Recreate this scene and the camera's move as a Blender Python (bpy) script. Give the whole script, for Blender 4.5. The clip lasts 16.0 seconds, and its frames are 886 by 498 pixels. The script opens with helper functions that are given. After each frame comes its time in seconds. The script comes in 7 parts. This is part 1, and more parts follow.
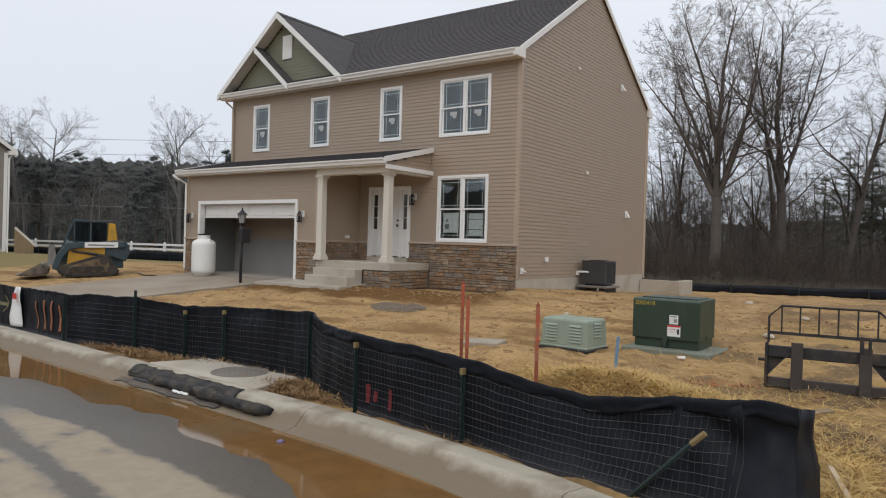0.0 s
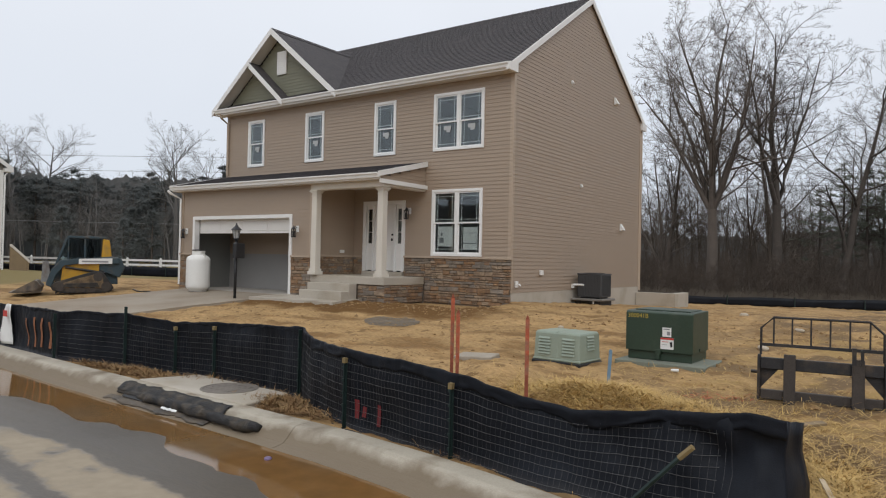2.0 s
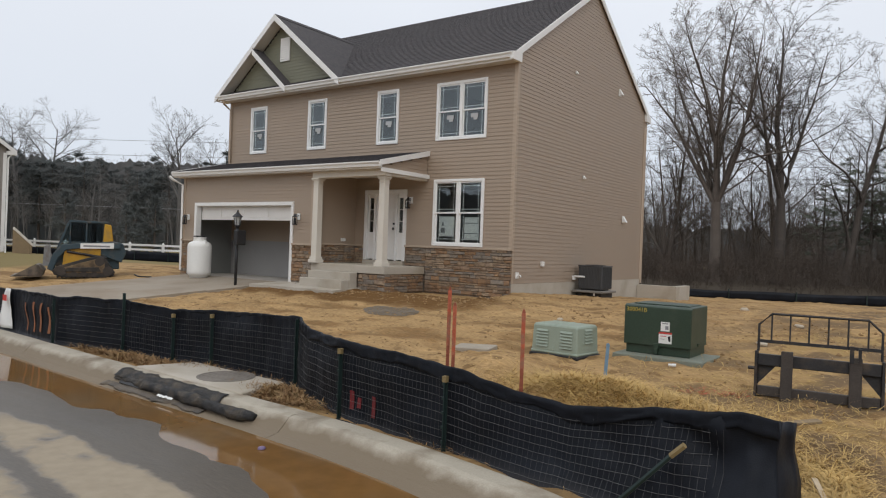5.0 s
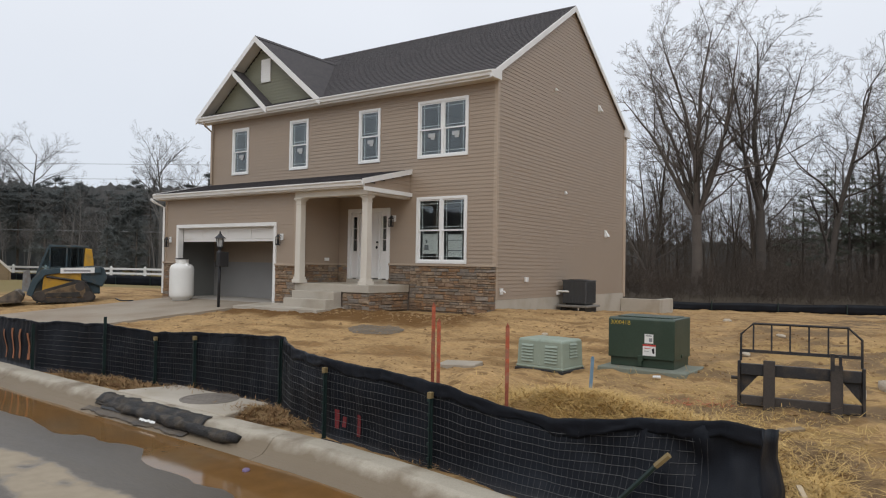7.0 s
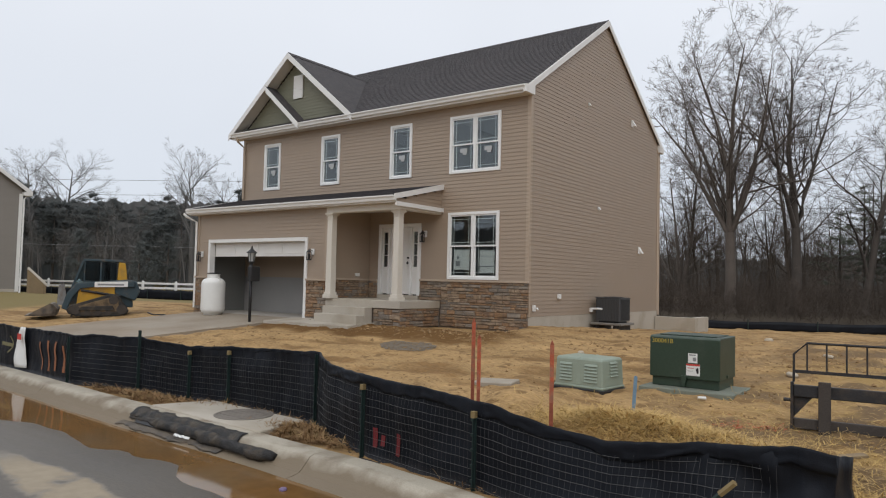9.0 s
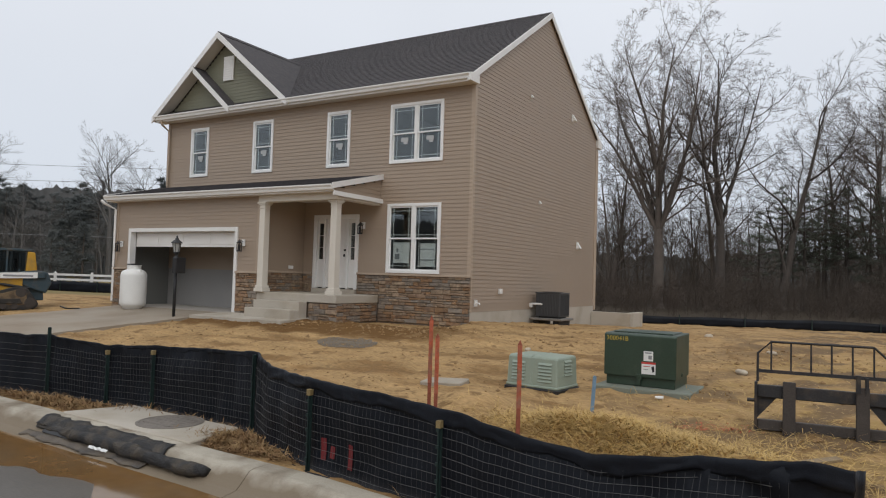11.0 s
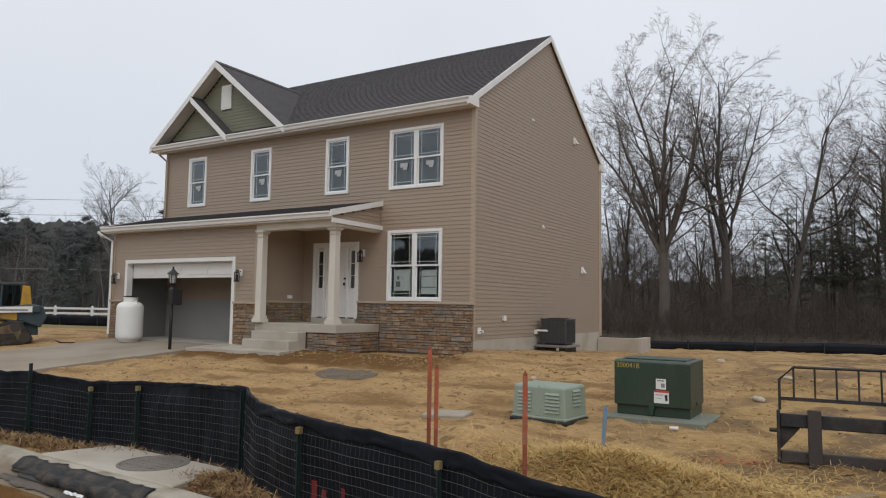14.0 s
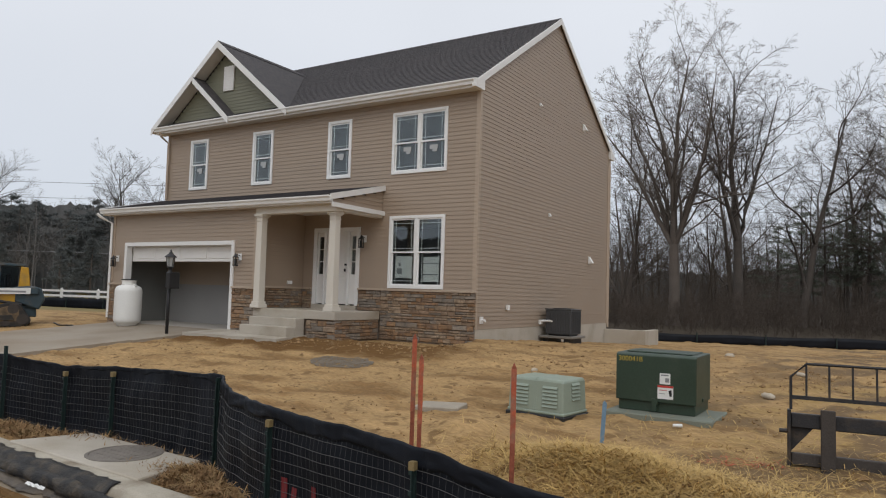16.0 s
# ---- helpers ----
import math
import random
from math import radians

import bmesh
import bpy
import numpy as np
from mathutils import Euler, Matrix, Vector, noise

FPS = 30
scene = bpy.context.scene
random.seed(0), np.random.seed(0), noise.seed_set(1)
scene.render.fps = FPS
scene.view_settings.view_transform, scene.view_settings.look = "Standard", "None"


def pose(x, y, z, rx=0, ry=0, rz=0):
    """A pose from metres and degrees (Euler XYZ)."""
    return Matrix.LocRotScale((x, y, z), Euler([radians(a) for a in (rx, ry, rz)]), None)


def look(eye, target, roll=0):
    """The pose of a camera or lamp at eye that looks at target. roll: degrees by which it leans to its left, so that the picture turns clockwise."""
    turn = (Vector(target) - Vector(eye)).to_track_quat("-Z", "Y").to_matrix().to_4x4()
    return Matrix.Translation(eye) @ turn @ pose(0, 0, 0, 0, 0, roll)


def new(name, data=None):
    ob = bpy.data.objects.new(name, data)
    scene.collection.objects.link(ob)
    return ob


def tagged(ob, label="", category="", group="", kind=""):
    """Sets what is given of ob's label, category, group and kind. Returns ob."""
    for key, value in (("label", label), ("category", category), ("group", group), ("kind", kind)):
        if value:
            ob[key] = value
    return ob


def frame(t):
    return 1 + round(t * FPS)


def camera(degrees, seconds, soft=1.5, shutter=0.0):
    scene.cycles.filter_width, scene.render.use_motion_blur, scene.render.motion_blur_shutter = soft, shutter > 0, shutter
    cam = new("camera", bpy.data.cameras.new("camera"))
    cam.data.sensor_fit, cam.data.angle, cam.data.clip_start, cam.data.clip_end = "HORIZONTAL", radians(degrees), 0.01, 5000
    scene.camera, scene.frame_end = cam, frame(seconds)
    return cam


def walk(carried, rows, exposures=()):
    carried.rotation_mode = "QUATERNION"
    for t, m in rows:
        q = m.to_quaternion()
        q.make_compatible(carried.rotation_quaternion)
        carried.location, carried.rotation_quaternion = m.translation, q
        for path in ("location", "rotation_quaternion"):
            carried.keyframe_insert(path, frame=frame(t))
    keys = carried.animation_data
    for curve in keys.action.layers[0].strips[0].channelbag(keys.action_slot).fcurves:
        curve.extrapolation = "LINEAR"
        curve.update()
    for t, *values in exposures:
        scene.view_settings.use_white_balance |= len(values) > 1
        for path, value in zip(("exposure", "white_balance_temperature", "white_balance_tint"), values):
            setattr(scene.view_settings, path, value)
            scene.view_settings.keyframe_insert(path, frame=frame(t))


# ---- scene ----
cam = camera(64.5, 16.0, soft=1.15)
PATH = [
    (0, (8.968, -15.613, 1.073), (7.798, -13.991, 1.061), 1.7),
    (0.5, (8.962, -15.618, 1.079), (7.794, -13.994, 1.087), 2.0),
    (1, (8.96, -15.611, 1.072), (7.822, -13.966, 1.07), 2.1),
    (1.5, (8.952, -15.608, 1.088), (7.8, -13.973, 1.081), 1.4),
    (2, (9.024, -15.54, 1.073), (7.858, -13.915, 1.101), 1.3),
    (2.5, (9.083, -15.484, 1.093), (7.991, -13.808, 1.109), 2.1),
    (3, (9.11, -15.462, 1.083), (7.991, -13.804, 1.079), 2.2),
    (3.5, (9.091, -15.494, 1.083), (7.945, -13.856, 1.09), 1.2),
    (5.8, (9.053, -15.481, 1.119), (7.87, -13.868, 1.112), 2.5),
    (6, (9.086, -15.508, 1.087), (7.913, -13.889, 1.1), 2.1),
    (6.5, (9.092, -15.488, 1.099), (7.92, -13.867, 1.131), 1.0),
    (7, (9.081, -15.489, 1.091), (7.944, -13.845, 1.139), 1.0),
    (7.5, (9.037, -15.516, 1.092), (7.914, -13.86, 1.11), 1.8),
    (8, (8.942, -15.576, 1.124), (7.727, -13.987, 1.137), 2.0),
    (8.2, (8.937, -15.56, 1.083), (7.72, -13.974, 1.127), 1.6),
    (10.3, (8.384, -15.156, 1.062), (7.221, -13.534, 1.19), 1.2),
    (10.5, (8.304, -15.122, 1.069), (7.224, -13.444, 1.192), 2.2),
    (11, (8.287, -15.07, 1.062), (7.256, -13.359, 1.144), 1.8),
    (11.5, (8.298, -15.023, 1.075), (7.311, -13.288, 1.201), 2.1),
    (12, (8.255, -14.911, 1.073), (7.245, -13.191, 1.213), 1.3),
    (12.5, (8.313, -14.912, 1.063), (7.303, -13.192, 1.206), 0.7),
    (13, (8.31, -14.881, 1.051), (7.27, -13.176, 1.163), 0.4),
    (13.5, (8.265, -14.829, 1.044), (7.191, -13.143, 1.104), 0.8),
    (14, (8.125, -14.703, 1.05), (7.086, -13.002, 1.211), 0.9),
    (14.5, (8.014, -14.566, 1.046), (7.11, -12.788, 1.191), 0.2),
    (15, (8.031, -14.414, 1.064), (7.102, -12.656, 1.281), 2.0),
    (15.5, (8.069, -14.345, 1.041), (7.068, -12.626, 1.245), 4.2),
    (16, (8.062, -14.234, 1.034), (6.997, -12.546, 1.163), 1.8),
]
walk(cam, [(t, look(eye, target, roll)) for t, eye, target, roll in PATH], exposures=((0, 0.03), (8.2, 0.02), (10.5, -0.05), (16, -0.10)))

# ---- light: overcast sky, a weak wide sun behind cloud ----
world = bpy.data.worlds.new("overcast")
scene.world = world
world.use_nodes = True
wt = world.node_tree
wt.nodes.clear()
w_out = wt.nodes.new("ShaderNodeOutputWorld")
w_bg = wt.nodes.new("ShaderNodeBackground")
w_sky = wt.nodes.new("ShaderNodeTexSky")
w_sky.sky_type, w_sky.sun_disc = "NISHITA", False
w_sky.sun_elevation, w_sky.sun_rotation = radians(38), radians(150)
w_co = wt.nodes.new("ShaderNodeTexCoord")
w_sep = wt.nodes.new("ShaderNodeSeparateXYZ")
w_ramp = wt.nodes.new("ShaderNodeValToRGB")
w_ramp.color_ramp.elements[0].position, w_ramp.color_ramp.elements[0].color = 0.0, (0.66, 0.712, 0.795, 1)
w_ramp.color_ramp.elements[1].position, w_ramp.color_ramp.elements[1].color = 1.0, (1.0, 1.03, 1.08, 1)
e = w_ramp.color_ramp.elements.new(0.35)
e.color = (0.84, 0.875, 0.94, 1)
w_noise = wt.nodes.new("ShaderNodeTexNoise")
w_noise.inputs["Scale"].default_value, w_noise.inputs["Detail"].default_value = 2.2, 4
w_mul = wt.nodes.new("ShaderNodeMapRange")
w_mul.inputs["To Min"].default_value, w_mul.inputs["To Max"].default_value = 0.93, 1.07
w_cl = wt.nodes.new("ShaderNodeVectorMath")
w_cl.operation = "SCALE"
w_mix = wt.nodes.new("ShaderNodeMix")
w_mix.data_type = "RGBA"
w_mix.inputs[0].default_value = 0.06
w_gain = wt.nodes.new("ShaderNodeVectorMath")
w_gain.operation = "SCALE"
w_gain.inputs["Scale"].default_value = 0.1
wt.links.new(w_co.outputs["Generated"], w_sep.inputs[0])
wt.links.new(w_sep.outputs["Z"], w_ramp.inputs[0])
wt.links.new(w_co.outputs["Generated"], w_noise.inputs["Vector"])
wt.links.new(w_noise.outputs["Fac"], w_mul.inputs["Value"])
wt.links.new(w_ramp.outputs[0], w_cl.inputs[0])
wt.links.new(w_mul.outputs[0], w_cl.inputs["Scale"])
wt.links.new(w_sky.outputs[0], w_gain.inputs[0])
wt.links.new(w_cl.outputs[0], w_mix.inputs[6])
wt.links.new(w_gain.outputs[0], w_mix.inputs[7])
wt.links.new(w_mix.outputs[2], w_bg.inputs["Color"])
w_bg.inputs["Strength"].default_value = 1.0
wt.links.new(w_bg.outputs[0], w_out.inputs[0])

sun = new("sun", bpy.data.lights.new("sun", "SUN"))
sun.data.energy, sun.data.angle, sun.data.color = 0.7, radians(40), (1.0, 0.97, 0.92)
sun.matrix_world = look((20, -30, 34), (0, 0, 0))


# ---- materials ----
def mat(name, col, rough=0.7, var=0.15, scale=3.0, fine=60.0, bump=0.15, metal=0.0, tint=None, tint_at=0.62, tint_soft=0.12, tint_scale=None, rnd=0.0, spec=0.5, rough_var=0.1, stretch=None):
    """Two scales of variation over real-world positions, an optional stain colour, and a spread from piece to piece."""
    m = bpy.data.materials.new(name)
    m.use_nodes = True
    nt = m.node_tree
    p = nt.nodes["Principled BSDF"]
    p.inputs["Metallic"].default_value = metal
    p.inputs["Specular IOR Level"].default_value = spec
    geo = nt.nodes.new("ShaderNodeNewGeometry")
    src = geo.outputs["Position"]
    if stretch:
        sc = nt.nodes.new("ShaderNodeVectorMath")
        sc.operation = "MULTIPLY"
        sc.inputs[1].default_value = stretch
        nt.links.new(src, sc.inputs[0])
        src = sc.outputs[0]
    big = nt.nodes.new("ShaderNodeTexNoise")
    big.inputs["Scale"].default_value, big.inputs["Detail"].default_value = scale, 5
    small = nt.nodes.new("ShaderNodeTexNoise")
    small.inputs["Scale"].default_value, small.inputs["Detail"].default_value = fine, 3
    nt.links.new(src, big.inputs["Vector"])
    nt.links.new(src, small.inputs["Vector"])
    add = nt.nodes.new("ShaderNodeMath")
    add.operation = "ADD"
    nt.links.new(big.outputs["Fac"], add.inputs[0])
    nt.links.new(small.outputs["Fac"], add.inputs[1])
    rng = nt.nodes.new("ShaderNodeMapRange")
    rng.inputs["From Min"].default_value, rng.inputs["From Max"].default_value = 0.6, 1.4
    rng.inputs["To Min"].default_value, rng.inputs["To Max"].default_value = 1 - var, 1 + var
    nt.links.new(add.outputs[0], rng.inputs["Value"])
    val = rng.outputs[0]
    if rnd:
        info = nt.nodes.new("ShaderNodeObjectInfo")
        r2 = nt.nodes.new("ShaderNodeMapRange")
        r2.inputs["To Min"].default_value, r2.inputs["To Max"].default_value = 1 - rnd, 1 + rnd
        nt.links.new(info.outputs["Random"], r2.inputs["Value"])
        mm = nt.nodes.new("ShaderNodeMath")
        mm.operation = "MULTIPLY"
        nt.links.new(val, mm.inputs[0])
        nt.links.new(r2.outputs[0], mm.inputs[1])
        val = mm.outputs[0]
    base = nt.nodes.new("ShaderNodeRGB")
    base.outputs[0].default_value = (*col, 1)
    colour = base.outputs[0]
    if tint:
        t_n = nt.nodes.new("ShaderNodeTexNoise")
        t_n.inputs["Scale"].default_value, t_n.inputs["Detail"].default_value = tint_scale or scale * 0.4, 6
        nt.links.new(src, t_n.inputs["Vector"])
        tr = nt.nodes.new("ShaderNodeMapRange")
        tr.inputs["From Min"].default_value, tr.inputs["From Max"].default_value = tint_at - tint_soft, tint_at + tint_soft
        nt.links.new(t_n.outputs["Fac"], tr.inputs["Value"])
        mx = nt.nodes.new("ShaderNodeMix")
        mx.data_type = "RGBA"
        nt.links.new(tr.outputs[0], mx.inputs[0])
        nt.links.new(colour, mx.inputs[6])
        mx.inputs[7].default_value = (*tint, 1)
        colour = mx.outputs[2]
    mul = nt.nodes.new("ShaderNodeVectorMath")
    mul.operation = "SCALE"
    nt.links.new(colour, mul.inputs[0])
    nt.links.new(val, mul.inputs["Scale"])
    nt.links.new(mul.outputs[0], p.inputs["Base Color"])
    rr = nt.nodes.new("ShaderNodeMapRange")
    rr.inputs["To Min"].default_value, rr.inputs["To Max"].default_value = max(0.02, rough - rough_var), min(1, rough + rough_var)
    nt.links.new(big.outputs["Fac"], rr.inputs["Value"])
    nt.links.new(rr.outputs[0], p.inputs["Roughness"])
    if bump:
        b = nt.nodes.new("ShaderNodeBump")
        b.inputs["Strength"].default_value, b.inputs["Distance"].default_value = bump, 0.02
        nt.links.new(small.outputs["Fac"], b.inputs["Height"])
        nt.links.new(b.outputs[0], p.inputs["Normal"])
    return m


SIDING = mat("tan_vinyl_siding", (0.345, 0.267, 0.200), 0.5, 0.05, 0.7, 30, 0.04, stretch=(1, 1, 6))
SIDING_TRIM = mat("tan_corner_trim", (0.42, 0.33, 0.25), 0.5, 0.04, 2, 40, 0.03)
GREEN_SIDING = mat("sage_green_siding", (0.195, 0.192, 0.135), 0.55, 0.06, 0.9, 30, 0.04, stretch=(1, 1, 6))
GREY_SIDING = mat("grey_tan_siding", (0.25, 0.225, 0.20), 0.6, 0.06, 0.7, 30, 0.04, stretch=(1, 1, 6))
WHITE = mat("white_painted_trim", (0.78, 0.77, 0.75), 0.45, 0.05, 2, 40, 0.03)
ALMOND = mat("almond_column_paint", (0.66, 0.615, 0.54), 0.5, 0.05, 2, 40, 0.03)
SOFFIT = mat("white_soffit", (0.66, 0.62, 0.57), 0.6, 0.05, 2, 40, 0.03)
VINYL = mat("white_vinyl_frame", (0.82, 0.82, 0.81), 0.35, 0.03, 3, 60, 0.02)
SHINGLE = mat("charcoal_shingles", (0.050, 0.046, 0.050), 0.9, 0.22, 1.2, 45, 0.5, tint=(0.075, 0.066, 0.066), tint_scale=9, tint_at=0.5)
CONCRETE = mat("light_concrete", (0.46, 0.415, 0.35), 0.8, 0.10, 1.1, 70, 0.2, tint=(0.34, 0.29, 0.22), tint_at=0.60, tint_scale=1.0)
DRIVE = mat("driveway_concrete", (0.315, 0.265, 0.205), 0.8, 0.10, 0.8, 60, 0.2, tint=(0.25, 0.195, 0.14), tint_at=0.56, tint_scale=0.7)
CURB = mat("muddy_curb_concrete", (0.43, 0.385, 0.31), 0.75, 0.16, 1.5, 70, 0.3, tint=(0.20, 0.155, 0.105), tint_at=0.58, tint_scale=2.2)


def mud_line(m, top, soft, colour):
    """A tide of splashed mud up to an uneven height."""
    nt = m.node_tree
    p = nt.nodes["Principled BSDF"]
    geo = next(n for n in nt.nodes if n.type == "NEW_GEOMETRY")
    sep = nt.nodes.new("ShaderNodeSeparateXYZ")
    nt.links.new(geo.outputs["Position"], sep.inputs[0])
    n = nt.nodes.new("ShaderNodeTexNoise")
    n.inputs["Scale"].default_value, n.inputs["Detail"].default_value = 5.0, 9
    nt.links.new(geo.outputs["Position"], n.inputs["Vector"])
    mad = nt.nodes.new("ShaderNodeMath")
    mad.operation, mad.inputs[1].default_value = "MULTIPLY_ADD", 0.16
    nt.links.new(n.outputs["Fac"], mad.inputs[0])
    nt.links.new(sep.outputs["Z"], mad.inputs[2])
    r = nt.nodes.new("ShaderNodeMapRange")
    r.inputs["From Min"].default_value, r.inputs["From Max"].default_value = top + soft, top - soft
    nt.links.new(mad.outputs[0], r.inputs["Value"])
    mx = nt.nodes.new("ShaderNodeMix")
    mx.data_type = "RGBA"
    nt.links.new(r.outputs[0], mx.inputs[0])
    nt.links.new(p.inputs["Base Color"].links[0].from_socket, mx.inputs[6])
    mx.inputs[7].default_value = (*colour, 1)
    nt.links.new(mx.outputs[2], p.inputs["Base Color"])


mud_line(CURB, -0.520, 0.035, (0.205, 0.160, 0.108))
MORTAR = mat("stone_mortar", (0.17, 0.130, 0.097), 0.9, 0.2, 4, 60, 0.4)
STONES = [mat(n, c, 0.85, 0.30, 6, 50, 0.7, rnd=0.14, tint=t, tint_scale=9, tint_at=0.55) for n, c, t in (
    ("tan_ledge_stone", (0.325, 0.240, 0.162), (0.215, 0.155, 0.110)),
    ("brown_ledge_stone", (0.225, 0.152, 0.102), (0.285, 0.205, 0.140)),
    ("grey_ledge_stone", (0.215, 0.183, 0.152), (0.28, 0.225, 0.172)),
    ("rust_ledge_stone", (0.300, 0.182, 0.100), (0.20, 0.130, 0.088)))]
DOOR = mat("white_door_paint", (0.76, 0.74, 0.71), 0.4, 0.04, 2, 40, 0.02)
BLACK = mat("black_metal", (0.025, 0.025, 0.027), 0.45, 0.2, 5, 80, 0.1, metal=0.3)
# far below bare drywall's tone: the garage's shade is put into this grey
DRYWALL = mat("shade_darkened_drywall", (0.19, 0.19, 0.178), 0.9, 0.08, 1.2, 30, 0.05)
DARKWALL = mat("unlit_interior_wall", (0.30, 0.29, 0.28), 0.9, 0.08, 1.2, 30, 0.05)
SLAB = mat("garage_floor_concrete", (0.40, 0.37, 0.33), 0.6, 0.12, 1.0, 50, 0.1)
TANK = mat("white_tank_enamel", (0.80, 0.79, 0.76), 0.35, 0.05, 2, 30, 0.03)
AC_GREY = mat("dark_grey_painted_steel", (0.070, 0.071, 0.074), 0.5, 0.12, 5, 60, 0.05, metal=0.2)
PAD_GREY = mat("grey_plastic_pad", (0.20, 0.185, 0.165), 0.7, 0.12, 4, 60, 0.1)
GREEN_BOX = mat("dark_green_enamel", (0.030, 0.052, 0.034), 0.42, 0.18, 2.2, 50, 0.04, tint=(0.055, 0.07, 0.05), tint_scale=3, tint_at=0.66)
PALE_GREEN = mat("pale_green_fibreglass", (0.275, 0.325, 0.265), 0.5, 0.07, 3, 60, 0.05, tint=(0.25, 0.28, 0.21), tint_scale=5, tint_at=0.64)
ORANGE = mat("orange_sprayed_stake", (0.44, 0.095, 0.042), 0.7, 0.3, 9, 60, 0.3, tint=(0.30, 0.13, 0.08), tint_scale=12, tint_at=0.55)
ORANGE_DARK = mat("rust_red_stake", (0.27, 0.075, 0.04), 0.75, 0.3, 9, 60, 0.3)
BLUE = mat("blue_sprayed_stake", (0.16, 0.26, 0.36), 0.7, 0.2, 9, 60, 0.2)
TEAL = mat("pale_teal_pipe", (0.35, 0.52, 0.50), 0.5, 0.08, 5, 60, 0.05)
FABRIC = mat("black_silt_fabric", (0.0055, 0.0070, 0.0110), 0.50, 0.3, 2.0, 130, 0.14, tint=(0.013, 0.016, 0.023), tint_scale=1.7, tint_at=0.60, spec=0.18)
MESH = mat("grey_plastic_netting", (0.088, 0.086, 0.084), 0.65, 0.15, 5, 60, 0.0)
POST = mat("green_steel_post", (0.015, 0.031, 0.029), 0.5, 0.25, 6, 70, 0.15, metal=0.2)
POST_TIP = mat("cream_post_tip", (0.23, 0.168, 0.075), 0.6, 0.12, 9, 70, 0.1)
RED_PAINT = mat("red_marking_paint", (0.15, 0.014, 0.016), 0.7, 0.25, 20, 80, 0.1)
mud_line(FABRIC, -0.485, 0.07, (0.036, 0.035, 0.037))
RED_SPRAY = mat("red_sprayed_straw", (0.42, 0.10, 0.045), 0.8, 0.3, 20, 80, 0.0)
ORANGE_PAINT = mat("faded_orange_paint", (0.26, 0.10, 0.045), 0.8, 0.3, 20, 80, 0.1)
STRAW = mat("golden_straw", (0.57, 0.385, 0.135), 0.7, 0.30, 3, 40, 0.0, tint=(0.42, 0.27, 0.090), tint_scale=6, tint_at=0.52)
LEAF_LITTER = mat("brown_leaf_litter", (0.24, 0.135, 0.058), 0.85, 0.4, 6, 40, 0.0, tint=(0.38, 0.26, 0.125), tint_scale=11, tint_at=0.55)
IRON = mat("worn_dark_iron", (0.035, 0.034, 0.036), 0.5, 0.3, 6, 70, 0.2, metal=0.5, tint=(0.085, 0.065, 0.05), tint_scale=7, tint_at=0.62)
BUCKET = mat("muddy_worn_bucket_steel", (0.17, 0.135, 0.10), 0.6, 0.3, 4, 60, 0.2, metal=0.2, tint=(0.07, 0.06, 0.055), tint_scale=5, tint_at=0.55)
PALE_STONE = mat("pale_field_stone", (0.47, 0.40, 0.31), 0.85, 0.2, 8, 50, 0.5)
IRON_RUST = mat("scuffed_brown_iron", (0.058, 0.048, 0.042), 0.6, 0.3, 6, 70, 0.2, metal=0.3)
MANHOLE = mat("weathered_manhole_iron", (0.21, 0.185, 0.16), 0.75, 0.25, 7, 70, 0.4, metal=0.2)
BAG = mat("wet_black_fabric_tube", (0.024, 0.023, 0.023), 0.58, 0.35, 6, 60, 0.7, tint=(0.085, 0.068, 0.049), tint_scale=7.0, tint_at=0.58, spec=0.3)
HEM = mat("mud_soaked_cloth", (0.115, 0.090, 0.064), 0.6, 0.35, 5, 60, 0.5, tint=(0.055, 0.047, 0.040), tint_scale=4, tint_at=0.55)
LABEL = mat("white_label", (0.76, 0.76, 0.74), 0.5, 0.04, 20, 80, 0.0)
LABEL_RED = mat("red_label_band", (0.55, 0.05, 0.04), 0.5, 0.06, 20, 80, 0.0)
LABEL_GREY = mat("grey_print", (0.25, 0.25, 0.26), 0.6, 0.05, 20, 80, 0.0)
YELLOW = mat("yellow_machine_paint", (0.50, 0.27, 0.02), 0.45, 0.15, 3, 50, 0.05, tint=(0.28, 0.17, 0.05), tint_scale=3.5, tint_at=0.62)
YELLOW_NUM = mat("yellow_stencil", (0.44, 0.32, 0.05), 0.6, 0.1, 20, 80, 0.0)
MACHINE = mat("blue_black_machine_paint", (0.030, 0.055, 0.070), 0.5, 0.2, 3, 50, 0.05, tint=(0.13, 0.10, 0.07), tint_scale=3.5, tint_at=0.62)
TRACK = mat("muddy_rubber_track", (0.028, 0.026, 0.024), 0.8, 0.3, 5, 50, 0.3, tint=(0.075, 0.056, 0.038), tint_scale=5, tint_at=0.60)
TRACK_MUD = mat("caked_mud", (0.185, 0.130, 0.075), 0.95, 0.35, 5, 40, 0.6, tint=(0.09, 0.066, 0.045), tint_scale=6, tint_at=0.56)
BARK = mat("grey_brown_bark", (0.130, 0.106, 0.088), 0.9, 0.25, 1.5, 25, 0.3, rnd=0.15)
BARK_DARK = mat("dark_bark", (0.088, 0.073, 0.062), 0.9, 0.25, 1.5, 25, 0.3, rnd=0.2)
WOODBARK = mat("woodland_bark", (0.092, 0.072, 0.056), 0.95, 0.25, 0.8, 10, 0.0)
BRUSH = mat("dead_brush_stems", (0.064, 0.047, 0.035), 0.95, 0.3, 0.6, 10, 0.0)
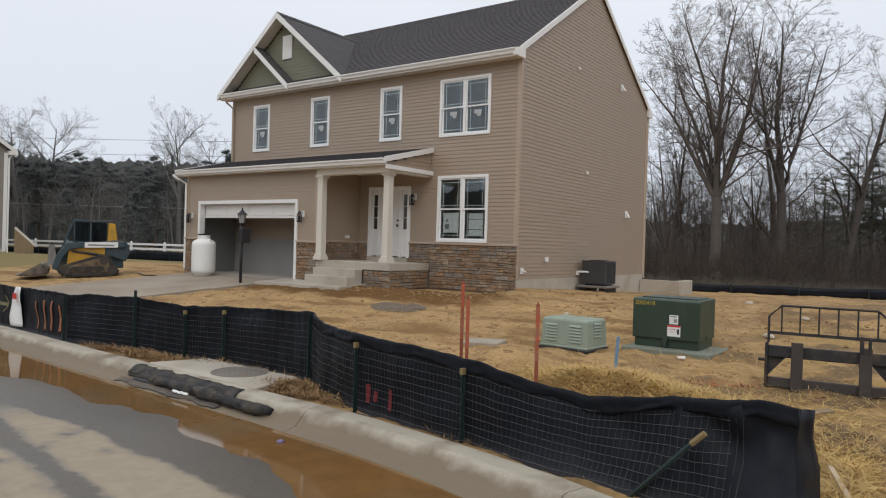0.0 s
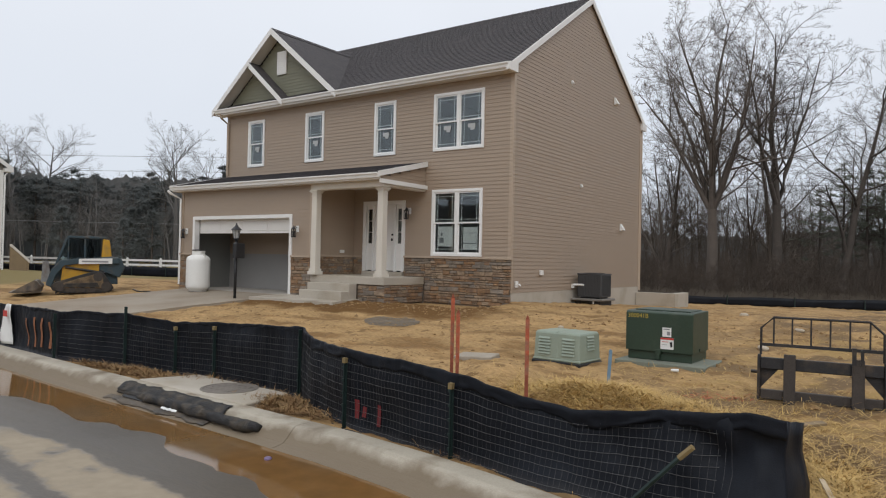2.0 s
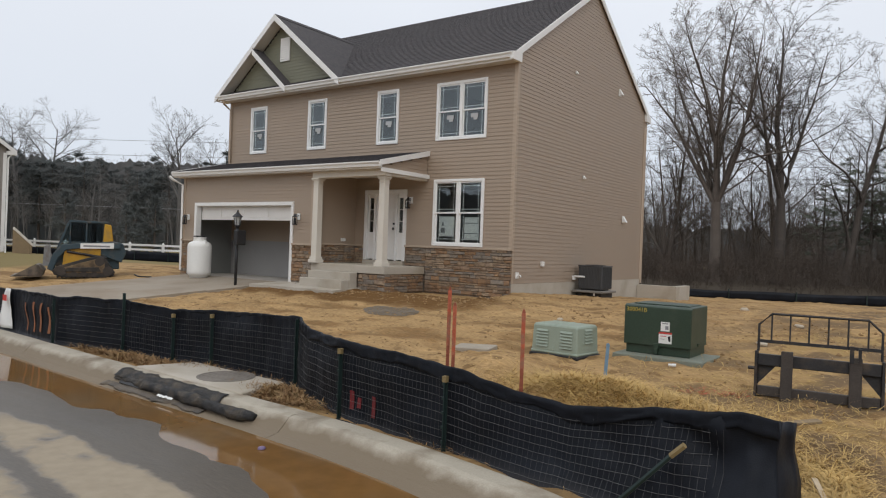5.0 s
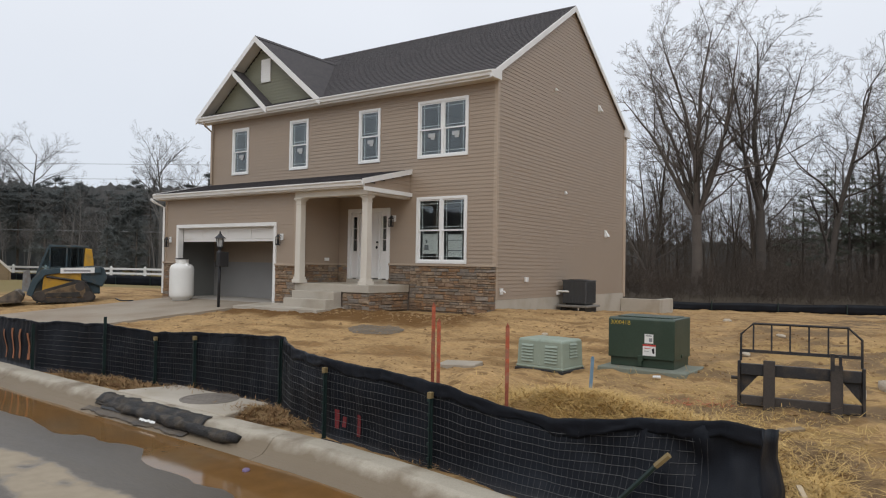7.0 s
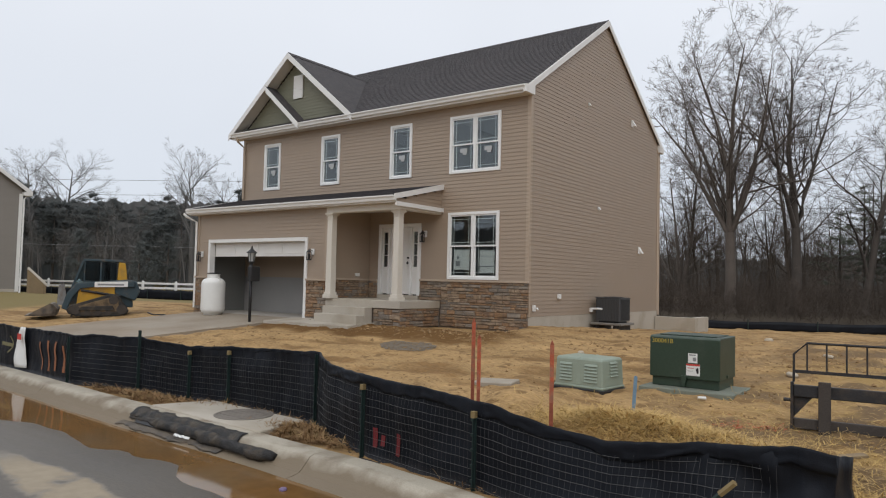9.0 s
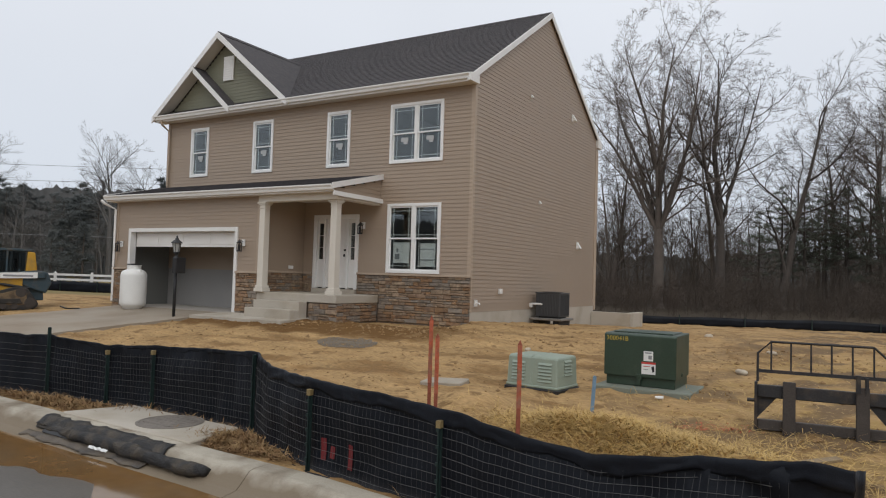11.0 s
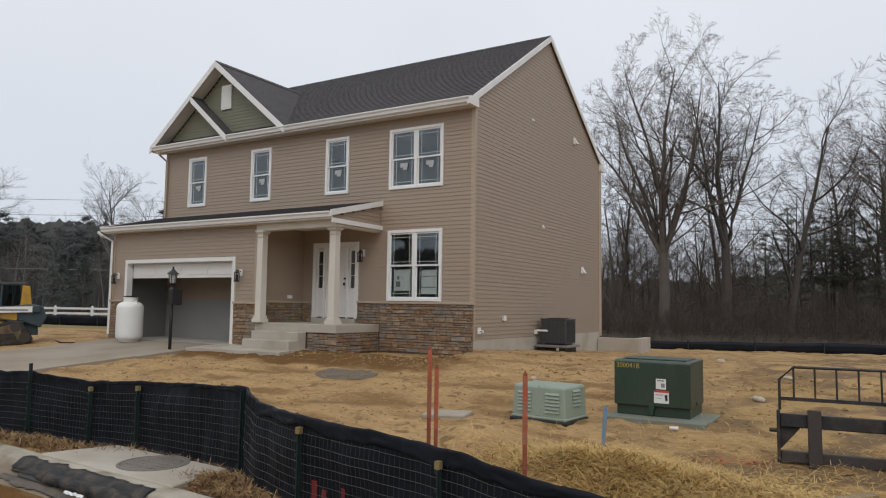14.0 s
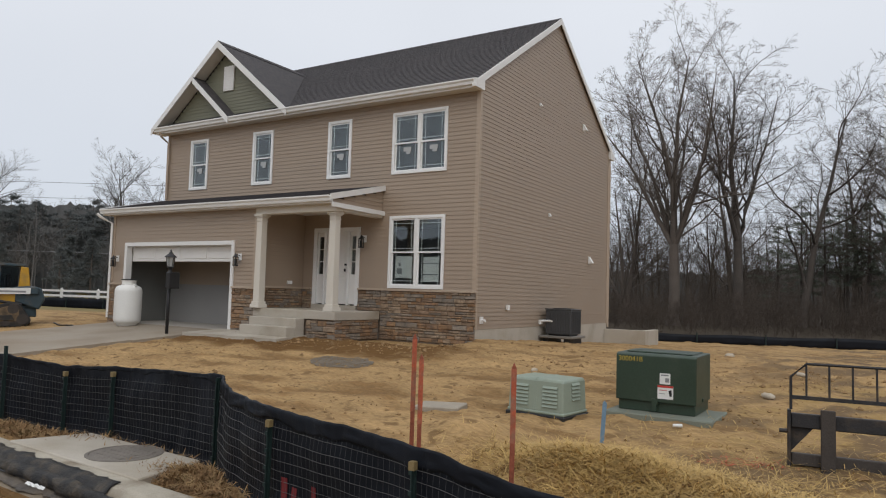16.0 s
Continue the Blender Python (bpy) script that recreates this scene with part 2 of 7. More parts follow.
# far bark greyed in its colour, as haze would veil it
BARK_FAR = mat("haze_grey_bark", (0.130, 0.122, 0.116), 0.95, 0.2, 0.8, 10, 0.0, rnd=0.2)
# pine green lifted in the base colour to stand in for haze
NEEDLE = mat("haze_lifted_needles", (0.155, 0.168, 0.130), 0.9, 0.2, 1.0, 8, 0.0, rnd=0.2)
# distant haze is put into this needle colour, paler and bluer than foliage
NEEDLE_FAR = mat("haze_pale_evergreen", (0.150, 0.162, 0.158), 0.95, 0.15, 0.5, 5, 0.0, rnd=0.2)


def leafy(m, share):
    """Lets light through thin leaves."""
    nt = m.node_tree
    p = nt.nodes["Principled BSDF"]
    tr = nt.nodes.new("ShaderNodeBsdfTranslucent")
    nt.links.new(p.inputs["Base Color"].links[0].from_socket, tr.inputs["Color"])
    mx = nt.nodes.new("ShaderNodeMixShader")
    mx.inputs[0].default_value = share
    nt.links.new(p.outputs[0], mx.inputs[1])
    nt.links.new(tr.outputs[0], mx.inputs[2])
    nt.links.new(mx.outputs[0], nt.nodes["Material Output"].inputs["Surface"])


leafy(NEEDLE, 0.5)
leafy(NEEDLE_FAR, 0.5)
WOODS = mat("hazed_far_woods", (0.128, 0.120, 0.115), 1.0, 0.45, 0.25, 1.6, 0.0, tint=(0.075, 0.080, 0.076), tint_scale=0.11, tint_at=0.5, tint_soft=0.16, stretch=(1, 1, 0.22))
# faint bluish emission imitates haze; the woods themselves give no light
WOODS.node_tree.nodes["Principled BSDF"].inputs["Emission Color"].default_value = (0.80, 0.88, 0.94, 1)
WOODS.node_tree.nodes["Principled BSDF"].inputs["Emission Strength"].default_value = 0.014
WOOD = mat("new_lumber", (0.45, 0.32, 0.18), 0.75, 0.2, 3, 40, 0.1)
PLANK = mat("weathered_lath", (0.46, 0.36, 0.24), 0.75, 0.15, 5, 50, 0.1)
RED_LEAF = mat("purple_plastic_scrap", (0.17, 0.12, 0.22), 0.5, 0.1, 9, 50, 0.0)
WIRE = mat("grey_cable", (0.20, 0.205, 0.215), 0.7, 0.05, 5, 30, 0.0)


def glass(name, col=(0.85, 0.9, 0.92), rough=0.0):
    m = bpy.data.materials.new(name)
    m.use_nodes = True
    p = m.node_tree.nodes["Principled BSDF"]
    p.inputs["Base Color"].default_value = (*col, 1)
    p.inputs["Roughness"].default_value = rough
    p.inputs["Transmission Weight"].default_value = 1.0
    p.inputs["IOR"].default_value = 1.5
    return m


def low_e_glass(name):
    """Clear glass with the stronger mirror of a low-emissivity coating."""
    m = glass(name, (0.66, 0.72, 0.72))
    nt = m.node_tree
    out = nt.nodes["Material Output"]
    gl = nt.nodes.new("ShaderNodeBsdfGlossy")
    gl.inputs["Color"].default_value, gl.inputs["Roughness"].default_value = (0.80, 0.88, 0.93, 1), 0.02
    mx = nt.nodes.new("ShaderNodeMixShader")
    mx.inputs[0].default_value = 0.035
    nt.links.new(nt.nodes["Principled BSDF"].outputs[0], mx.inputs[1])
    nt.links.new(gl.outputs[0], mx.inputs[2])
    nt.links.new(mx.outputs[0], out.inputs["Surface"])
    return m


GLASS = low_e_glass("window_glass")
CAB_GLASS = glass("tinted_cab_glass", (0.35, 0.42, 0.46))


# ---- mesh tools ----
class Shape:
    """Gathers vertices and faces, then becomes one mesh object."""

    weld = False

    def __init__(self):
        self.v, self.f = [], []

    def face(self, *pts):
        n = len(self.v)
        self.v += [tuple(p) for p in pts]
        self.f.append(tuple(range(n, n + len(pts))))
        return self

    def box(self, x0, x1, y0, y1, z0, z1, m=None):
        n = len(self.v)
        pts = [(x0, y0, z0), (x1, y0, z0), (x1, y1, z0), (x0, y1, z0), (x0, y0, z1), (x1, y0, z1), (x1, y1, z1), (x0, y1, z1)]
        if m is not None:
            pts = [tuple(m @ Vector(p)) for p in pts]
        self.v += pts
        self.f += [tuple(n + i for i in q) for q in ((3, 2, 1, 0), (4, 5, 6, 7), (0, 1, 5, 4), (1, 2, 6, 5), (2, 3, 7, 6), (3, 0, 4, 7))]
        return self

    def prism(self, poly, lift):
        """A flat outline pushed along a vector."""
        n, k = len(self.v), len(poly)
        self.v += [tuple(p) for p in poly] + [tuple(a + b for a, b in zip(p, lift)) for p in poly]
        self.f.append(tuple(range(n + k - 1, n - 1, -1)))
        self.f.append(tuple(range(n + k, n + 2 * k)))
        for i in range(k):
            j = (i + 1) % k
            self.f.append((n + i, n + j, n + k + j, n + k + i))
        return self

    def tube(self, pts, radii, sides=6, caps=True):
        pts = [Vector(p) for p in pts]
        if not hasattr(radii, "__len__"):
            radii = [radii] * len(pts)
        n = len(self.v)
        for i, p in enumerate(pts):
            d = (pts[min(i + 1, len(pts) - 1)] - pts[max(i - 1, 0)]).normalized()
            a = d.cross(Vector((0, 0, 1)) if abs(d.z) < 0.95 else Vector((1, 0, 0))).normalized()
            b = d.cross(a)
            for s in range(sides):
                w = 2 * math.pi * s / sides
                self.v.append(tuple(p + (a * math.cos(w) + b * math.sin(w)) * radii[i]))
        for i in range(len(pts) - 1):
            for s in range(sides):
                t = (s + 1) % sides
                self.f.append((n + i * sides + s, n + i * sides + t, n + (i + 1) * sides + t, n + (i + 1) * sides + s))
        if caps:
            self.f.append(tuple(n + s for s in range(sides - 1, -1, -1)))
            self.f.append(tuple(n + (len(pts) - 1) * sides + s for s in range(sides)))
        return self

    def lathe(self, profile, sides=24, centre=(0, 0, 0)):
        """profile: (radius, z) from the bottom up."""
        n = len(self.v)
        for r, z in profile:
            for s in range(sides):
                w = 2 * math.pi * s / sides
                self.v.append((centre[0] + r * math.cos(w), centre[1] + r * math.sin(w), centre[2] + z))
        for i in range(len(profile) - 1):
            for s in range(sides):
                t = (s + 1) % sides
                self.f.append((n + i * sides + s, n + i * sides + t, n + (i + 1) * sides + t, n + (i + 1) * sides + s))
        self.f.append(tuple(n + s for s in range(sides - 1, -1, -1)))
        self.f.append(tuple(n + (len(profile) - 1) * sides + s for s in range(sides)))
        return self

    def mesh(self, name, material, smooth=False):
        me = bpy.data.meshes.new(name)
        if self.weld:
            seen, to = {}, []
            for p in self.v:
                to.append(seen.setdefault(tuple(round(c, 4) for c in p), len(seen)))
            faces = [tuple(dict.fromkeys(to[i] for i in f)) for f in self.f]
            self.v, self.f = list(seen), [f for f in faces if len(f) > 2]
        me.from_pydata(self.v, [], self.f)
        if smooth:
            me.polygons.foreach_set("use_smooth", [True] * len(me.polygons))
        if material:
            me.materials.append(material)
        me.update()
        return me


def part(name, shape, material, parent=None, label="", bevel=0.0, smooth=False, segs=1):
    ob = new(name, shape.mesh(name, material, smooth))
    if parent:
        ob.parent = parent
    if bevel:
        b = ob.modifiers.new("edge", "BEVEL")
        b.width, b.segments, b.limit_method = bevel, segs, "ANGLE"
    if label:
        tagged(ob, label)
    return ob


def thing(name, m, label, category, group=""):
    ob = new(name)
    ob.matrix_world = m
    ob.empty_display_size = 0.2
    return tagged(ob, label, category, group)


def single(name, shape, material, label, category, kind="", bevel=0.0, smooth=False, group="", m=None):
    ob = part(name, shape, material, bevel=bevel, smooth=smooth)
    if m is not None:
        ob.matrix_world = m
    return tagged(ob, label, category, group, kind)


def cuts(lo, hi, holes):
    """What is left of lo..hi without the holes."""
    out, at = [], lo
    for a, b in sorted(holes):
        if b <= at or a >= hi:
            continue
        if a > at:
            out.append((at, a))
        at = max(at, b)
    if at < hi:
        out.append((at, hi))
    return out


def clapboards(place, u0, u1, z0, z1, holes=(), step=0.1016, edges=None):
    """Overlapping siding courses. place(u, z, out) gives the point; edges(z) may narrow the span."""
    s = Shape()
    z = z0
    while z < z1 - 0.005:
        top = min(z + step, z1)
        bands = sorted({z, top, *(c for h in holes for c in h[2:] if z < c < top)})
        for a, b in zip(bands, bands[1:]):
            lo, hi = (u0, u1) if edges is None else edges(0.5 * (a + b))
            if hi - lo < 0.03:
                continue
            oa, ob_ = 0.016 - 0.011 * (a - z) / step, 0.016 - 0.011 * (b - z) / step
            for l, r in cuts(lo, hi, [(h[0], h[1]) for h in holes if h[2] < b - 1e-4 and h[3] > a + 1e-4]):
                s.face(place(l, a, oa), place(r, a, oa), place(r, b, ob_), place(l, b, ob_))
                if a == z:
                    s.face(place(l, a, 0.0), place(r, a, 0.0), place(r, a, oa), place(l, a, oa))
        z += step
    return s


def solid_wall(place, u0, u1, z0, z1, holes, thick):
    """The wall behind the siding, with its openings cut through."""
    s = Shape()
    zs = sorted({z0, z1, *(c for h in holes for c in h[2:] if z0 < c < z1)})
    for a, b in zip(zs, zs[1:]):
        for l, r in cuts(u0, u1, [(h[0], h[1]) for h in holes if h[2] < b - 1e-4 and h[3] > a + 1e-4]):
            n = len(s.v)
            s.v += [tuple(place(u, z, o)) for o in (0, -thick) for u, z in ((l, a), (r, a), (r, b), (l, b))]
            s.f += [tuple(n + i for i in q) for q in ((0, 1, 2, 3), (7, 6, 5, 4), (0, 4, 5, 1), (1, 5, 6, 2), (2, 6, 7, 3), (3, 7, 4, 0))]
    return s

PALE_SCREEN = low_e_glass("pale_windscreen_glass")
PALE_SCREEN.node_tree.nodes["Principled BSDF"].inputs["Base Color"].default_value = (0.55, 0.66, 0.70, 1)
COUPLER = mat("worn_grey_steel", (0.22, 0.225, 0.23), 0.55, 0.25, 5, 60, 0.15, metal=0.3, tint=(0.13, 0.10, 0.07), tint_scale=5, tint_at=0.58)
FADED_PAINT = mat("faded_olive_paint", (0.16, 0.145, 0.07), 0.8, 0.3, 20, 80, 0.1)
NET_DARK = mat("dark_netting_strand", (0.046, 0.047, 0.050), 0.65, 0.15, 5, 60, 0.0)
STAIR_WOOD = mat("weathered_stair_wood", (0.235, 0.170, 0.098), 0.8, 0.2, 3, 40, 0.1)


# ---- ground, road, kerb ----
KERB = [(-400, -9.6), (-40, -9.65), (-14, -9.85), (-8, -10.02), (-3, -10.28), (-0.8, -10.43), (1.0, -10.53), (2.8, -10.60), (4.57, -10.70), (5.58, -10.84), (6.1, -10.94), (6.8, -11.09), (8.5, -11.62), (10.5, -12.5), (13, -14.0), (16, -16.5), (20, -21), (24, -28), (400, -400)]
KX, KY = [p[0] for p in KERB], [p[1] for p in KERB]


def kerb_y(x):
    return float(np.interp(x, KX, KY))


def lot_z(x, y):
    """Height of the lot: level with the house corner, falling to the kerb and to the back."""
    if y < 0:
        z = 0.063 * max(y, -9.4)
    else:
        z = -0.048 * min(y, 10)
    bank = math.exp(-((y + 2.1) / 0.9) ** 2) * 0.05 * min(1, max(0, (x + 7.5) / 1.5)) * min(1, max(0, (2 - x) / 2))
    return z + bank


def axis(stops):
    out = []
    for a, b, step in stops:
        out += list(np.arange(a, b, step))
    return out + [stops[-1][1]]


gx = axis([(-1500, -200, 130), (-200, -60, 14), (-60, -14, 1.5), (-14, 12, 0.13), (12, 40, 1.2), (40, 200, 14), (200, 1500, 130)])
gy = axis([(-1500, -200, 130), (-200, -40, 16), (-40, -12.2, 1.4), (-12.2, 1.0, 0.13), (1.0, 18, 0.35), (18, 60, 2.0), (60, 200, 14), (200, 1500, 130)])
gv = []
for y in gy:
    for x in gx:
        z = lot_z(x, y)
        near = -15 < x < 14 and -13 < y < 20
        if near or abs(x) < 60:
            p = Vector((x, y, 0))
            z += 0.035 * noise.noise(p * 0.55) + 0.030 * noise.noise(p * 1.7)
            if near:
                rough = 1.0 if x > -5 or y < -3 else 0.5
                z += rough * (0.045 * noise.noise(p * 3.1) + 0.032 * noise.noise(p * 6.5) + (0.05 * abs(noise.noise(p * 4.3)) if -3.6 < y < -1.6 and x > -6.5 else 0))
        # the mound of loose soil near the stakes, and the straw heap
        z += 0.22 * math.exp(-(((x - 4.35) / 0.55) ** 2 + ((y + 7.7) / 0.45) ** 2))
        z += 0.26 * math.exp(-(((x - 5.9) / 0.95) ** 2 + ((y + 8.35) / 0.5) ** 2))
        z += 0.10 * math.exp(-(((x - 7.4) / 0.9) ** 2 + ((y + 8.6) / 0.5) ** 2))
        if -11.25 < x < -6.45 and y < -1.4:
            z = min(z, lot_z(x, y) - 0.05)
        if -11.6 < x < -0.05 and -1.8 < y < 9.0:
            z = min(z, -0.16)
        d = y - kerb_y(x)
        if d < 0.35 + 0.22 * min(2.0, max(0, x - 6.1)):
            z = min(z, -0.575)
        if d < -0.1:
            z = -1.05
        gv.append((x, y, z))
W = len(gx)
gf = [(j * W + i, j * W + i + 1, (j + 1) * W + i + 1, (j + 1) * W + i) for j in range(len(gy) - 1) for i in range(W - 1)]
g_me = bpy.data.meshes.new("ground")
g_me.from_pydata(gv, [], gf)
g_me.polygons.foreach_set("use_smooth", [True] * len(g_me.polygons))


def ground_material():
    """Pale sandy subsoil, darker moist clods, tracks, and thin turf far off."""
    m = mat("sandy_subsoil", (0.385, 0.248, 0.114), 0.95, 0.42, 2.6, 20, 1.0, spec=0.2, tint=(0.215, 0.125, 0.052), tint_scale=1.3, tint_at=0.575, tint_soft=0.07, stretch=(0.6, 1.5, 1))
    nt = m.node_tree
    p = nt.nodes["Principled BSDF"]
    geo = next(n for n in nt.nodes if n.type == "NEW_GEOMETRY")
    sep = nt.nodes.new("ShaderNodeSeparateXYZ")
    nt.links.new(geo.outputs["Position"], sep.inputs[0])
    link = p.inputs["Base Color"].links[0].from_socket

    def blend(fac, below, colour):
        mx = nt.nodes.new("ShaderNodeMix")
        mx.data_type = "RGBA"
        nt.links.new(fac, mx.inputs[0])
        nt.links.new(below, mx.inputs[6])
        mx.inputs[7].default_value = (*colour, 1)
        return mx.outputs[2]

    def band(socket, lo, hi):
        r = nt.nodes.new("ShaderNodeMapRange")
        r.interpolation_type = "SMOOTHSTEP"
        r.inputs["From Min"].default_value, r.inputs["From Max"].default_value = lo, hi
        nt.links.new(socket, r.inputs["Value"])
        return r.outputs[0]

    def times(a, b, op="MULTIPLY"):
        t = nt.nodes.new("ShaderNodeMath")
        t.operation = op
        nt.links.new(a, t.inputs[0])
        nt.links.new(b, t.inputs[1])
        return t.outputs[0]

    def wob(scale, amount):
        n = nt.nodes.new("ShaderNodeTexNoise")
        n.inputs["Scale"].default_value, n.inputs["Detail"].default_value = scale, 5
        nt.links.new(geo.outputs["Position"], n.inputs["Vector"])
        r = nt.nodes.new("ShaderNodeMapRange")
        r.inputs["To Min"].default_value, r.inputs["To Max"].default_value = -amount, amount
        nt.links.new(n.outputs["Fac"], r.inputs["Value"])
        return r.outputs[0]

    # freshly dug moist strip along the house front
    yy = times(sep.outputs["Y"], wob(0.9, 1.0), "ADD")
    strip = times(band(yy, -3.8, -3.3), band(yy, -1.2, -1.7))
    link = blend(times(times(strip, band(sep.outputs["X"], -8, -7)), band(times(sep.outputs["X"], wob(1.1, 1.5), "ADD"), 1.6, 0.2)), link, (0.150, 0.078, 0.026))
    # straw-strewn side of the lot
    xx = times(sep.outputs["X"], wob(1.3, 1.6), "ADD")
    link = blend(times(times(band(xx, 5.6, 7.6), band(sep.outputs["Y"], 1, -4)), band(wob(3.0, 1.0), -0.35, 0.35)), link, (0.33, 0.218, 0.085))
    # wet grey mud in ruts on the far side
    mud = nt.nodes.new("ShaderNodeTexNoise")
    mud.inputs["Scale"].default_value, mud.inputs["Detail"].default_value = 0.9, 7
    nt.links.new(geo.outputs["Position"], mud.inputs["Vector"])
    link = blend(times(band(mud.outputs["Fac"], 0.47, 0.57), band(xx, 4.6, 7.4)), link, (0.175, 0.115, 0.062))
    # dark foot- and wheel-pressed hollows
    pits = nt.nodes.new("ShaderNodeTexNoise")
    pits.inputs["Scale"].default_value, pits.inputs["Detail"].default_value = 4.2, 4
    nt.links.new(geo.outputs["Position"], pits.inputs["Vector"])
    link = blend(times(band(pits.outputs["Fac"], 0.56, 0.68), band(sep.outputs["Y"], 12, 10)), link, (0.215, 0.130, 0.058))
    # dry turf beyond the lot
    yw = times(sep.outputs["Y"], wob(0.25, 2.5), "ADD")
    link = blend(band(yw, 15, 19), link, (0.055, 0.042, 0.028))
    xw = times(sep.outputs["X"], wob(0.25, 2.5), "ADD")
    link = blend(times(band(xw, -17, -21), band(sep.outputs["Y"], -7, -5)), link, (0.205, 0.160, 0.068))
    nt.links.new(link, p.inputs["Base Color"])
    return m


g_me.materials.append(ground_material())
tagged(new("ground", g_me), "pale sandy graded soil with clods and tracks", "ground", kind="structure")

# kerb with a gutter pan, swept along its line
kerb_profile = [(0.03, -0.72), (0.03, -0.556), (0.0, -0.549), (-0.17, -0.553), (-0.215, -0.566), (-0.30, -0.655), (-0.345, -0.692), (-0.40, -0.704), (-0.62, -0.738), (-0.62, -0.90)]
kerb = tagged(new("kerb"), "muddy pale concrete kerb beside the road", "kerb", kind="structure")
for k in range(19):
    ks, ring = Shape(), []
    for x in np.linspace(-41.0 + 3 * k, -38.008 + 3 * k, 16):
        t = Vector((0.8, kerb_y(x + 0.4) - kerb_y(x - 0.4), 0)).normalized()
        ring.append(len(ks.v))
        for o, z in kerb_profile:
            lower = 0.105 if -10.9 < x < -6.5 and o > -0.25 else 0.0
            zz = z - (lower if z > -0.6 else 0) + 0.003 * noise.noise(Vector((x * 1.3, o * 3, 0)))
            ks.v.append((x - t.y * o, kerb_y(x) + t.x * o, zz))
    K_ = len(kerb_profile)
    for a, b in zip(ring, ring[1:]):
        ks.f += [(a + i, b + i, b + i + 1, a + i + 1) for i in range(K_ - 1)]
    ks.f += [tuple(ring[0] + i for i in range(K_)), tuple(ring[-1] + i for i in range(K_ - 1, -1, -1))]
    part("kerb_section", ks, CURB, kerb)

# road sheet, lowest beside the gutter pan so that water stands there
rs = Shape()
rx = axis([(-400, -40, 40), (-40, -8, 1.0), (-8, 14, 0.16), (14, 60, 4), (60, 400, 40)])
roff = axis([(0.52, 6.5, 0.13), (6.5, 14, 1.0), (14, 200, 20)])
for x in rx:
    for o in roff:
        y = kerb_y(x) - o
        p = Vector((x, y, 3))
        crown = 0.075 * (1 - math.exp(-max(0, o - 0.72 - 0.25 * noise.noise(Vector((x * 0.5, 1, 0)))) / 1.5))
        z = -0.735 + crown + 0.016 * noise.noise(p * 0.7) + 0.008 * noise.noise(p * 1.9)
        rs.v.append((x, y, z))
R = len(roff)
rs.f = [(i * R + j, (i + 1) * R + j, (i + 1) * R + j + 1, i * R + j + 1) for i in range(len(rx) - 1) for j in range(R - 1)]
ROAD = mat("wet_muddy_asphalt", (0.082, 0.066, 0.048), 0.40, 0.40, 2.2, 70, 0.12, rough_var=0.16, spec=0.42, stretch=(0.16, 1.0, 1))


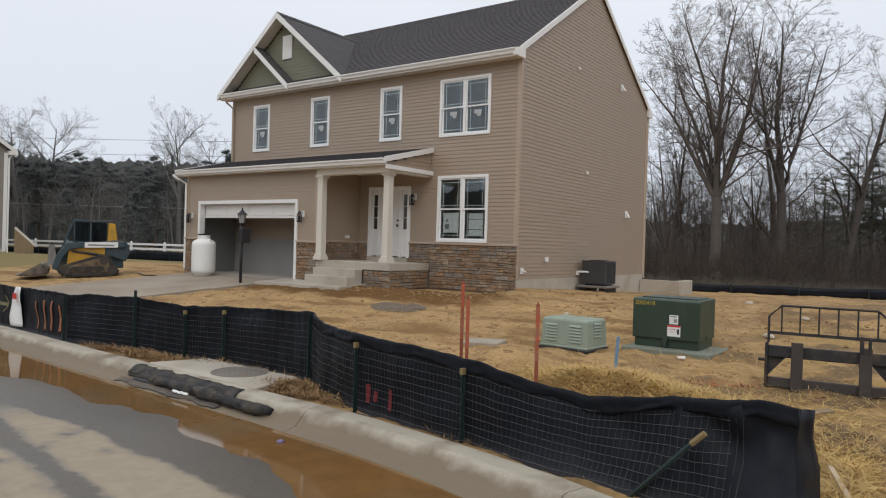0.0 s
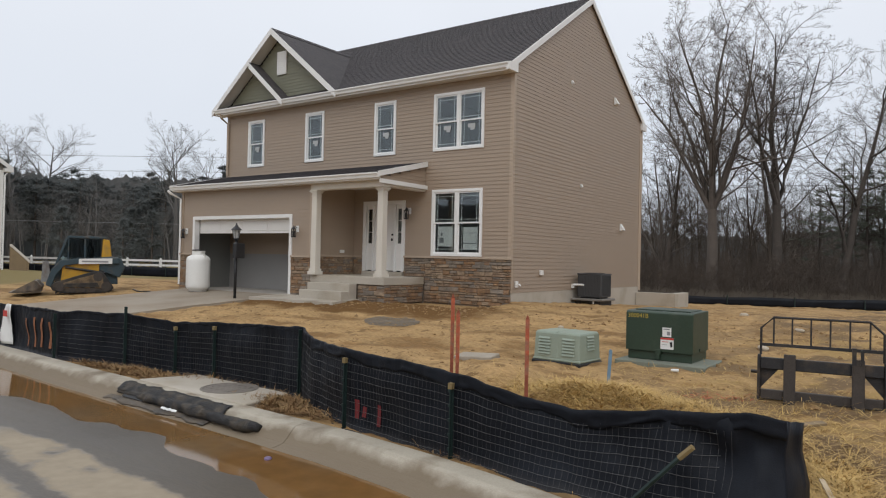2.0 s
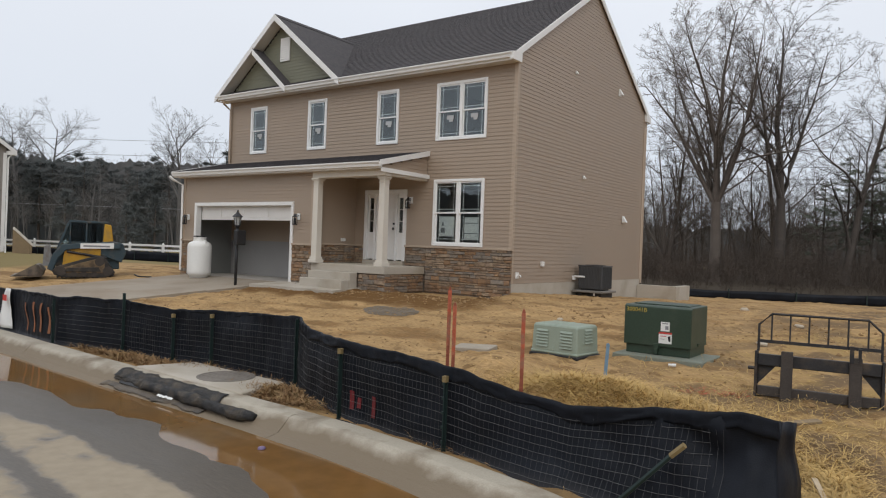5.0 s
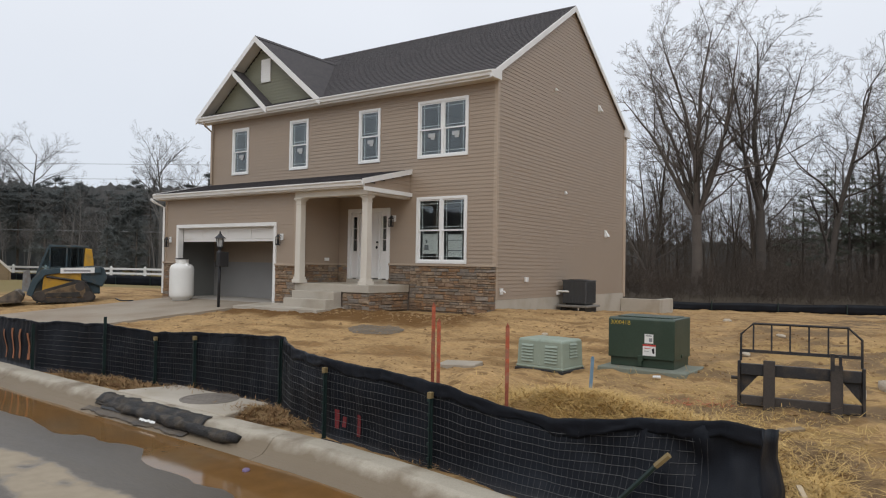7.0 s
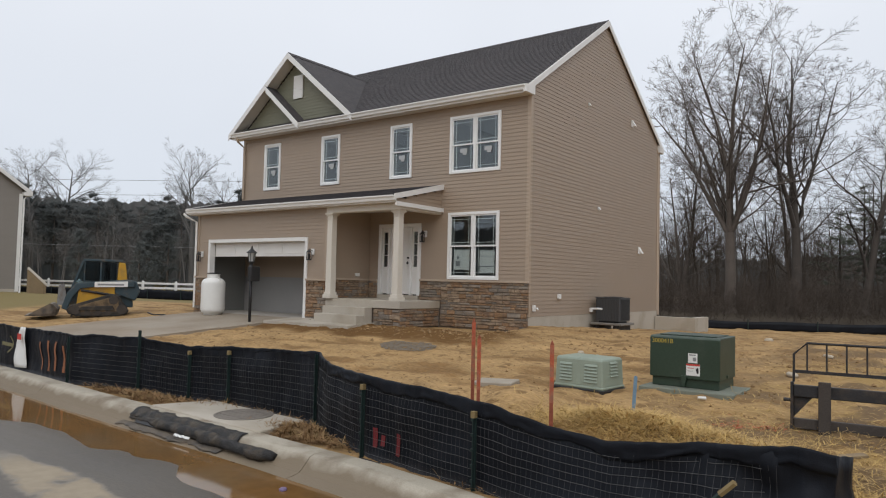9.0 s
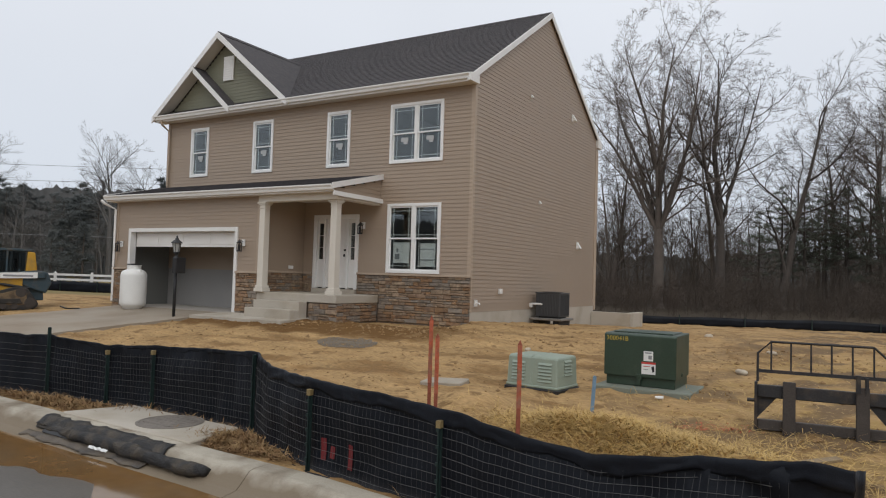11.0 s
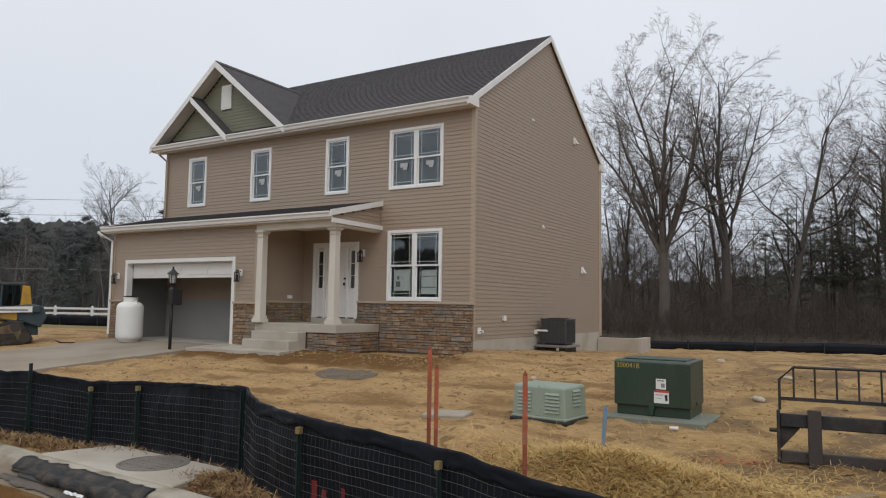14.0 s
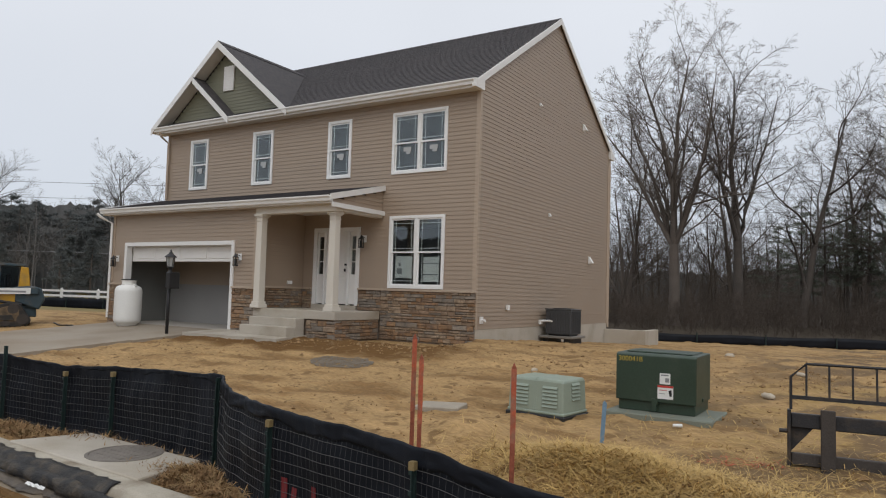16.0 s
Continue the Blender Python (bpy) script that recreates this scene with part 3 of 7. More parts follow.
def dry_mud_on_road(m):
    """Pale dried mud in long wheel-swept bands, told by the way from the kerb; matt where dry."""
    nt = m.node_tree
    p = nt.nodes["Principled BSDF"]
    geo = next(n for n in nt.nodes if n.type == "NEW_GEOMETRY")
    at = nt.nodes.new("ShaderNodeAttribute")
    at.attribute_name = "from_kerb"
    sep = nt.nodes.new("ShaderNodeSeparateXYZ")
    nt.links.new(geo.outputs["Position"], sep.inputs[0])

    def calc(op, a, b):
        n = nt.nodes.new("ShaderNodeMath")
        n.operation = op
        for k, v in enumerate((a, b)):
            if isinstance(v, float):
                n.inputs[k].default_value = v
            else:
                nt.links.new(v, n.inputs[k])
        return n.outputs[0]

    def rise(v, lo, hi, to=1.0):
        r = nt.nodes.new("ShaderNodeMapRange")
        r.interpolation_type = "SMOOTHSTEP"
        for key, q in (("From Min", lo), ("From Max", hi), ("To Max", to)):
            r.inputs[key].default_value = q
        nt.links.new(v, r.inputs["Value"])
        return r.outputs[0]

    def cloud(scale, detail=5):
        n = nt.nodes.new("ShaderNodeTexNoise")
        n.inputs["Scale"].default_value, n.inputs["Detail"].default_value = scale, detail
        nt.links.new(geo.outputs["Position"], n.inputs["Vector"])
        return n.outputs["Fac"]

    wob = calc("MULTIPLY", calc("SUBTRACT", cloud(0.7), 0.5), 0.42)
    fray = calc("MULTIPLY", calc("SUBTRACT", cloud(7.0), 0.5), 0.16)
    off = calc("ADD", calc("ADD", at.outputs["Fac"], wob), fray)
    skew = calc("MULTIPLY", calc("SUBTRACT", sep.outputs["X"], 3.0), 0.10)
    track = calc("SUBTRACT", off, skew)
    first = calc("MULTIPLY", calc("MULTIPLY", rise(off, 1.76, 1.86), rise(track, 2.30, 2.20)), rise(sep.outputs["X"], 0.9, 2.0))
    rest = rise(track, 2.42, 2.54)
    gaps = calc("MULTIPLY", rise(calc("ADD", track, calc("MULTIPLY", wob, 1.5)), 3.3, 3.45), rise(calc("ADD", track, wob), 3.95, 3.8))
    dry = calc("MAXIMUM", first, calc("SUBTRACT", rest, gaps))
    dry = calc("MULTIPLY", dry, rise(cloud(2.6, 7), 0.24, 0.44))
    mx = nt.nodes.new("ShaderNodeMix")
    mx.data_type = "RGBA"
    nt.links.new(dry, mx.inputs[0])
    nt.links.new(p.inputs["Base Color"].links[0].from_socket, mx.inputs[6])
    tone = nt.nodes.new("ShaderNodeMix")
    tone.data_type = "RGBA"
    nt.links.new(cloud(9.0, 6), tone.inputs[0])
    tone.inputs[6].default_value, tone.inputs[7].default_value = (0.26, 0.213, 0.152, 1), (0.37, 0.308, 0.226, 1)
    nt.links.new(tone.outputs[2], mx.inputs[7])
    nt.links.new(mx.outputs[2], p.inputs["Base Color"])
    wet = p.inputs["Roughness"].links[0].from_socket
    nt.links.new(calc("MAXIMUM", wet, calc("MULTIPLY", dry, 0.85)), p.inputs["Roughness"])


dry_mud_on_road(ROAD)
road = single("road", rs, ROAD, "wet asphalt road smeared with pale dried mud", "road", "structure", smooth=True)
road.data.attributes.new("from_kerb", "FLOAT", "POINT").data.foreach_set("value", np.tile(np.array(roff, dtype=np.float32), len(rx)))

pud = Shape()
px_ = list(np.arange(-14, 13.6, 0.5))
for x in px_:
    pud.v += [(x, kerb_y(x) - 0.20, -0.717), (x, kerb_y(x) - 0.22 - 3.38 * min(1, max(0, (13.5 - x) / 4)), -0.717)]
pud.f = [(2 * i, 2 * i + 1, 2 * i + 3, 2 * i + 2) for i in range(len(px_) - 1)]
WATER = mat("brown_puddle_water", (0.185, 0.096, 0.032), 0.06, 0.22, 0.8, 6, 0.015, tint=(0.165, 0.105, 0.052), tint_scale=0.9, tint_at=0.58, rough_var=0.03, spec=0.28)
single("puddle", pud, WATER, "shallow brown puddle standing along the gutter", "puddle", "structure")

# driveway slabs and the front walk
driveway = tagged(new("driveway"), "pale concrete driveway running to the garage", "driveway", kind="structure")
for ya, yb in ((-1.72, -4.3), (-4.31, -6.9), (-6.91, -9.93)):
    for xa, xb in ((-11.1, -8.83), (-8.82, -6.55)):
        d = Shape()
        d.prism([(xa, ya, lot_z(xa, ya) + 0.045), (xb, ya, lot_z(xa, ya) + 0.045), (xb, yb, lot_z(xa, yb) + 0.03), (xa, yb, lot_z(xa, yb) + 0.03)], (0, 0, -0.12))
        part("slab", d, DRIVE, driveway)
apron = Shape()
apron.prism([(-6.54, -1.75, -0.035), (-3.55, -1.75, -0.035), (-3.55, -2.75, -0.085), (-6.54, -2.95, -0.085)], (0, 0, -0.1))
front_walk = single("front_walk", apron, CONCRETE, "pale concrete walk from driveway to porch steps", "walk", "structure")


# ---- the house ----
house = thing("house", pose(0, 0, 0), "new two-storey house, tan siding, stone base, dark roof", "house")
XL, YB, ZE, GY, GXR = -11.5, 9.08, 5.93, -1.72, -5.42
EZ = 6.04
YR, ZR = 4.54, 9.21                      # main ridge
SLOPE = (ZR - EZ) / (YR + 0.32)


def front(u, z, o):
    return (u, -o, z)


def side(u, z, o):
    return (o, u, z)


def left_side(u, z, o):
    return (XL - o, u, z)


def back(u, z, o):
    return (u, YB + o, z)


def garage_front(u, z, o):
    return (u, GY - o, z)


def garage_right(u, z, o):
    return (GXR + o, u, z)


# outer edges of the window casings: x0, x1, z0, z1, number of units, floor
WIN = [(-10.39, -9.56, 4.03, 5.60, 1), (-7.60, -6.77, 4.03, 5.60, 1), (-4.69, -3.87, 4.03, 5.60, 1), (-2.52, -0.87, 4.02, 5.60, 2), (-2.52, -0.87, 1.15, 2.96, 2)]
DOOR_O = (-5.00, -3.48, 0.62, 2.68)
front_holes = [(a + 0.05, b - 0.05, c + 0.05, d - 0.05) for a, b, c, d, n in WIN] + [DOOR_O]
wall_front = part("wall", solid_wall(front, XL, 0, -0.2, ZE, front_holes, 0.16), DARKWALL, house)
sid_front = clapboards(front, XL, -0.05, 1.10, ZE, front_holes)
part("siding", sid_front, SIDING, house)

gable_edges = lambda z: (0.0, YB) if z < ZE else ((z - EZ) / SLOPE - 0.32 + 0.03, 2 * YR + 0.32 - (z - EZ) / SLOPE - 0.03)
part("siding", clapboards(side, 0, YB, 0.24, ZR - 0.1, (), edges=gable_edges), SIDING, house)
part("wall", solid_wall(side, 0.0, YB, 0.2, ZE, [], 0.16), DARKWALL, house)
part("gable_wall", Shape().prism([(-0.02, -0.05, ZE), (-0.02, YB + 0.05, ZE), (-0.02, YR, ZR - 0.1)], (-0.14, 0, 0)), DARKWALL, house)
part("siding", clapboards(left_side, 0, YB, 0.0, ZE), SIDING, house)
part("siding", clapboards(left_side, GY, 0, 0.0, 3.1), SIDING, house)
part("wall", solid_wall(left_side, 0, YB, -0.2, ZE, [], 0.16), DARKWALL, house)
part("wall", solid_wall(left_side, GY + 0.16, 0, -0.2, 3.1, [], 0.16), DARKWALL, house)
part("gable_wall", Shape().prism([(XL, 0, ZE), (XL, YB, ZE), (XL, YR, ZR - 0.1)], (0.14, 0, 0)), SIDING, house)
part("wall", solid_wall(back, XL, 0, -0.2, ZE, [], 0.16), SIDING, house)
part("foundation", Shape().box(XL, -0.03, 0.01, YB, -0.5, 0.235).box(-0.2, 0.012, 0.02, YB + 0.01, -0.5, 0.235), CONCRETE, house, "bare pale concrete foundation")
part("corner_trim", Shape().box(-0.075, 0.030, -0.030, 0.0, 1.12, ZE).box(0.0, 0.030, 0.0, 0.075, 0.24, ZE), SIDING_TRIM, house)
part("corner_trim", Shape().box(XL - 0.03, XL + 0.075, -0.030, 0.0, 3.6, ZE), SIDING_TRIM, house)
part("corner_trim", Shape().box(0.0, 0.030, YB - 0.075, YB + 0.02, 0.24, ZE), SIDING_TRIM, house)

# main roof: two thick slopes with shingle courses
OV = 0.32


def roof_slope(y0, z0, y1, z1, xa, xb, course=0.145, t=0.10):
    s = Shape()
    d = Vector((0, y1 - y0, z1 - z0))
    L = d.length
    d.normalize()
    up = Vector((0, -d.z, d.y)) if d.y > 0 else Vector((0, d.z, -d.y))
    n = max(1, int(L / course))
    for i in range(n):
        a = Vector((0, y0, z0)) + d * (L * i / n)
        b = Vector((0, y0, z0)) + d * (L * (i + 1) / n)
        a1, b1 = a + up * 0.014, b + up * 0.003
        a = a + up * 0.003
        s.face((xa, a1.y, a1.z), (xb, a1.y, a1.z), (xb, b1.y, b1.z), (xa, b1.y, b1.z))
        s.face((xa, a.y, a.z), (xb, a.y, a.z), (xb, a1.y, a1.z), (xa, a1.y, a1.z))
    s.weld = True
    deck = Shape().prism([(xa, y0, z0), (xa, y1, z1), (xa, y1, z1 - t), (xa, y0, z0 - t)], (xb - xa, 0, 0))
    part("roof_deck", deck, SHINGLE, house)
    return s


RX0, RX1 = XL - 0.30, 0.075
part("roof", roof_slope(-OV, EZ, YR, ZR, RX0, RX1), SHINGLE, house, "charcoal asphalt shingle roof slope")
part("roof", roof_slope(YB + OV, EZ, YR, ZR, RX0, RX1), SHINGLE, house, "charcoal asphalt shingle roof slope")
part("ridge_cap", Shape().prism([(RX0, YR - 0.13, ZR - 0.065), (RX0, YR, ZR + 0.03), (RX0, YR + 0.13, ZR - 0.065)], (RX1 - RX0, 0, 0)), SHINGLE, house)


def rake(xa, xb, y0, z0, y1, z1, h=0.17):
    return Shape().prism([(xa, y0, z0 + 0.012), (xa, y1, z1 + 0.012), (xa, y1, z1 - h), (xa, y0, z0 - h)], (xb - xa, 0, 0))


for xa, xb in ((RX1 - 0.005, RX1 + 0.022), (RX0 - 0.02, RX0 + 0.005)):
    part("rake_board", rake(xa, xb, -OV - 0.02, EZ, YR, ZR), WHITE, house)
    part("rake_board", rake(xa, xb, YB + OV + 0.02, EZ, YR, ZR), WHITE, house)
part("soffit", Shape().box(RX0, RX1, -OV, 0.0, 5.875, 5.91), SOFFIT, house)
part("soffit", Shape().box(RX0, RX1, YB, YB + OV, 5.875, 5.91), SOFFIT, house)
part("eave_return", Shape().prism([(0.0, -OV - 0.10, 5.87), (0.0, -OV - 0.10, 6.06), (0.0, 0.03, 6.15), (0.0, 0.03, 5.87)], (RX1 + 0.02, 0, 0)), WHITE, house)
part("eave_return", Shape().prism([(0.0, YB + OV + 0.06, 5.87), (0.0, YB + OV + 0.06, 6.06), (0.0, YB - 0.03, 6.15), (0.0, YB - 0.03, 5.87)], (RX1 + 0.02, 0, 0)), WHITE, house)


def gutter(x0, x1, y, z):
    """An ogee gutter along x whose back stands at y and top at z."""
    prof = [(0, 0), (0, -0.13), (-0.07, -0.13), (-0.085, -0.07), (-0.12, -0.03), (-0.12, 0), (-0.11, 0), (-0.11, -0.025), (-0.078, -0.062), (-0.065, -0.12), (-0.008, -0.12), (-0.008, 0)]
    return Shape().prism([(x0, y + a, z + b) for a, b in prof], (x1 - x0, 0, 0))


part("fascia", Shape().box(RX0, RX1, -OV - 0.02, -OV, 5.87, 6.04), WHITE, house)
part("gutter", gutter(RX0 + 0.02, RX1 - 0.02, -OV - 0.022, 6.055), WHITE, house, "white ogee gutter along the eave")

# front gable over the garage side, with a smaller one nested in it
GP, GZ, GH = (-8.90, 8.43), 6.03, 2.98
part("gable_siding", clapboards(front, XL, -5.9, 5.96, 8.3, (), edges=lambda z: (max(XL, GP[0] - (8.22 - z) / 0.80), GP[0] + (8.22 - z) / 0.80)), GREEN_SIDING, house, "sage green gable siding")
part("gable_wall", Shape().prism([(-11.5, -0.001, 5.9), (-6.0, -0.001, 5.9), (-8.84, -0.001, 8.25)], (0, 0.14, 0)), DARKWALL, house)


def gable_slope(px_x, px_z, ex, ez, y0, y1, t=0.09):
    return Shape().prism([(px_x, y0, px_z), (ex, y0, ez), (ex, y0, ez - t), (px_x, y0, px_z - t)], (0, y1 - y0, 0))


for ex in (GP[0] - GH, GP[0] + GH):
    part("gable_roof", gable_slope(GP[0], GP[1], ex, GZ, -0.42, 3.6), SHINGLE, house, "charcoal shingle gable roof slope")
    part("gable_rake", gable_slope(GP[0], GP[1] + 0.012, ex, GZ + 0.012, -0.445, -0.42, 0.20), WHITE, house)
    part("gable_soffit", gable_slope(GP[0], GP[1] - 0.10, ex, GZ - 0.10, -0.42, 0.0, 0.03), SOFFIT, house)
part("ridge_cap", Shape().prism([(GP[0] - 0.13, -0.42, GP[1] - 0.085), (GP[0], -0.42, GP[1] + 0.035), (GP[0] + 0.13, -0.42, GP[1] - 0.085)], (0, 4.0, 0)), SHINGLE, house)
NP, NR = (-9.93, 7.46), (-8.26, 6.05)
part("nested_rake", gable_slope(NP[0], NP[1], NR[0], NR[1], -0.47, -0.44, 0.19), WHITE, house)
part("nested_roof", gable_slope(NP[0], NP[1] + 0.02, NR[0], NR[1] + 0.02, -0.46, 0.0, 0.06), SHINGLE, house)
part("nested_soffit", gable_slope(NP[0], NP[1] - 0.09, NR[0], NR[1] - 0.09, -0.44, 0.0, 0.03), SOFFIT, house)
VX = -8.99
gv_ = part("gable_vent", Shape().box(VX, VX + 0.44, -0.06, -0.02, 7.0, 7.76), WHITE, house, "white louvred gable vent")
for k in range(9):
    part("slat", Shape().prism([(VX + 0.04, -0.062, 7.06 + k * 0.072), (VX + 0.04, -0.072, 7.06 + k * 0.072), (VX + 0.04, -0.062, 7.11 + k * 0.072)], (0.36, 0, 0)), WHITE, gv_)

# lower shed roof over garage and porch
SX0, SX1, SY, SZ, SW = XL - 0.22, -2.72, -1.98, 3.26, 3.75
part("porch_roof", roof_slope(SY, SZ, 0.0, SW, SX0, SX1, t=0.08), SHINGLE, house, "low charcoal shingle roof over garage and porch")
part("fascia", Shape().box(SX0, SX1, SY - 0.02, SY, 3.07, 3.235), WHITE, house)
part("gutter", gutter(SX0, SX1, SY - 0.022, 3.24), WHITE, house, "white ogee gutter along the porch eave")
for xa, xb in ((SX1, SX1 + 0.025), (SX0 - 0.025, SX0)):
    part("rake_board", rake(xa, xb, SY - 0.10, SZ, 0.0, SW, 0.13), WHITE, house)
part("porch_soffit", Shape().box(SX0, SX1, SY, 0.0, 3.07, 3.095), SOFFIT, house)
part("porch_gable_siding", clapboards(lambda u, z, o: (SX1 - 0.06 + o, u, z), -1.95, -0.02, 3.10, 3.62, (), edges=lambda z: (SY + (z - SZ + 0.12) / ((SW - SZ) / -SY), -0.02)), SIDING, house)
part("porch_beam", Shape().box(GXR, SX1 - 0.04, -1.80, -1.55, 2.90, 3.07).box(SX1 - 0.27, SX1 - 0.04, -1.55, 0.0, 2.92, 3.07), ALMOND, house, "almond-white boxed porch beam", bevel=0.008)
part("porch_beam_trim", Shape().box(SX1 - 0.02, SX1 + 0.03, -2.0, 0.0, 2.98, 3.09), WHITE, house)

# garage front
GD = (-10.88, -6.20, -0.10, 2.26)
GO = (GD[0] + 0.10, GD[1] - 0.10, -0.2, GD[3] - 0.10)
part("siding", clapboards(garage_front, XL, GXR, 1.06, 3.08, [(GD[0] + 0.02, GD[1] - 0.02, -1, GD[3] - 0.02)]), SIDING, house)
part("wall", solid_wall(garage_front, XL, GXR, -0.3, 3.1, [GO], 0.16), DARKWALL, house)
part("siding", clapboards(garage_right, GY, 0, 1.10, 3.08), SIDING, house)
part("wall", solid_wall(garage_right, GY, 0, -0.2, 3.1, [], 0.16), DARKWALL, house)
part("corner_trim", Shape().box(GXR - 0.075, GXR + 0.03, GY - 0.03, GY, 1.10, 3.07).box(GXR, GXR + 0.03, GY, GY + 0.075, 1.1, 3.07), SIDING_TRIM, house)
part("corner_trim", Shape().box(XL - 0.03, XL + 0.075, GY - 0.03, GY, 1.10, 3.07), SIDING_TRIM, house)
gt = part("garage_casing", Shape().box(GD[0], GD[0] + 0.11, GY - 0.05, GY + 0.14, -0.12, GD[3]).box(GD[1] - 0.11, GD[1], GY - 0.05, GY + 0.14, -0.12, GD[3]).box(GD[0] + 0.11, GD[1] - 0.11, GY - 0.05, GY + 0.14, GD[3] - 0.11, GD[3]), WHITE, house, "white garage door casing", bevel=0.006)
gdoor = part("garage_door", Shape().box(GO[0], GO[1], GY + 0.16, GY + 0.21, 1.72, 2.20), DOOR, house, "white sectional garage door, mostly raised", bevel=0.005)
for k in range(4):
    w = (GO[1] - GO[0]) / 4
    part("panel", Shape().box(GO[0] + w * k + 0.07, GO[0] + w * (k + 1) - 0.07, GY + 0.146, GY + 0.161, 1.80, 2.12), DOOR, gdoor, bevel=0.006)
part("garage_floor", Shape().box(XL + 0.16, GXR - 0.16, GY - 0.02, 5.2, -0.3, -0.06), SLAB, house, "bare concrete garage floor")
part("garage_wall", Shape().box(XL + 0.16, GXR - 0.16, 5.2, 5.3, -0.3, 2.75).box(GXR - 0.30, GXR - 0.165, GY + 0.17, 5.2, -0.1, 2.75).box(XL + 0.165, XL + 0.26, GY + 0.17, 5.2, -0.1, 2.75), DRYWALL, house, "plain garage drywall, darkened for the dim interior")
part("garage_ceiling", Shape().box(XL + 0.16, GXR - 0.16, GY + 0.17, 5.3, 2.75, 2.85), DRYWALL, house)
part("garage_curb", Shape().box(XL + 0.26, GXR - 0.31, 5.0, 5.198, -0.06, 0.22).box(GXR - 0.40, GXR - 0.302, GY + 0.2, 5.0, -0.06, 0.22), CONCRETE, house)
part("garage_step", Shape().box(-6.9, -5.75, 3.9, 4.98, -0.06, 0.28).box(-6.9, -5.75, 3.9, 3.96, 0.70, 0.76).box(-6.9, -6.85, 3.9, 3.96, 0.28, 0.76), WOOD, house)

# floors inside
part("floor_deck", Shape().box(XL + 0.17, -0.17, 0.17, YB - 0.17, 3.05, 3.3).box(GXR, -0.17, 0.17, YB - 0.17, 0.4, 0.58).box(XL + 0.17, -0.17, 0.17, YB - 0.17, 5.75, 5.9), DARKWALL, house)
part("partition", Shape().box(GXR - 0.05, GXR + 0.05, 5.3, YB - 0.17, 0.58, 3.05).box(-0.3 - 5, -0.17, 3.9, 4.0, 0.58, 3.05).box(XL + 0.17, -0.17, 3.6, 3.7, 3.3, 5.75), DARKWALL, house)
for xx_ in (-8.7, -5.7, -3.2):
    part("partition", Shape().box(xx_, xx_ + 0.1, 0.17, 3.6, 3.3, 5.75), DARKWALL, house)


STICKER = mat("pale_film_sticker", (0.42, 0.43, 0.43), 0.5, 0.1, 9, 50, 0.0)


def window(x0, x1, z0, z1, units, paper):
    c = 0.075
    s = Shape().box(x0, x0 + c, -0.045, 0.05, z0, z1).box(x1 - c, x1, -0.045, 0.05, z0, z1)
    s.box(x0 + c, x1 - c, -0.045, 0.05, z1 - c, z1).box(x0 + c, x1 - c, -0.045, 0.05, z0, z0 + c)
    w = (x1 - x0 - 2 * c - (units - 1) * 0.08) / units
    for k in range(1, units):
        a = x0 + c + k * w + (k - 1) * 0.08
        s.box(a, a + 0.08, -0.04, 0.05, z0 + c, z1 - c)
    win = part("window", s, VINYL, house, "white vinyl double-hung window", bevel=0.006)
    zm = 0.5 * (z0 + z1)
    for k in range(units):
        a = x0 + c + k * (w + 0.08)
        b = a + w
        for lo, hi, y in ((z0 + c, zm + 0.025, 0.012), (zm - 0.025, z1 - c, -0.018)):
            r = 0.034
            part("sash", Shape().box(a, a + r, y, y + 0.03, lo, hi).box(b - r, b, y, y + 0.03, lo, hi).box(a + r, b - r, y, y + 0.03, lo, lo + r).box(a + r, b - r, y, y + 0.03, hi - r, hi), VINYL, win)
            p = part("pane", Shape().box(a + r, b - r, y + 0.012, y + 0.017, lo + r, hi - r), GLASS, win, "clear glass pane")
            p.visible_shadow = False
            g = Shape()
            i, q = 0.115, 0.008
            for u in (a + i, b - i):
                g.box(u - q, u + q, y + 0.02, y + 0.026, lo + r, hi - r)
            for zz in ([hi - i] if y < 0 else []) + [lo + i]:
                g.box(a + r, b - r, y + 0.0205, y + 0.0265, zz - q, zz + q)
            part("grille", g, VINYL, win)
        if paper == 0:
            part("sticker", Shape().box((a + b) / 2 - 0.10, (a + b) / 2 + 0.13, 0.006, 0.010, zm - 0.22, zm - 0.11).box((a + b) / 2 - 0.02, (a + b) / 2 + 0.11, 0.006, 0.010, zm - 0.285, zm - 0.22), STICKER, win, "white paper window sticker")
        else:
            part("sticker", Shape().box(a + 0.10 + 0.05 * k, b - 0.10, 0.050, 0.054, z0 + 0.26 - 0.08 * k, zm - 0.10 - 0.02 * k), LABEL, win, "white paper sheet taped inside the glass")
            if k == 0:
                part("print", Shape().box(a + 0.16, a + 0.30, 0.045, 0.049, z0 + 0.36, z0 + 0.50).box(a + 0.20, a + 0.26, 0.045, 0.049, z0 + 0.55, z0 + 0.64), LABEL_GREY, win)
            else:
                part("print", Shape().box(a + 0.15, b - 0.12, 0.045, 0.049, z0 + 0.34, z0 + 0.365).box(a + 0.15, b - 0.12, 0.045, 0.049, z0 + 0.62, z0 + 0.635), LABEL_GREY, win)


for n, (a, b, c, d, u) in enumerate(WIN):
    window(a, b, c, d, u, 1 if n == 4 else 0)

# entrance door with two sidelights
dz0, dz1 = 0.67, DOOR_O[3]
part("threshold", Shape().box(-5.0, -3.48, -0.10, 0.1, 0.55, 0.668), CONCRETE, house)
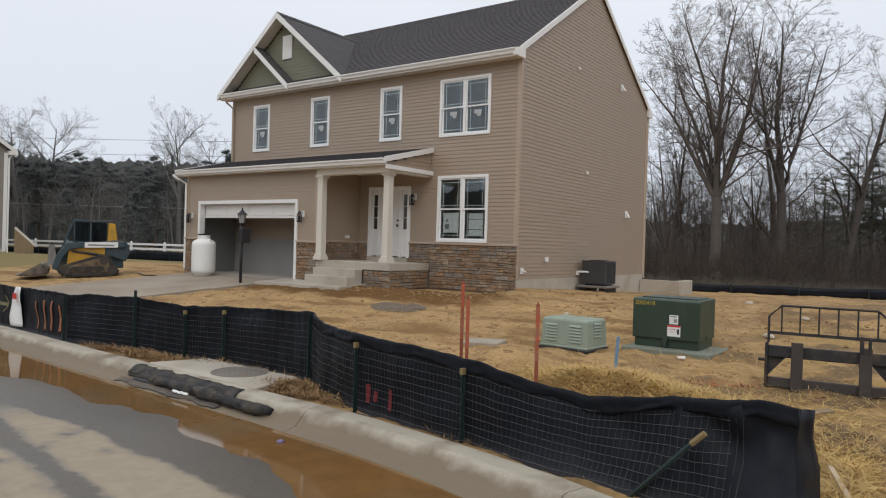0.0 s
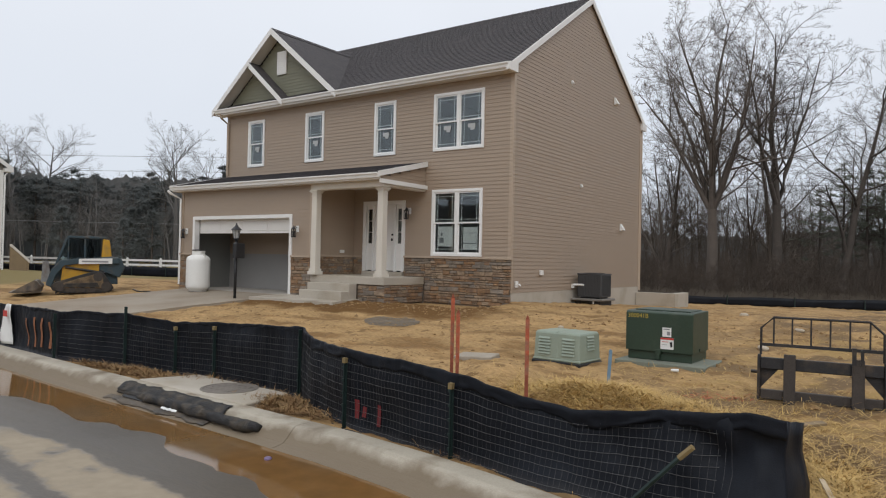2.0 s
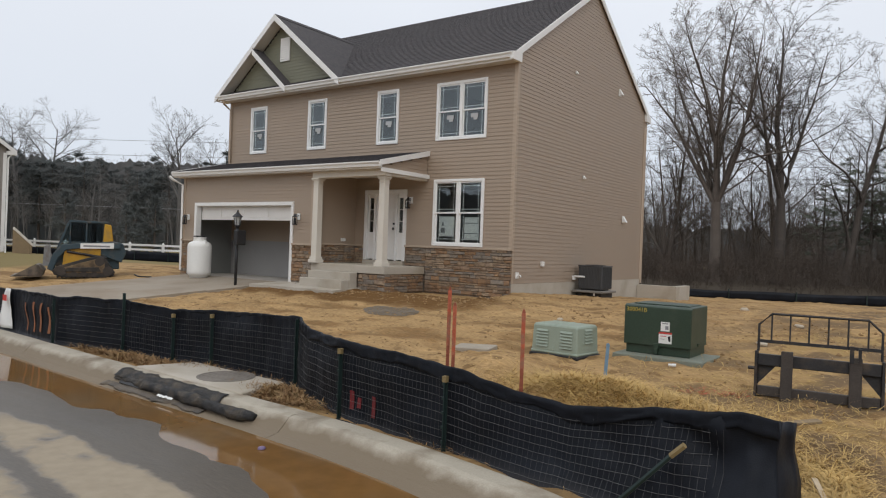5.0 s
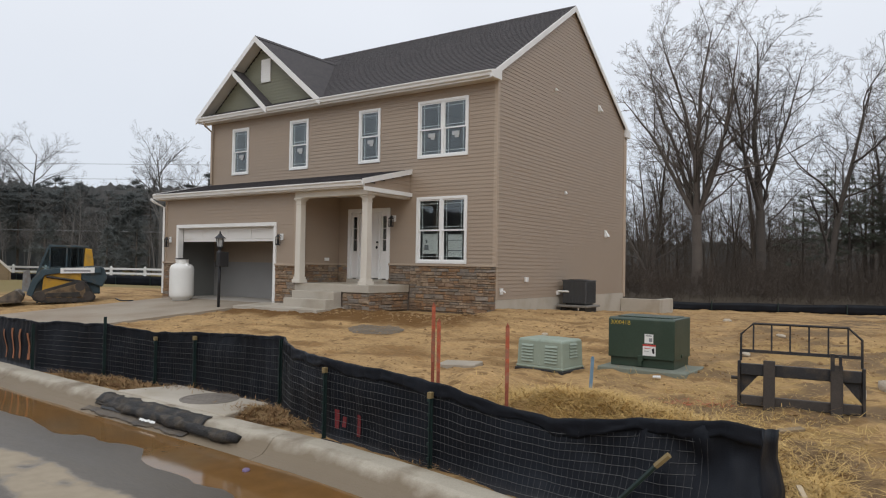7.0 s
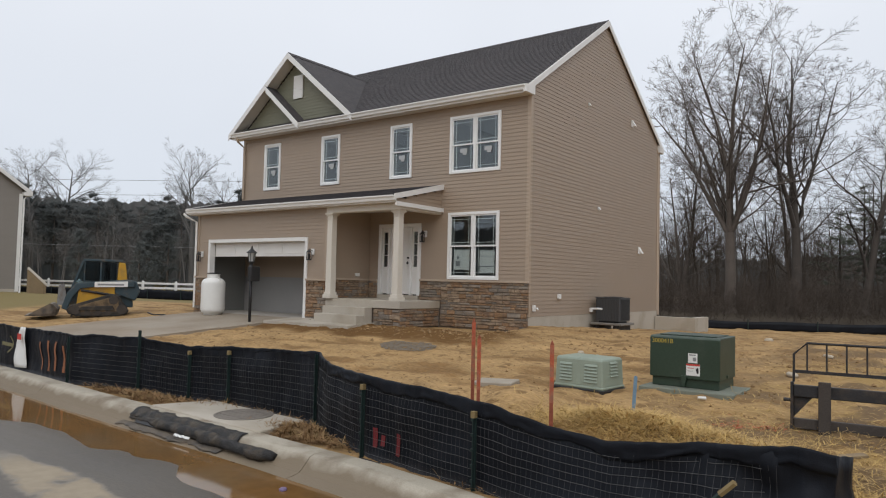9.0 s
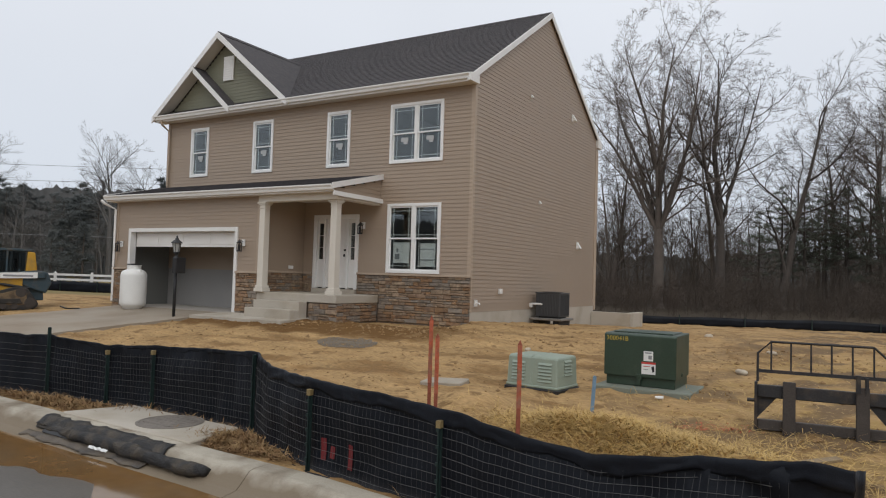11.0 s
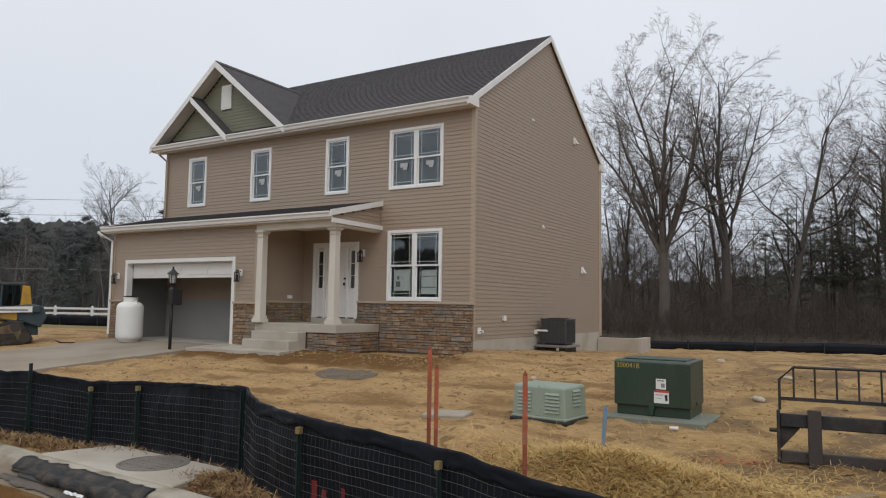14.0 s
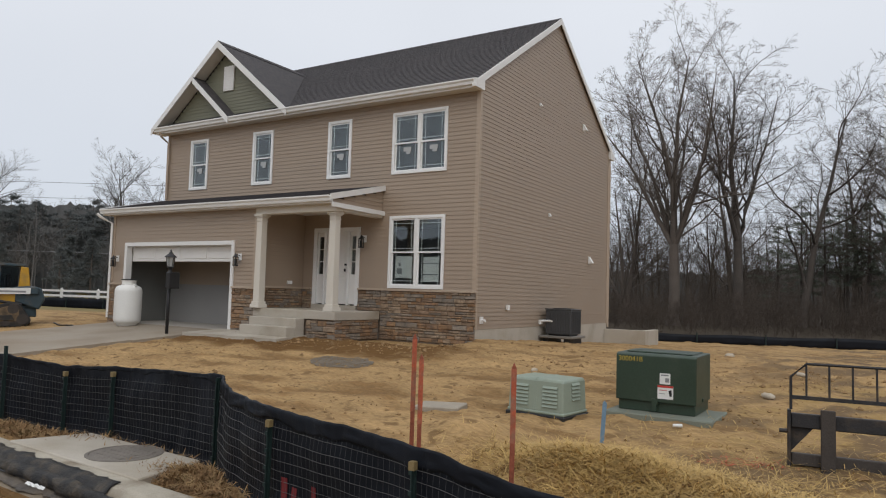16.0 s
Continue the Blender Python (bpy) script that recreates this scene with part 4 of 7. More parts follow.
dc = part("door_casing", Shape().box(-5.03, -4.92, -0.05, 0.10, dz0, dz1 + 0.03).box(-3.56, -3.45, -0.05, 0.10, dz0, dz1 + 0.03).box(-4.92, -3.56, -0.05, 0.10, dz1 - 0.08, dz1 + 0.03).box(-4.68, -4.62, -0.03, 0.10, dz0, dz1 - 0.08).box(-3.86, -3.80, -0.03, 0.10, dz0, dz1 - 0.08), WHITE, house, "white door casing", bevel=0.005)
fd = part("front_door", Shape().box(-4.62, -3.86, 0.03, 0.075, dz0 + 0.03, dz1 - 0.08), DOOR, house, "white panelled front door, closed", bevel=0.004)
for xa, xb in ((-4.53, -4.28), (-4.20, -3.95)):
    for za, zb in ((0.80, 1.30), (1.42, 2.05), (2.15, 2.48)):
        part("panel", Shape().box(xa, xb, 0.018, 0.031, za, zb), DOOR, fd, bevel=0.01)
part("door_knob", Shape().lathe([(0.012, -0.05), (0.028, -0.035), (0.03, 0.0), (0.012, 0.03)], 12, (-3.94, -0.01, 1.60)), BLACK, fd, "dark door knob", smooth=True)
part("deadbolt", Shape().box(-3.965, -3.915, -0.005, 0.03, 1.71, 1.76), BLACK, fd, "dark deadbolt")
for xa, xb in ((-4.92, -4.68), (-3.80, -3.56)):
    sl = part("sidelight", Shape().box(xa, xb, 0.03, 0.07, dz0 + 0.03, 1.48).box(xa, xa + 0.045, 0.03, 0.07, 1.48, dz1 - 0.08).box(xb - 0.045, xb, 0.03, 0.07, 1.48, dz1 - 0.08).box(xa + 0.045, xb - 0.045, 0.03, 0.07, dz1 - 0.20, dz1 - 0.08), DOOR, house, "white sidelight panel beside the door")
    g = part("pane", Shape().box(xa + 0.045, xb - 0.045, 0.045, 0.05, 1.48, dz1 - 0.20), GLASS, sl)
    g.visible_shadow = False
    part("muntin", Shape().box(xa + 0.045, xb - 0.045, 0.035, 0.06, 1.80, 1.82).box(xa + 0.045, xb - 0.045, 0.035, 0.06, 2.13, 2.15), DOOR, sl)

# porch slab, steps, columns
PX0, PX1, PY = GXR, -2.70, -1.78
part("porch_slab", Shape().box(PX0 + 0.03, PX1, PY, -0.07, 0.35, 0.555), CONCRETE, house, "smooth pale concrete porch slab", bevel=0.012)
part("porch_base", Shape().box(PX0 + 0.1, PX1 - 0.07, PY + 0.07, -0.03, -0.3, 0.35), MORTAR, house)
part("step", Shape().box(PX0 + 0.24, -3.62, PY - 0.30, PY - 0.004, -0.25, 0.36), CONCRETE, house, "pale concrete step", bevel=0.012)
part("step", Shape().box(PX0 + 0.24, -3.62, PY - 0.60, PY - 0.304, -0.25, 0.165), CONCRETE, house, "pale concrete step", bevel=0.012)


def column(x, y):
    s = Shape()
    for w, a, b in ((0.150, 0.557, 0.65), (0.125, 0.65, 0.72)):
        s.box(x - w, x + w, y - w, y + w, a, b)
    k = len(s.v)
    for r, z in ((0.102, 0.72), (0.092, 2.72)):
        s.v += [(x - r, y - r, z), (x + r, y - r, z), (x + r, y + r, z), (x - r, y + r, z)]
    s.f += [tuple(k + i for i in q) for q in ((0, 1, 5, 4), (1, 2, 6, 5), (2, 3, 7, 6), (3, 0, 4, 7), (4, 5, 6, 7))]
    for w, a, b in ((0.105, 2.72, 2.745), (0.095, 2.745, 2.82), (0.12, 2.82, 2.85), (0.145, 2.85, 2.90)):
        s.box(x - w, x + w, y - w, y + w, a, b)
    part("column", s, ALMOND, house, "almond-white tapered square porch column", bevel=0.006)


column(-5.24, -1.74)
column(-2.95, -1.60)


def lantern(x, y, z):
    s = part("wall_lantern", Shape().box(x - 0.06, x + 0.06, y - 0.02, y, z - 0.02, z + 0.16), WHITE, house, "black wall lantern on a white block")
    part("arm", Shape().tube([(x, y - 0.02, z + 0.10), (x, y - 0.10, z + 0.13), (x, y - 0.15, z + 0.08)], 0.012, 6), BLACK, s)
    part("cage", Shape().box(x - 0.055, x + 0.055, y - 0.205, y - 0.095, z + 0.05, z + 0.07).box(x - 0.05, x + 0.05, y - 0.20, y - 0.10, z - 0.17, z - 0.14).box(x - 0.05, x - 0.035, y - 0.2, y - 0.185, z - 0.14, z + 0.05).box(x + 0.035, x + 0.05, y - 0.2, y - 0.185, z - 0.14, z + 0.05).box(x - 0.05, x - 0.035, y - 0.115, y - 0.1, z - 0.14, z + 0.05).box(x + 0.035, x + 0.05, y - 0.115, y - 0.1, z - 0.14, z + 0.05).box(x - 0.025, x + 0.025, y - 0.175, y - 0.125, z - 0.14, z + 0.02), BLACK, s)
    part("cap", Shape().lathe([(0.08, 0.07), (0.03, 0.12), (0.01, 0.16)], 4, (x, y - 0.15, z)), BLACK, s)


lantern(-11.22, GY - 0.02, 1.72)
lantern(-5.98, GY - 0.02, 1.76)
lantern(-3.30, -0.02, 2.33)

# vents and boxes on the side wall
for y, z, w, h in ((3.32, 6.35, 0.10, 0.10), (6.63, 6.42, 0.17, 0.24), (4.08, 3.37, 0.10, 0.10), (7.32, 2.27, 0.17, 0.24)):
    s = Shape().prism([(0.02, y - w / 2, z + h / 2), (0.02, y + w / 2, z + h / 2), (0.02, y + w / 2, z - h / 2), (0.02, y - w / 2, z - h / 2)], (0.03, 0, 0))
    s.prism([(0.05, y - w * 0.4, z + h * 0.4), (0.05 + h * 0.5, y - w * 0.4, z - h * 0.4), (0.05, y - w * 0.4, z - h * 0.4)], (0, w * 0.8, 0))
    part("vent_hood", s, WHITE, house, "small white vent hood", bevel=0.004)
part("outlet_box", Shape().box(0.02, 0.085, 1.53, 1.66, 0.69, 0.82), WHITE, house, "white weatherproof outlet box", bevel=0.005)
part("hose_bib", Shape().box(0.02, 0.05, 0.20, 0.34, 0.38, 0.54).tube([(0.05, 0.27, 0.46), (0.13, 0.27, 0.46), (0.15, 0.27, 0.42)], 0.018, 8), WHITE, house, "hose tap on a white block")
part("outlet_box", Shape().box(GXR + 0.02, GXR + 0.06, -0.62, -0.46, 1.18, 1.27), WHITE, house, "white outlet box beside the porch")


def downspout(pts):
    return Shape().tube(pts, 0.042, 4)


part("downspout", downspout([(XL + 0.06, -0.42, 5.9), (XL + 0.06, -0.38, 5.78), (XL + 0.06, -0.08, 5.60), (XL + 0.06, -0.07, 3.8)]), SIDING_TRIM, house)
part("downspout", downspout([(XL - 0.2, -2.18, 3.1), (XL - 0.12, -2.10, 3.0), (XL - 0.02, GY - 0.08, 2.85), (XL - 0.02, GY - 0.07, 0.05)]), WHITE, house)
part("downspout", downspout([(-0.06, YB + 0.3, 5.85), (0.03, YB + 0.06, 5.6), (0.03, YB + 0.06, 0.1)]), SIDING_TRIM, house)
part("line_set", Shape().box(0.02, 0.09, 3.55, 3.66, 0.30, 0.42).tube([(0.06, 3.6, 0.40), (0.35, 3.62, 0.40), (0.42, 3.7, 0.38)], 0.03, 8), WHITE, house, "white insulated coolant lines")
part("areaway_wall", Shape().box(0.02, 1.42, 8.86, 9.06, -0.6, 0.05).box(1.22, 1.42, 9.06, 10.4, -0.6, 0.05), CONCRETE, house, "bare concrete basement stairwell wall", bevel=0.01)


# ---- silt fence along the kerb ----
FENCE = [(-13, -9.75, 0.2, -0.58), (-9, -9.9, 0.15, -0.58), (-6, -10.05, 0.15, -0.58), (-3.1, -10.2, 0.14, -0.58), (-1.95, -10.24, 0.155, -0.58), (-0.48, -9.98, 0.175, -0.59), (0.52, -9.84, 0.125, -0.6), (1.27, -9.76, 0.17, -0.6), (2.1, -9.76, 0.2, -0.6), (2.97, -9.84, 0.235, -0.6), (3.14, -9.97, 0.21, -0.58), (3.48, -10.18, 0.2, -0.59), (4.3, -10.5, 0.155, -0.59), (5.0, -10.61, 0.165, -0.6), (5.65, -10.69, 0.12, -0.61), (6.3, -10.76, 0.05, -0.61), (6.85, -10.75, -0.02, -0.61), (7.5, -10.85, 0.085, -0.61), (8.1, -10.88, 0.16, -0.61), (8.24, -10.82, 0.13, -0.61)]
fs = [0.0]
for a, b in zip(FENCE, FENCE[1:]):
    fs.append(fs[-1] + math.hypot(b[0] - a[0], b[1] - a[1]))


def fence_at(s):
    return [float(np.interp(s, fs, [p[k] for p in FENCE])) for k in range(4)]


def fence_s(x):
    return float(np.interp(x, [p[0] for p in FENCE], fs))


def fence_point(s, h, out=0.0):
    """h from 0 at the foot to 1 at the top; out: towards the road."""
    x, y, top, foot = fence_at(s)
    x2, y2 = fence_at(s + 0.05)[:2]
    x1, y1 = fence_at(s - 0.05)[:2]
    t = Vector((x2 - x1, y2 - y1, 0)).normalized()
    slack = math.sin(math.pi * min(1, max(0, h)))
    q = Vector((s * 1.0, h * 1.3, 0))
    o = out + 0.009 * noise.noise(Vector((s * 15, h * 1.5, 6))) * max(0, h - 0.3) + 0.045 * slack * noise.noise(q * 1.6) + 0.020 * noise.noise(Vector((s * 5, h * 1.2, 4))) + 0.010 * noise.noise(Vector((s * 13, h * 3, 9)))
    wave = 0.026 * noise.noise(Vector((s * 1.4, 7, 0))) + 0.016 * noise.noise(Vector((s * 5.0, 3, 0)))
    crumple = max(0, min(1, (x - 6.9) / 0.4))
    o += 0.17 * min(1, max(0, (x - 5.7) / 1.2)) * (1 - min(1, max(0, h))) ** 2
    o += crumple * (0.035 * noise.noise(Vector((s * 7 + h * 4, h * 3, 2))) + 0.03 * noise.noise(Vector((s * 3.5 - h * 3, h * 1.5, 5))) + 0.02 * noise.noise(Vector((s * 17 + h * 9, h * 6, 7))))
    o += max(0, min(1, (x - 7.1) / 0.4)) * 0.06 * (0.3 - abs(noise.noise(Vector((s * 4.2 + h * 3.4, h * 0.7, 12)))) - 0.5 * abs(noise.noise(Vector((s * 9 + h * 6, h, 15)))))
    return Vector((x + t.y * o, y - t.x * o, foot + (top + wave * h - foot) * h))


silt_fence = thing("silt_fence", pose(0, 0, 0), "sagging black fabric silt fence with grey netting on posts", "silt fence")
fab = Shape()
fsamp = list(np.arange(0, fs[-1], 0.03)) + [fs[-1]]
rows_h = [0, 0.1, 0.22, 0.34, 0.46, 0.58, 0.7, 0.8, 0.88, 0.94, 1.0]
for s in fsamp:
    q = fence_point(s, 0.03, 0.06 + 0.05 * noise.noise(Vector((s * 1.7, 4, 4))))
    fab.v.append((q.x, q.y, q.z - 0.015))
    for h in rows_h:
        fab.v.append(tuple(fence_point(s, h)))
K = len(rows_h) + 1
fab.f = [(i * K + j, (i + 1) * K + j, (i + 1) * K + j + 1, i * K + j + 1) for i in range(len(fsamp) - 1) for j in range(K - 1)]
f_ob = part("fabric", fab, FABRIC, silt_fence, smooth=True)
sol = f_ob.modifiers.new("cloth", "SOLIDIFY")
sol.thickness = 0.004
fold = Shape()
for s in fsamp:
    c = fence_point(s, 1.0)
    lap = 0.35 + 0.65 * min(1, max(0, (s - fence_s(2.7)) / 0.3))
    deep = 0.105 * lap + 0.06 * lap * noise.noise(Vector((s * 2.2, 0, 6))) + 0.025 * noise.noise(Vector((s * 7, 0, 2)))
    for u, o in ((-0.10, -0.006), (-0.02, 0.004), (0.0, 0.012), (0.12, 0.017), (0.35, 0.019), (0.6, 0.018), (0.8, 0.020), (1.0, 0.017)):
        wr = noise.noise(Vector((s * 4.5 + u * 2.2, u * 1.5, 3))) + 0.7 * noise.noise(Vector((s * 12 - u * 2.5, u * 2, 8)))
        q = fence_point(s, 1.0, o * lap + 0.013 * lap * wr * min(1, max(0, u) * 3))
        fold.v.append((q.x, q.y, c.z + 0.005 - deep * abs(u) + 0.004 * wr))
fold.f = [(i * 8 + j, (i + 1) * 8 + j, (i + 1) * 8 + j + 1, i * 8 + j + 1) for i in range(len(fsamp) - 1) for j in range(7)]
fo_ob = part("top_fold", fold, FABRIC, silt_fence, "crumpled fabric lapped over the top", smooth=True)
fo_ob.modifiers.new("cloth", "SOLIDIFY").thickness = 0.003
end_s = fs[-1]
drape = Shape()
for i in range(9):
    for j in range(9):
        u, v = i / 8, j / 8
        p = fence_point(end_s - 0.01, v)
        drape.v.append((p.x + 0.10 * u * (1 - 0.35 * v) + 0.03 * noise.noise(Vector((u * 3, v * 3, 1))), p.y + 0.30 * u + 0.06 * noise.noise(Vector((u * 4, v * 2, 3))), p.z - 0.05 * u))
drape.f = [(i * 9 + j, (i + 1) * 9 + j, (i + 1) * 9 + j + 1, i * 9 + j + 1) for i in range(8) for j in range(8)]
d_ob = part("loose_end", drape, FABRIC, silt_fence, smooth=True)
d_ob.modifiers.new("cloth", "SOLIDIFY").thickness = 0.004

net, net_up = Shape(), Shape()
s_net0, s_net1 = fence_s(-1.9), fence_s(7.97)
for h in (0.07, 0.165, 0.26, 0.355, 0.45, 0.545, 0.64, 0.735, 0.83):
    net.tube([fence_point(s, h + 0.012 * noise.noise(Vector((s, h * 9, 0))), 0.014) for s in np.arange(s_net0, s_net1, 0.10)], 0.0020, 3, False)
s = fence_s(-0.4)
while s < s_net1:
    net_up.tube([fence_point(s + 0.008 * noise.noise(Vector((s * 3, h * 4, 2))), h, 0.015) for h in (0.03, 0.25, 0.5, 0.7, 0.87)], 0.0013, 3, False)
    s += 0.046
tagged(part("netting", net_up, NET_DARK, silt_fence, "dark upright strands of the netting"), kind="stuff")
tagged(part("netting", net, MESH, silt_fence, "grey plastic support netting"), kind="stuff")


def fence_post(x, up=-0.08, tip=True, dark=False):
    s = fence_s(x)
    b, t = fence_point(s, 0, 0.035), fence_point(s, 1.0, 0.045)
    z = t.z + up
    p = part("post", Shape().box(-0.017, 0.017, -0.006, 0.006, b.z - 0.2, z, Matrix.Translation((b.x, b.y, 0))).box(-0.005, 0.005, -0.03, 0.0, b.z - 0.2, z, Matrix.Translation((b.x, b.y, 0))), POST, silt_fence, "dark green steel post")
    for k in range(5):
        part("clip", Shape().box(b.x - 0.012, b.x + 0.012, b.y - 0.040, b.y - 0.030, b.z + 0.1 + k * 0.12, b.z + 0.125 + k * 0.12), POST, p)
    if tip:
        part("tip", Shape().box(b.x - 0.019, b.x + 0.019, b.y - 0.034, b.y + 0.008, z, z + 0.05), POST_TIP, p, "cream-painted post tip")


for x, up, tip in ((-1.95, -0.02, False), (-0.48, 0.10, False), (0.52, -0.10, True), (1.27, -0.10, True), (2.97, -0.02, False), (4.31, -0.13, True), (5.70, -0.12, True)):
    fence_post(x, up, tip)
rod = part("post", Shape().tube([(7.14, -10.98, -0.72), (7.66, -11.02, -0.155)], 0.017, 6), POST, silt_fence, "leaning green steel post with a cream tip")
part("tip", Shape().tube([(7.66, -11.02, -0.155), (7.745, -11.027, -0.07)], 0.021, 6), POST_TIP, rod)


def paint_bar(x0, h0, x1, h1, w, material, name):
    """A sprayed stroke that follows the cloth."""
    s0, s1 = fence_s(x0), fence_s(x1)
    L = Shape()
    n = 8
    for i in range(n + 1):
        u = i / n
        s, h = s0 + (s1 - s0) * u, h0 + (h1 - h0) * u
        ds, dh = (w / 2, 0) if abs(h1 - h0) > 0.05 else (0, w / 2 / 0.75)
        a, b = fence_point(s - ds, h - dh, 0.010), fence_point(s + ds, h + dh, 0.010)
        L.v += [tuple(a), tuple(b)]
    L.f = [(2 * i, 2 * i + 1, 2 * i + 3, 2 * i + 2) for i in range(n)]
    part(name, L, material, silt_fence)


for x0, h0, x1, h1 in ((-3.0, 0.14, -3.0, 0.76), (-2.72, 0.15, -2.72, 0.80), (-2.46, 0.18, -2.46, 0.80), (-2.2, 0.18, -2.2, 0.74)):
    paint_bar(x0, h0, x1, h1, 0.07, ORANGE_PAINT, "orange_mark")
for x0, h0, x1, h1 in ((-4.75, 0.55, -4.2, 0.55), (-4.40, 0.75, -4.2, 0.57), (-4.40, 0.36, -4.2, 0.53)):
    paint_bar(x0, h0, x1, h1, 0.06, FADED_PAINT, "arrow_mark")
for x0, h0, x1, h1 in ((4.46, 0.16, 4.46, 0.40), (4.56, 0.20, 4.56, 0.33), (4.78, 0.14, 4.78, 0.40)):
    paint_bar(x0, h0, x1, h1, 0.055, RED_PAINT, "red_mark")

ban = Shape()
for i in range(7):
    for j in range(12):
        u, v = i / 6, j / 11
        s = fence_s(-3.85) + 0.30 * u + 0.10 * (1 - v) * (u - 0.9)
        p = fence_point(s, 1.02 - 0.92 * (1 - v), 0.05 + 0.02 * math.sin(5 * u + 4 * v))
        ban.v.append(tuple(p))
ban.f = [(i * 12 + j, (i + 1) * 12 + j, (i + 1) * 12 + j + 1, i * 12 + j + 1) for i in range(6) for j in range(11)]
banner = single("banner", ban, LABEL, "crumpled white plastic strip hung over the silt fence", "banner", smooth=True)
banner.modifiers.new("cloth", "SOLIDIFY").thickness = 0.003
bp = fence_point(fence_s(-3.70), 0.80, 0.085)
part("print", Shape().box(bp.x - 0.07, bp.x + 0.07, bp.y - 0.004, bp.y, bp.z - 0.05, bp.z + 0.05), LABEL_RED, banner)

# ---- storm inlet slab, manhole, filter tube ----
inlet = thing("storm_inlet", pose(0, 0, 0), "concrete storm inlet top with an iron manhole lid", "storm inlet")
IN = [(0.75, kerb_y(0.75) - 0.02), (2.95, kerb_y(2.95) - 0.02), (2.80, -9.90), (1.0, -9.83)]
part("slab", Shape().prism([(x, y, -0.530) for x, y in IN], (0, 0, -0.09)), CONCRETE, inlet, bevel=0.012)
mh = part("manhole_lid", Shape().lathe([(0.34, -0.02), (0.34, 0.006), (0.31, 0.010), (0.305, 0.004), (0.26, 0.004), (0.255, 0.009), (0.0, 0.009)], 32, (2.08, -10.17, -0.530)), MANHOLE, inlet, "weathered round iron lid")
for k in range(5):
    part("rib", Shape().box(2.08 - 0.2, 2.08 + 0.2, -10.355 + 0.085 * k, -10.325 + 0.085 * k, -0.522, -0.517), MANHOLE, mh)
# the kerb is closed here; a thin black strip paints the opening's shade
part("throat_shade", Shape().prism([(0.95, kerb_y(0.95) - 0.262, -0.60), (2.75, kerb_y(2.75) - 0.262, -0.60), (2.75, kerb_y(2.75) - 0.335, -0.675), (0.95, kerb_y(0.95) - 0.335, -0.675)], (0, -0.006, 0.008)), BLACK, inlet, "thin black strip for the shade of the inlet opening")
tb = Shape()
for k in range(90):
    u = k / 89
    x = 0.78 + 2.78 * u
    fat = min(1, 0.30 + u * 3) * min(1, 0.25 + (1 - u) * 9) ** 0.5 * (0.92 + 0.22 * noise.noise(Vector((u * 4.5, 6, 1))))
    c = Vector((x, kerb_y(x) - 0.30 + 0.03 * math.sin(u * 6.0) + 0.02 * noise.noise(Vector((u * 5, 2, 1))), -0.632))
    for j in range(14):
        w = 2 * math.pi * j / 14
        q = 1 + 0.42 * noise.noise(Vector((u * 9, math.cos(w) * 0.9, math.sin(w) * 0.9))) + 0.30 * noise.noise(Vector((u * 30, math.cos(w) * 1.6, math.sin(w) * 1.6)))
        tb.v.append((c.x, c.y + 0.076 * fat * q * math.cos(w), c.z + (0.066 if math.sin(w) > 0 else 0.058) * fat * q * math.sin(w)))
tb.f = [(k * 14 + j, k * 14 + (j + 1) % 14, (k + 1) * 14 + (j + 1) % 14, (k + 1) * 14 + j) for k in range(89) for j in range(14)]
tb.f += [tuple(range(13, -1, -1)), tuple(89 * 14 + j for j in range(14))]
single("filter_tube", tb, BAG, "lumpy wet black fabric filter tube in the gutter", "filter tube", smooth=True)
tb2 = Shape()
for k in range(60):
    u = k / 59
    x = 0.75 + 2.15 * u
    for j, (o, z) in enumerate(((-0.14, -0.540), (-0.19, -0.546), (-0.23, -0.562), (-0.26, -0.592), (-0.30, -0.615))):
        wob_ = 0.6 * noise.noise(Vector((u * 7, j * 0.5, 3))) + 0.6 * noise.noise(Vector((u * 24, j * 0.9, 5)))
        rag = 0.05 * noise.noise(Vector((u * 11, 8, 3))) + 0.03 * noise.noise(Vector((u * 33, 8, 6))) if j == 0 else 0.0
        tb2.v.append((x, kerb_y(x) + o + rag - 0.016 * wob_ - 0.014 * noise.noise(Vector((u * 9, 8, 3))), z + 0.014 * wob_))
tb2.f = [(k * 5 + j, (k + 1) * 5 + j, (k + 1) * 5 + j + 1, k * 5 + j + 1) for k in range(59) for j in range(4)]
cover = single("filter_sheet", tb2, BAG, "wet black sheet draped behind the filter tube", "filter sheet", smooth=True)
cover.modifiers.new("cloth", "SOLIDIFY").thickness = 0.006
hem = Shape()
for k in range(70):
    u = k / 69
    x = 0.70 + 2.1 * u
    reach = 0.10 + 0.05 * noise.noise(Vector((u * 6, 1, 9))) + 0.04 * noise.noise(Vector((u * 26, 3, 9)))
    for j in range(4):
        hem.v.append((x, kerb_y(x) - 0.35 - reach * j / 3, -0.677 - 0.009 * j + 0.006 * noise.noise(Vector((u * 14, j, 4)))))
hem.f = [(k * 4 + j, (k + 1) * 4 + j, (k + 1) * 4 + j + 1, k * 4 + j + 1) for k in range(69) for j in range(3)]
single("filter_hem", hem, HEM, "torn muddy cloth hem lying under the filter tube", "filter cloth", smooth=True).modifiers.new("cloth", "SOLIDIFY").thickness = 0.006
scrap = Shape()
for k in range(10):
    u = k / 9
    x = 1.95 + 0.30 * u
    for j in range(4):
        scrap.v.append((x, kerb_y(x) - 0.405 - 0.007 * j + 0.010 * noise.noise(Vector((u * 6, j, 2))), -0.640 - 0.006 * j + 0.012 * noise.noise(Vector((u * 8, j, 5)))))
